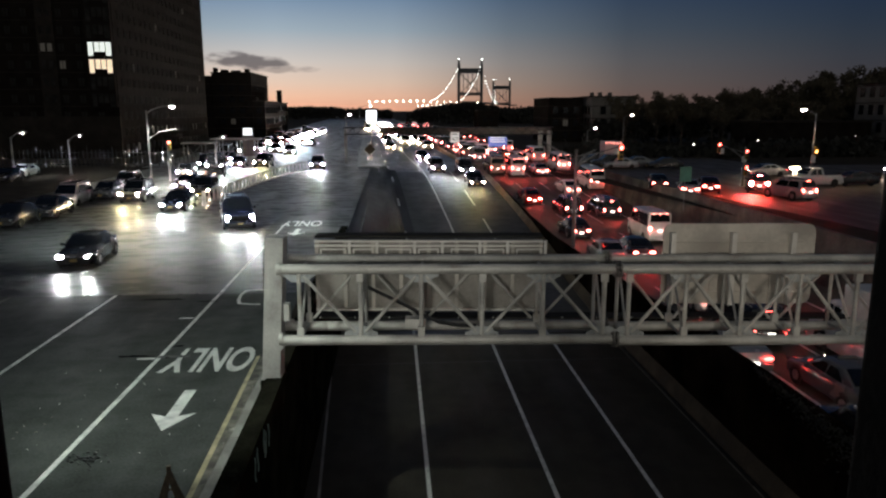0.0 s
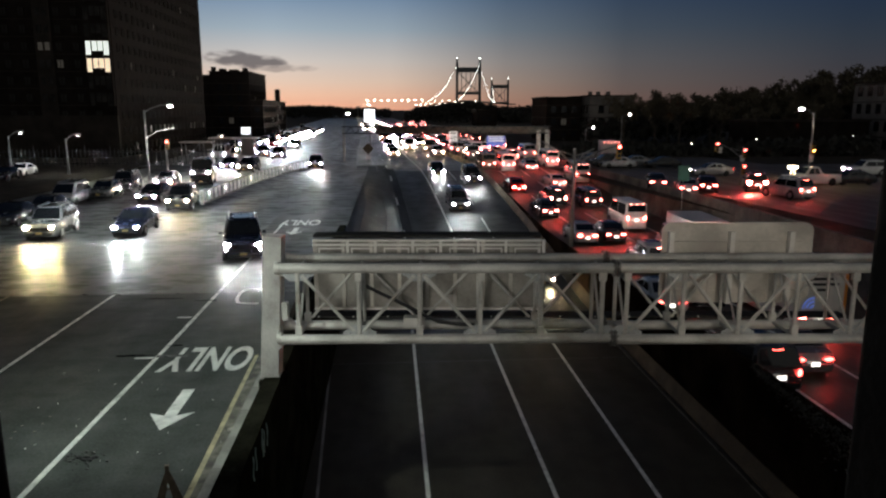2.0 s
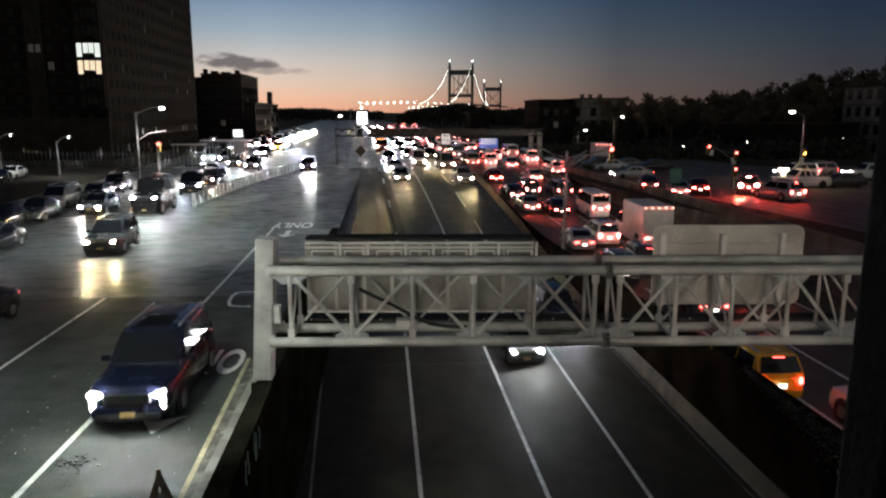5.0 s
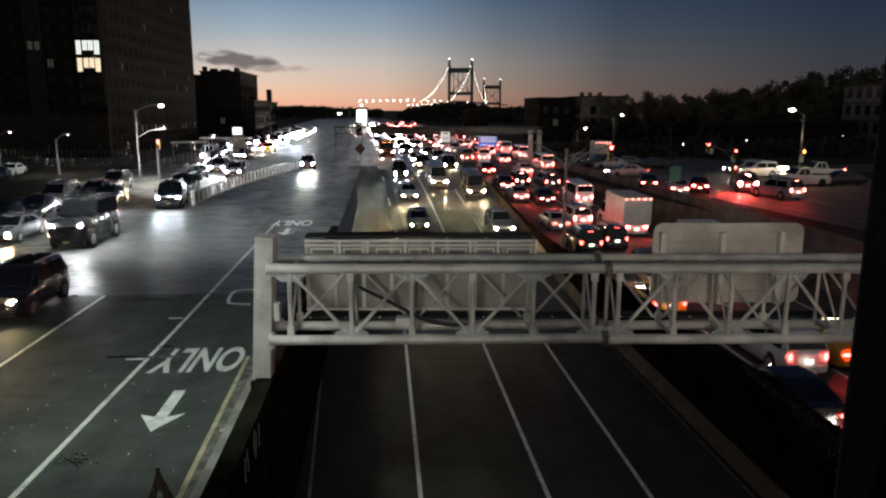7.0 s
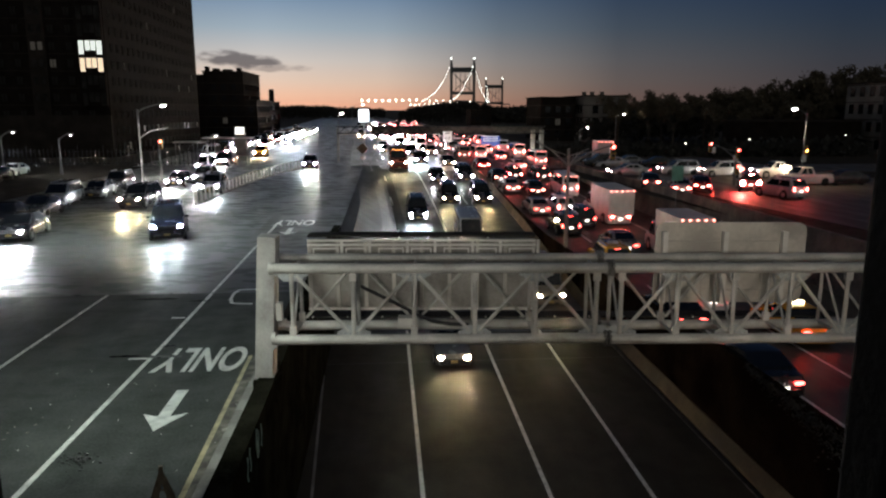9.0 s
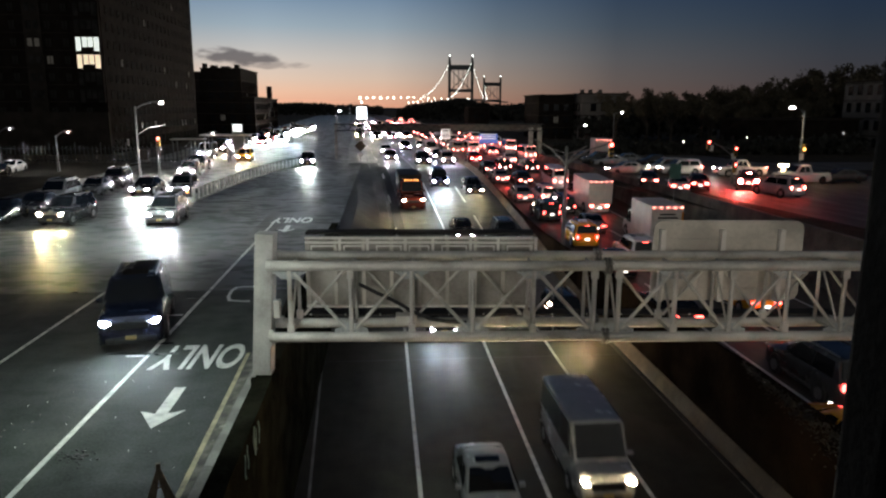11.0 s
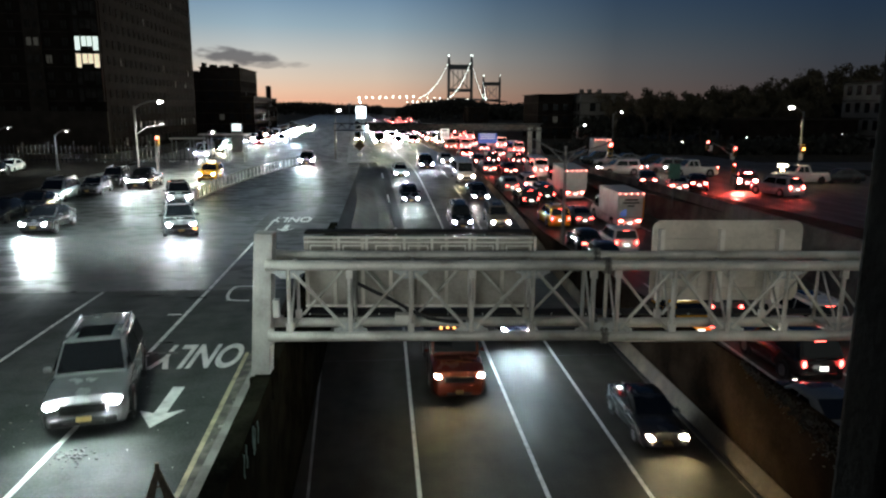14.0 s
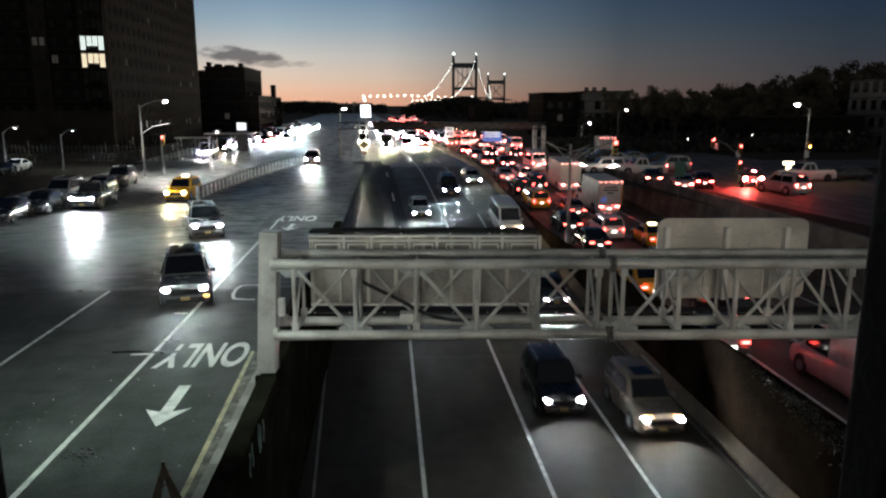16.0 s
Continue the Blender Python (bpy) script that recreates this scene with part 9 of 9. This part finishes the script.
    drive(fleet[89], [(0, 13.64, 124.87, 1.9), (16, 12.41, 161.67, 1.9)], z_out)
    drive(fleet[90], [(0, 13.17, 138.99, 1.9), (16, 11.94, 175.79, 1.9)], z_out)
    drive(fleet[91], [(0, 12.81, 149.82, 1.9), (16, 11.58, 186.62, 1.9)], z_out)
    drive(fleet[92], [(0, 12.35, 163.51, 1.9), (16, 11.12, 200.31, 1.9)], z_out)
    drive(fleet[93], [(0, 12.00, 174.11, 1.9), (16, 10.77, 210.91, 1.9)], z_out)
    drive(fleet[94], [(0, 11.66, 184.22, 1.9), (16, 10.43, 221.02, 1.9)], z_out)
    drive(fleet[95], [(0, 11.20, 198.04, 1.9), (16, 9.97, 234.84, 1.9)], z_out)
    drive(fleet[96], [(0, 10.82, 209.43, 2.0), (16, 9.51, 246.23, 2.0)], z_out)
    drive(fleet[97], [(0, 10.38, 222.61, 2.3), (16, 8.91, 259.41, 2.3)], z_out)
    drive(fleet[98], [(0, 9.92, 236.45, 2.6), (16, 8.28, 273.25, 2.6)], z_out)
    drive(fleet[99], [(0, 9.40, 248.69, 2.6), (16, 7.72, 285.49, 2.6)], z_out)
    drive(fleet[100], [(0, 8.69, 264.22, 2.6), (16, 7.00, 301.02, 2.6)], z_out)
    drive(fleet[101], [(0, 8.07, 277.71, 2.6), (16, 6.39, 314.51, 2.6)], z_out)
    drive(fleet[102], [(0, 7.51, 290.03, 2.6), (16, 5.82, 326.83, 2.6)], z_out)
    drive(fleet[103], [(0, 6.85, 304.38, 2.6), (16, 5.16, 341.18, 2.6)], z_out)
    drive(fleet[104], [(0, 6.18, 318.94, 2.6), (16, 4.50, 355.74, 2.6)], z_out)
    drive(fleet[105], [(0, 19.78, 65.53, 2.8), (16, 17.96, 102.33, 2.8)], z_out)
    drive(fleet[106], [(0, 19.22, 77.24, 2.9), (16, 17.36, 114.04, 2.9)], z_out)
    drive(fleet[107], [(0, 18.58, 90.30, 2.7), (16, 16.81, 127.10, 2.7)], z_out)
    drive(fleet[108], [(0, 17.98, 101.92, 2.4), (16, 16.43, 138.72, 2.4)], z_out)
    drive(fleet[109], [(0, 17.37, 113.87, 2.1), (16, 16.03, 150.67, 2.1)], z_out)
    drive(fleet[110], [(0, 16.88, 125.08, 1.9), (16, 15.65, 161.88, 1.9)], z_out)
    drive(fleet[111], [(0, 16.41, 139.14, 1.9), (16, 15.19, 175.94, 1.9)], z_out)
    drive(fleet[112], [(0, 15.94, 153.33, 1.9), (16, 14.71, 190.13, 1.9)], z_out)
    drive(fleet[113], [(0, 15.48, 167.02, 1.9), (16, 14.26, 203.82, 1.9)], z_out)
    drive(fleet[114], [(0, 15.06, 179.78, 1.9), (16, 13.83, 216.58, 1.9)], z_out)
    drive(fleet[115], [(0, 14.67, 191.43, 1.9), (16, 13.44, 228.23, 1.9)], z_out)
    drive(fleet[116], [(0, 14.28, 203.07, 1.9), (16, 13.05, 239.87, 1.9)], z_out)
    drive(fleet[117], [(0, 13.89, 214.65, 2.1), (16, 12.53, 251.45, 2.1)], z_out)
    drive(fleet[118], [(0, 13.42, 228.75, 2.4), (16, 11.88, 265.55, 2.4)], z_out)
    drive(fleet[119], [(0, 12.86, 244.14, 2.6), (16, 11.17, 280.94, 2.6)], z_out)
    drive(fleet[120], [(0, 12.38, 254.69, 2.6), (16, 10.69, 291.49, 2.6)], z_out)
    drive(fleet[121], [(0, 11.88, 265.43, 2.6), (16, 10.20, 302.23, 2.6)], z_out)
    drive(fleet[122], [(0, 11.34, 277.41, 2.6), (16, 9.65, 314.21, 2.6)], z_out)
    drive(fleet[123], [(0, 10.66, 292.19, 2.6), (16, 8.97, 328.99, 2.6)], z_out)
    drive(fleet[124], [(0, 10.16, 303.15, 2.6), (16, 8.47, 339.95, 2.6)], z_out)
    drive(fleet[125], [(0, 9.49, 317.64, 2.6), (16, 7.81, 354.44, 2.6)], z_out)
    drive(fleet[126], [(0, 22.67, 80.50, 2.9), (16, 20.79, 117.30, 2.9)], z_out)
    drive(fleet[127], [(0, 22.01, 93.59, 2.7), (16, 20.30, 130.39, 2.7)], z_out)
    drive(fleet[128], [(0, 21.33, 106.72, 2.3), (16, 19.87, 143.52, 2.3)], z_out)
    drive(fleet[129], [(0, 20.34, 129.22, 1.9), (16, 19.12, 166.02, 1.9)], z_out)
    drive(fleet[130], [(0, 20.01, 139.30, 1.9), (16, 18.78, 176.10, 1.9)], z_out)
    drive(fleet[131], [(0, 19.32, 159.88, 1.9), (16, 18.09, 196.68, 1.9)], z_out)
    drive(fleet[132], [(0, 18.58, 182.20, 1.9), (16, 17.35, 219.00, 1.9)], z_out)
    drive(fleet[133], [(0, 18.08, 197.20, 1.9), (16, 16.85, 234.00, 1.9)], z_out)
    drive(fleet[134], [(0, 17.73, 207.55, 2.0), (16, 16.45, 244.35, 2.0)], z_out)
    drive(fleet[135], [(0, 15.96, 255.12, 2.6), (16, 14.27, 291.92, 2.6)], z_out)
    drive(fleet[136], [(0, 15.41, 267.09, 2.6), (16, 13.72, 303.89, 2.6)], z_out)
    drive(fleet[137], [(0, 13.89, 300.23, 2.6), (16, 12.20, 337.03, 2.6)], z_out)
    drive(fleet[138], [(0, -8.91, 262.00, 182.6), (5.3, -7.25, 220.59, 182.3), (10.7, -5.85, 178.41, 182.1), (16, -4.47, 137.00, 182.0)], z_in)
    drive(fleet[139], [(0, -9.53, 275.50, 182.6), (5.3, -7.70, 234.09, 182.3), (10.7, -6.30, 191.91, 182.1), (16, -4.92, 150.50, 182.0)], z_in)
    drive(fleet[140], [(0, -10.15, 289.00, 182.6), (5.3, -8.25, 247.59, 182.3), (10.7, -6.75, 205.41, 182.1), (16, -5.37, 164.00, 182.0)], z_in)
    drive(fleet[141], [(0, -10.76, 302.50, 182.6), (5.3, -8.87, 261.09, 182.3), (10.7, -7.20, 218.91, 182.1), (16, -5.82, 177.50, 182.0)], z_in)
    drive(fleet[142], [(0, -11.38, 316.00, 182.6), (5.3, -9.49, 274.59, 182.3), (10.7, -7.65, 232.41, 182.1), (16, -6.27, 191.00, 182.0)], z_in)
    drive(fleet[143], [(0, -12.00, 329.50, 182.6), (5.3, -10.10, 288.09, 182.3), (10.7, -8.17, 245.91, 182.1), (16, -6.72, 204.50, 182.0)], z_in)
    drive(fleet[144], [(0, -12.62, 343.00, 182.6), (5.3, -10.72, 301.59, 182.3), (10.7, -8.79, 259.41, 182.1), (16, -7.17, 218.00, 182.0)], z_in)
    drive(fleet[145], [(0, -13.24, 356.50, 182.6), (5.3, -11.34, 315.09, 182.3), (10.7, -9.41, 272.91, 182.1), (16, -7.62, 231.50, 182.0)], z_in)
    drive(fleet[146], [(0, -13.86, 370.00, 182.6), (5.3, -11.96, 328.59, 182.3), (10.7, -10.03, 286.41, 182.1), (16, -8.13, 245.00, 182.0)], z_in)
    drive(fleet[147], [(0, -14.48, 383.50, 182.6), (5.3, -12.58, 342.09, 182.3), (10.7, -10.65, 299.91, 182.1), (16, -8.75, 258.50, 182.0)], z_in)
    drive(fleet[148], [(0, -15.10, 397.00, 182.6), (5.3, -13.20, 355.59, 182.3), (10.7, -11.26, 313.41, 182.1), (16, -9.37, 272.00, 182.0)], z_in)
    drive(fleet[149], [(0, -15.71, 410.50, 182.6), (5.3, -13.82, 369.09, 182.3), (10.7, -11.88, 326.91, 182.1), (16, -9.99, 285.50, 182.0)], z_in)
    drive(fleet[150], [(0, -4.58, 255.50, 182.0), (16, -0.22, 130.50, 182.0)], z_in)
    drive(fleet[151], [(0, -5.41, 273.70, 182.1), (16, -0.83, 148.70, 182.1)], z_in)
    drive(fleet[152], [(0, -6.19, 290.54, 182.2), (16, -1.39, 165.54, 182.2)], z_in)
    drive(fleet[153], [(0, -7.34, 315.77, 182.3), (16, -2.23, 190.77, 182.3)], z_in)
    drive(fleet[154], [(0, -8.34, 337.50, 182.5), (16, -2.95, 212.50, 182.5)], z_in)
    drive(fleet[155], [(0, -9.01, 352.08, 182.6), (16, -3.44, 227.08, 182.6)], z_in)
    drive(fleet[156], [(0, -9.82, 369.75, 182.6), (16, -4.09, 244.75, 182.6)], z_in)
    drive(fleet[157], [(0, -10.56, 385.90, 182.6), (16, -4.83, 260.90, 182.6)], z_in)
    drive(fleet[158], [(0, -11.30, 402.16, 182.6), (16, -5.57, 277.16, 182.6)], z_in)
    drive(fleet[159], [(0, -0.87, 256.30, 182.0), (16, 3.50, 131.30, 182.0)], z_in)
    drive(fleet[160], [(0, -1.98, 280.58, 182.1), (16, 2.69, 155.58, 182.1)], z_in)
    drive(fleet[161], [(0, -2.86, 299.88, 182.3), (16, 2.05, 174.88, 182.3)], z_in)
    drive(fleet[162], [(0, -3.82, 320.74, 182.4), (16, 1.36, 195.74, 182.4)], z_in)
    drive(fleet[163], [(0, -4.54, 336.33, 182.5), (16, 0.84, 211.33, 182.5)], z_in)
    drive(fleet[164], [(0, -5.42, 355.72, 182.6), (16, 0.19, 230.72, 182.6)], z_in)
    drive(fleet[165], [(0, -6.13, 371.10, 182.6), (16, -0.40, 246.10, 182.6)], z_in)
    drive(fleet[166], [(0, -7.20, 394.46, 182.6), (16, -1.47, 269.46, 182.6)], z_in)
    drive(fleet[167], [(0, -7.91, 410.06, 182.6), (16, -2.19, 285.06, 182.6)], z_in)
    drive(fleet[168], [(0, 2.40, 256.26, 182.0), (16, 6.77, 131.26, 182.0)], z_in)
    drive(fleet[169], [(0, 1.63, 273.21, 182.1), (16, 6.21, 148.21, 182.1)], z_in)
    drive(fleet[170], [(0, 0.85, 290.19, 182.2), (16, 5.64, 165.19, 182.2)], z_in)
    drive(fleet[171], [(0, -0.28, 314.79, 182.3), (16, 4.82, 189.79, 182.3)], z_in)
    drive(fleet[172], [(0, -1.34, 338.02, 182.5), (16, 4.05, 213.02, 182.5)], z_in)
    drive(fleet[173], [(0, -2.48, 362.77, 182.6), (16, 3.22, 237.77, 182.6)], z_in)
    drive(fleet[174], [(0, -3.13, 377.11, 182.6), (16, 2.59, 252.11, 182.6)], z_in)
    drive(fleet[175], [(0, -4.21, 400.49, 182.6), (16, 1.52, 275.49, 182.6)], z_in)
    drive(fleet[176], [(0, -21.08, 159.25, 181.7), (16, -20.84, 151.25, 181.7)], z_flat)
    drive(fleet[177], [(0, -21.99, 189.83, 181.7), (16, -21.75, 181.83, 181.7)], z_flat)
    drive(fleet[178], [(0, -22.24, 198.08, 181.7), (16, -22.00, 190.08, 181.7)], z_flat)
    drive(fleet[179], [(0, -22.61, 210.38, 181.7), (16, -22.37, 202.38, 181.7)], z_flat)
    drive(fleet[180], [(0, -22.93, 221.02, 181.7), (16, -22.69, 213.02, 181.7)], z_flat)
    drive(fleet[181], [(0, -23.22, 230.67, 181.7), (16, -22.98, 222.67, 181.7)], z_flat)
    drive(fleet[182], [(0, -23.57, 241.77, 181.9), (16, -23.31, 233.77, 181.9)], z_flat)
    drive(fleet[183], [(0, -23.96, 251.11, 182.4), (16, -23.63, 243.11, 182.4)], z_flat)
    drive(fleet[184], [(0, -24.21, 150.23, 181.7), (16, -23.97, 142.23, 181.7)], z_flat)
    drive(fleet[185], [(0, -24.47, 159.09, 181.7), (16, -24.23, 151.09, 181.7)], z_flat)
    drive(fleet[186], [(0, -24.79, 169.75, 181.7), (16, -24.55, 161.75, 181.7)], z_flat)
    drive(fleet[187], [(0, -25.05, 178.27, 181.7), (16, -24.81, 170.27, 181.7)], z_flat)
    drive(fleet[188], [(0, -25.32, 187.31, 181.7), (16, -25.08, 179.31, 181.7)], z_flat)
    drive(fleet[189], [(0, -25.59, 196.49, 181.7), (16, -25.35, 188.49, 181.7)], z_flat)
    drive(fleet[190], [(0, -25.90, 206.81, 181.7), (16, -25.66, 198.81, 181.7)], z_flat)
    drive(fleet[191], [(0, -26.19, 216.33, 181.7), (16, -25.95, 208.33, 181.7)], z_flat)
    drive(fleet[192], [(0, -26.48, 226.16, 181.7), (16, -26.24, 218.16, 181.7)], z_flat)
    drive(fleet[193], [(0, -26.82, 237.25, 181.7), (16, -26.58, 229.25, 181.7)], z_flat)
    drive(fleet[194], [(0, -27.15, 245.96, 182.2), (16, -26.84, 237.96, 182.2)], z_flat)
    drive(fleet[195], [(0, -27.48, 254.15, 182.4), (16, -27.15, 246.15, 182.4)], z_flat)
    drive(fleet[196], [(0, -26.46, 114.86, 182.7), (16, -26.09, 106.86, 182.7)], z_flat)
    drive(fleet[197], [(0, -26.89, 126.27, 181.9), (16, -26.62, 118.27, 181.9)], z_flat)
    drive(fleet[198], [(0, -27.14, 134.73, 181.7), (16, -26.90, 126.73, 181.7)], z_flat)
    drive(fleet[199], [(0, -27.40, 143.24, 181.7), (16, -27.16, 135.24, 181.7)], z_flat)
    drive(fleet[200], [(0, -27.67, 152.17, 181.7), (16, -27.43, 144.17, 181.7)], z_flat)
    drive(fleet[201], [(0, -28.01, 163.56, 181.7), (16, -27.77, 155.56, 181.7)], z_flat)
    drive(fleet[202], [(0, -28.30, 173.47, 181.7), (16, -28.06, 165.47, 181.7)], z_flat)
    drive(fleet[203], [(0, -28.61, 183.72, 181.7), (16, -28.37, 175.72, 181.7)], z_flat)
    drive(fleet[204], [(0, -28.95, 195.07, 181.7), (16, -28.71, 187.07, 181.7)], z_flat)
    drive(fleet[205], [(0, -29.25, 204.88, 181.7), (16, -29.01, 196.88, 181.7)], z_flat)
    drive(fleet[206], [(0, -29.52, 213.92, 181.7), (16, -29.28, 205.92, 181.7)], z_flat)
    drive(fleet[207], [(0, -29.77, 222.36, 181.7), (16, -29.53, 214.36, 181.7)], z_flat)
    drive(fleet[208], [(0, -30.14, 234.67, 181.7), (16, -29.90, 226.67, 181.7)], z_flat)
    drive(fleet[209], [(0, -30.61, 247.51, 182.3), (16, -30.29, 239.51, 182.3)], z_flat)
    drive(fleet[210], [(0, -30.95, 255.87, 182.4), (16, -30.62, 247.87, 182.4)], z_flat)
    drive(fleet[211], [(0, 59.91, 79.00, 90.0), (11.5, 32.71, 79.00, 90.0), (12.5, 30.29, 79.00, 90.0), (13, 28.85, 79.00, 90.0), (13.5, 27.75, 79.00, 90.0), (14, 26.79, 79.00, 90.0), (16, 24.43, 79.00, 90.0)], z_flat)
    drive(fleet[212], [(0, 72.60, 77.00, 90.0), (12.5, 37.75, 77.00, 90.0), (13, 36.98, 77.00, 90.0), (13.5, 35.55, 77.00, 90.0), (14, 34.40, 77.00, 90.0), (15, 30.63, 77.00, 90.0), (15.5, 29.63, 77.00, 90.0), (16, 27.99, 77.00, 90.0)], z_flat)
    drive(fleet[213], [(0, 43.29, 80.20, 90.0), (1.5, 38.28, 80.20, 90.0), (2, 37.11, 80.20, 90.0), (3, 32.87, 80.20, 90.0), (4, 29.95, 80.20, 90.0), (6, 28.1, 80.20, 90.0), (7, 28.0, 80.20, 90.0), (16, 28.0, 80.20, 90.0)], z_flat)
    drive(fleet[214], [(0, 76.23, 81.80, 90.0), (6.5, 45.26, 81.80, 90.0), (7.5, 40.83, 81.80, 90.0), (8.5, 36.08, 81.80, 90.0), (9.2, 34.2, 81.80, 90.0), (10.2, 33.3, 81.80, 90.0), (11, 33.2, 81.80, 90.0), (16, 33.2, 81.80, 90.0)], lambda y: GROUND - 0.06)


motions()
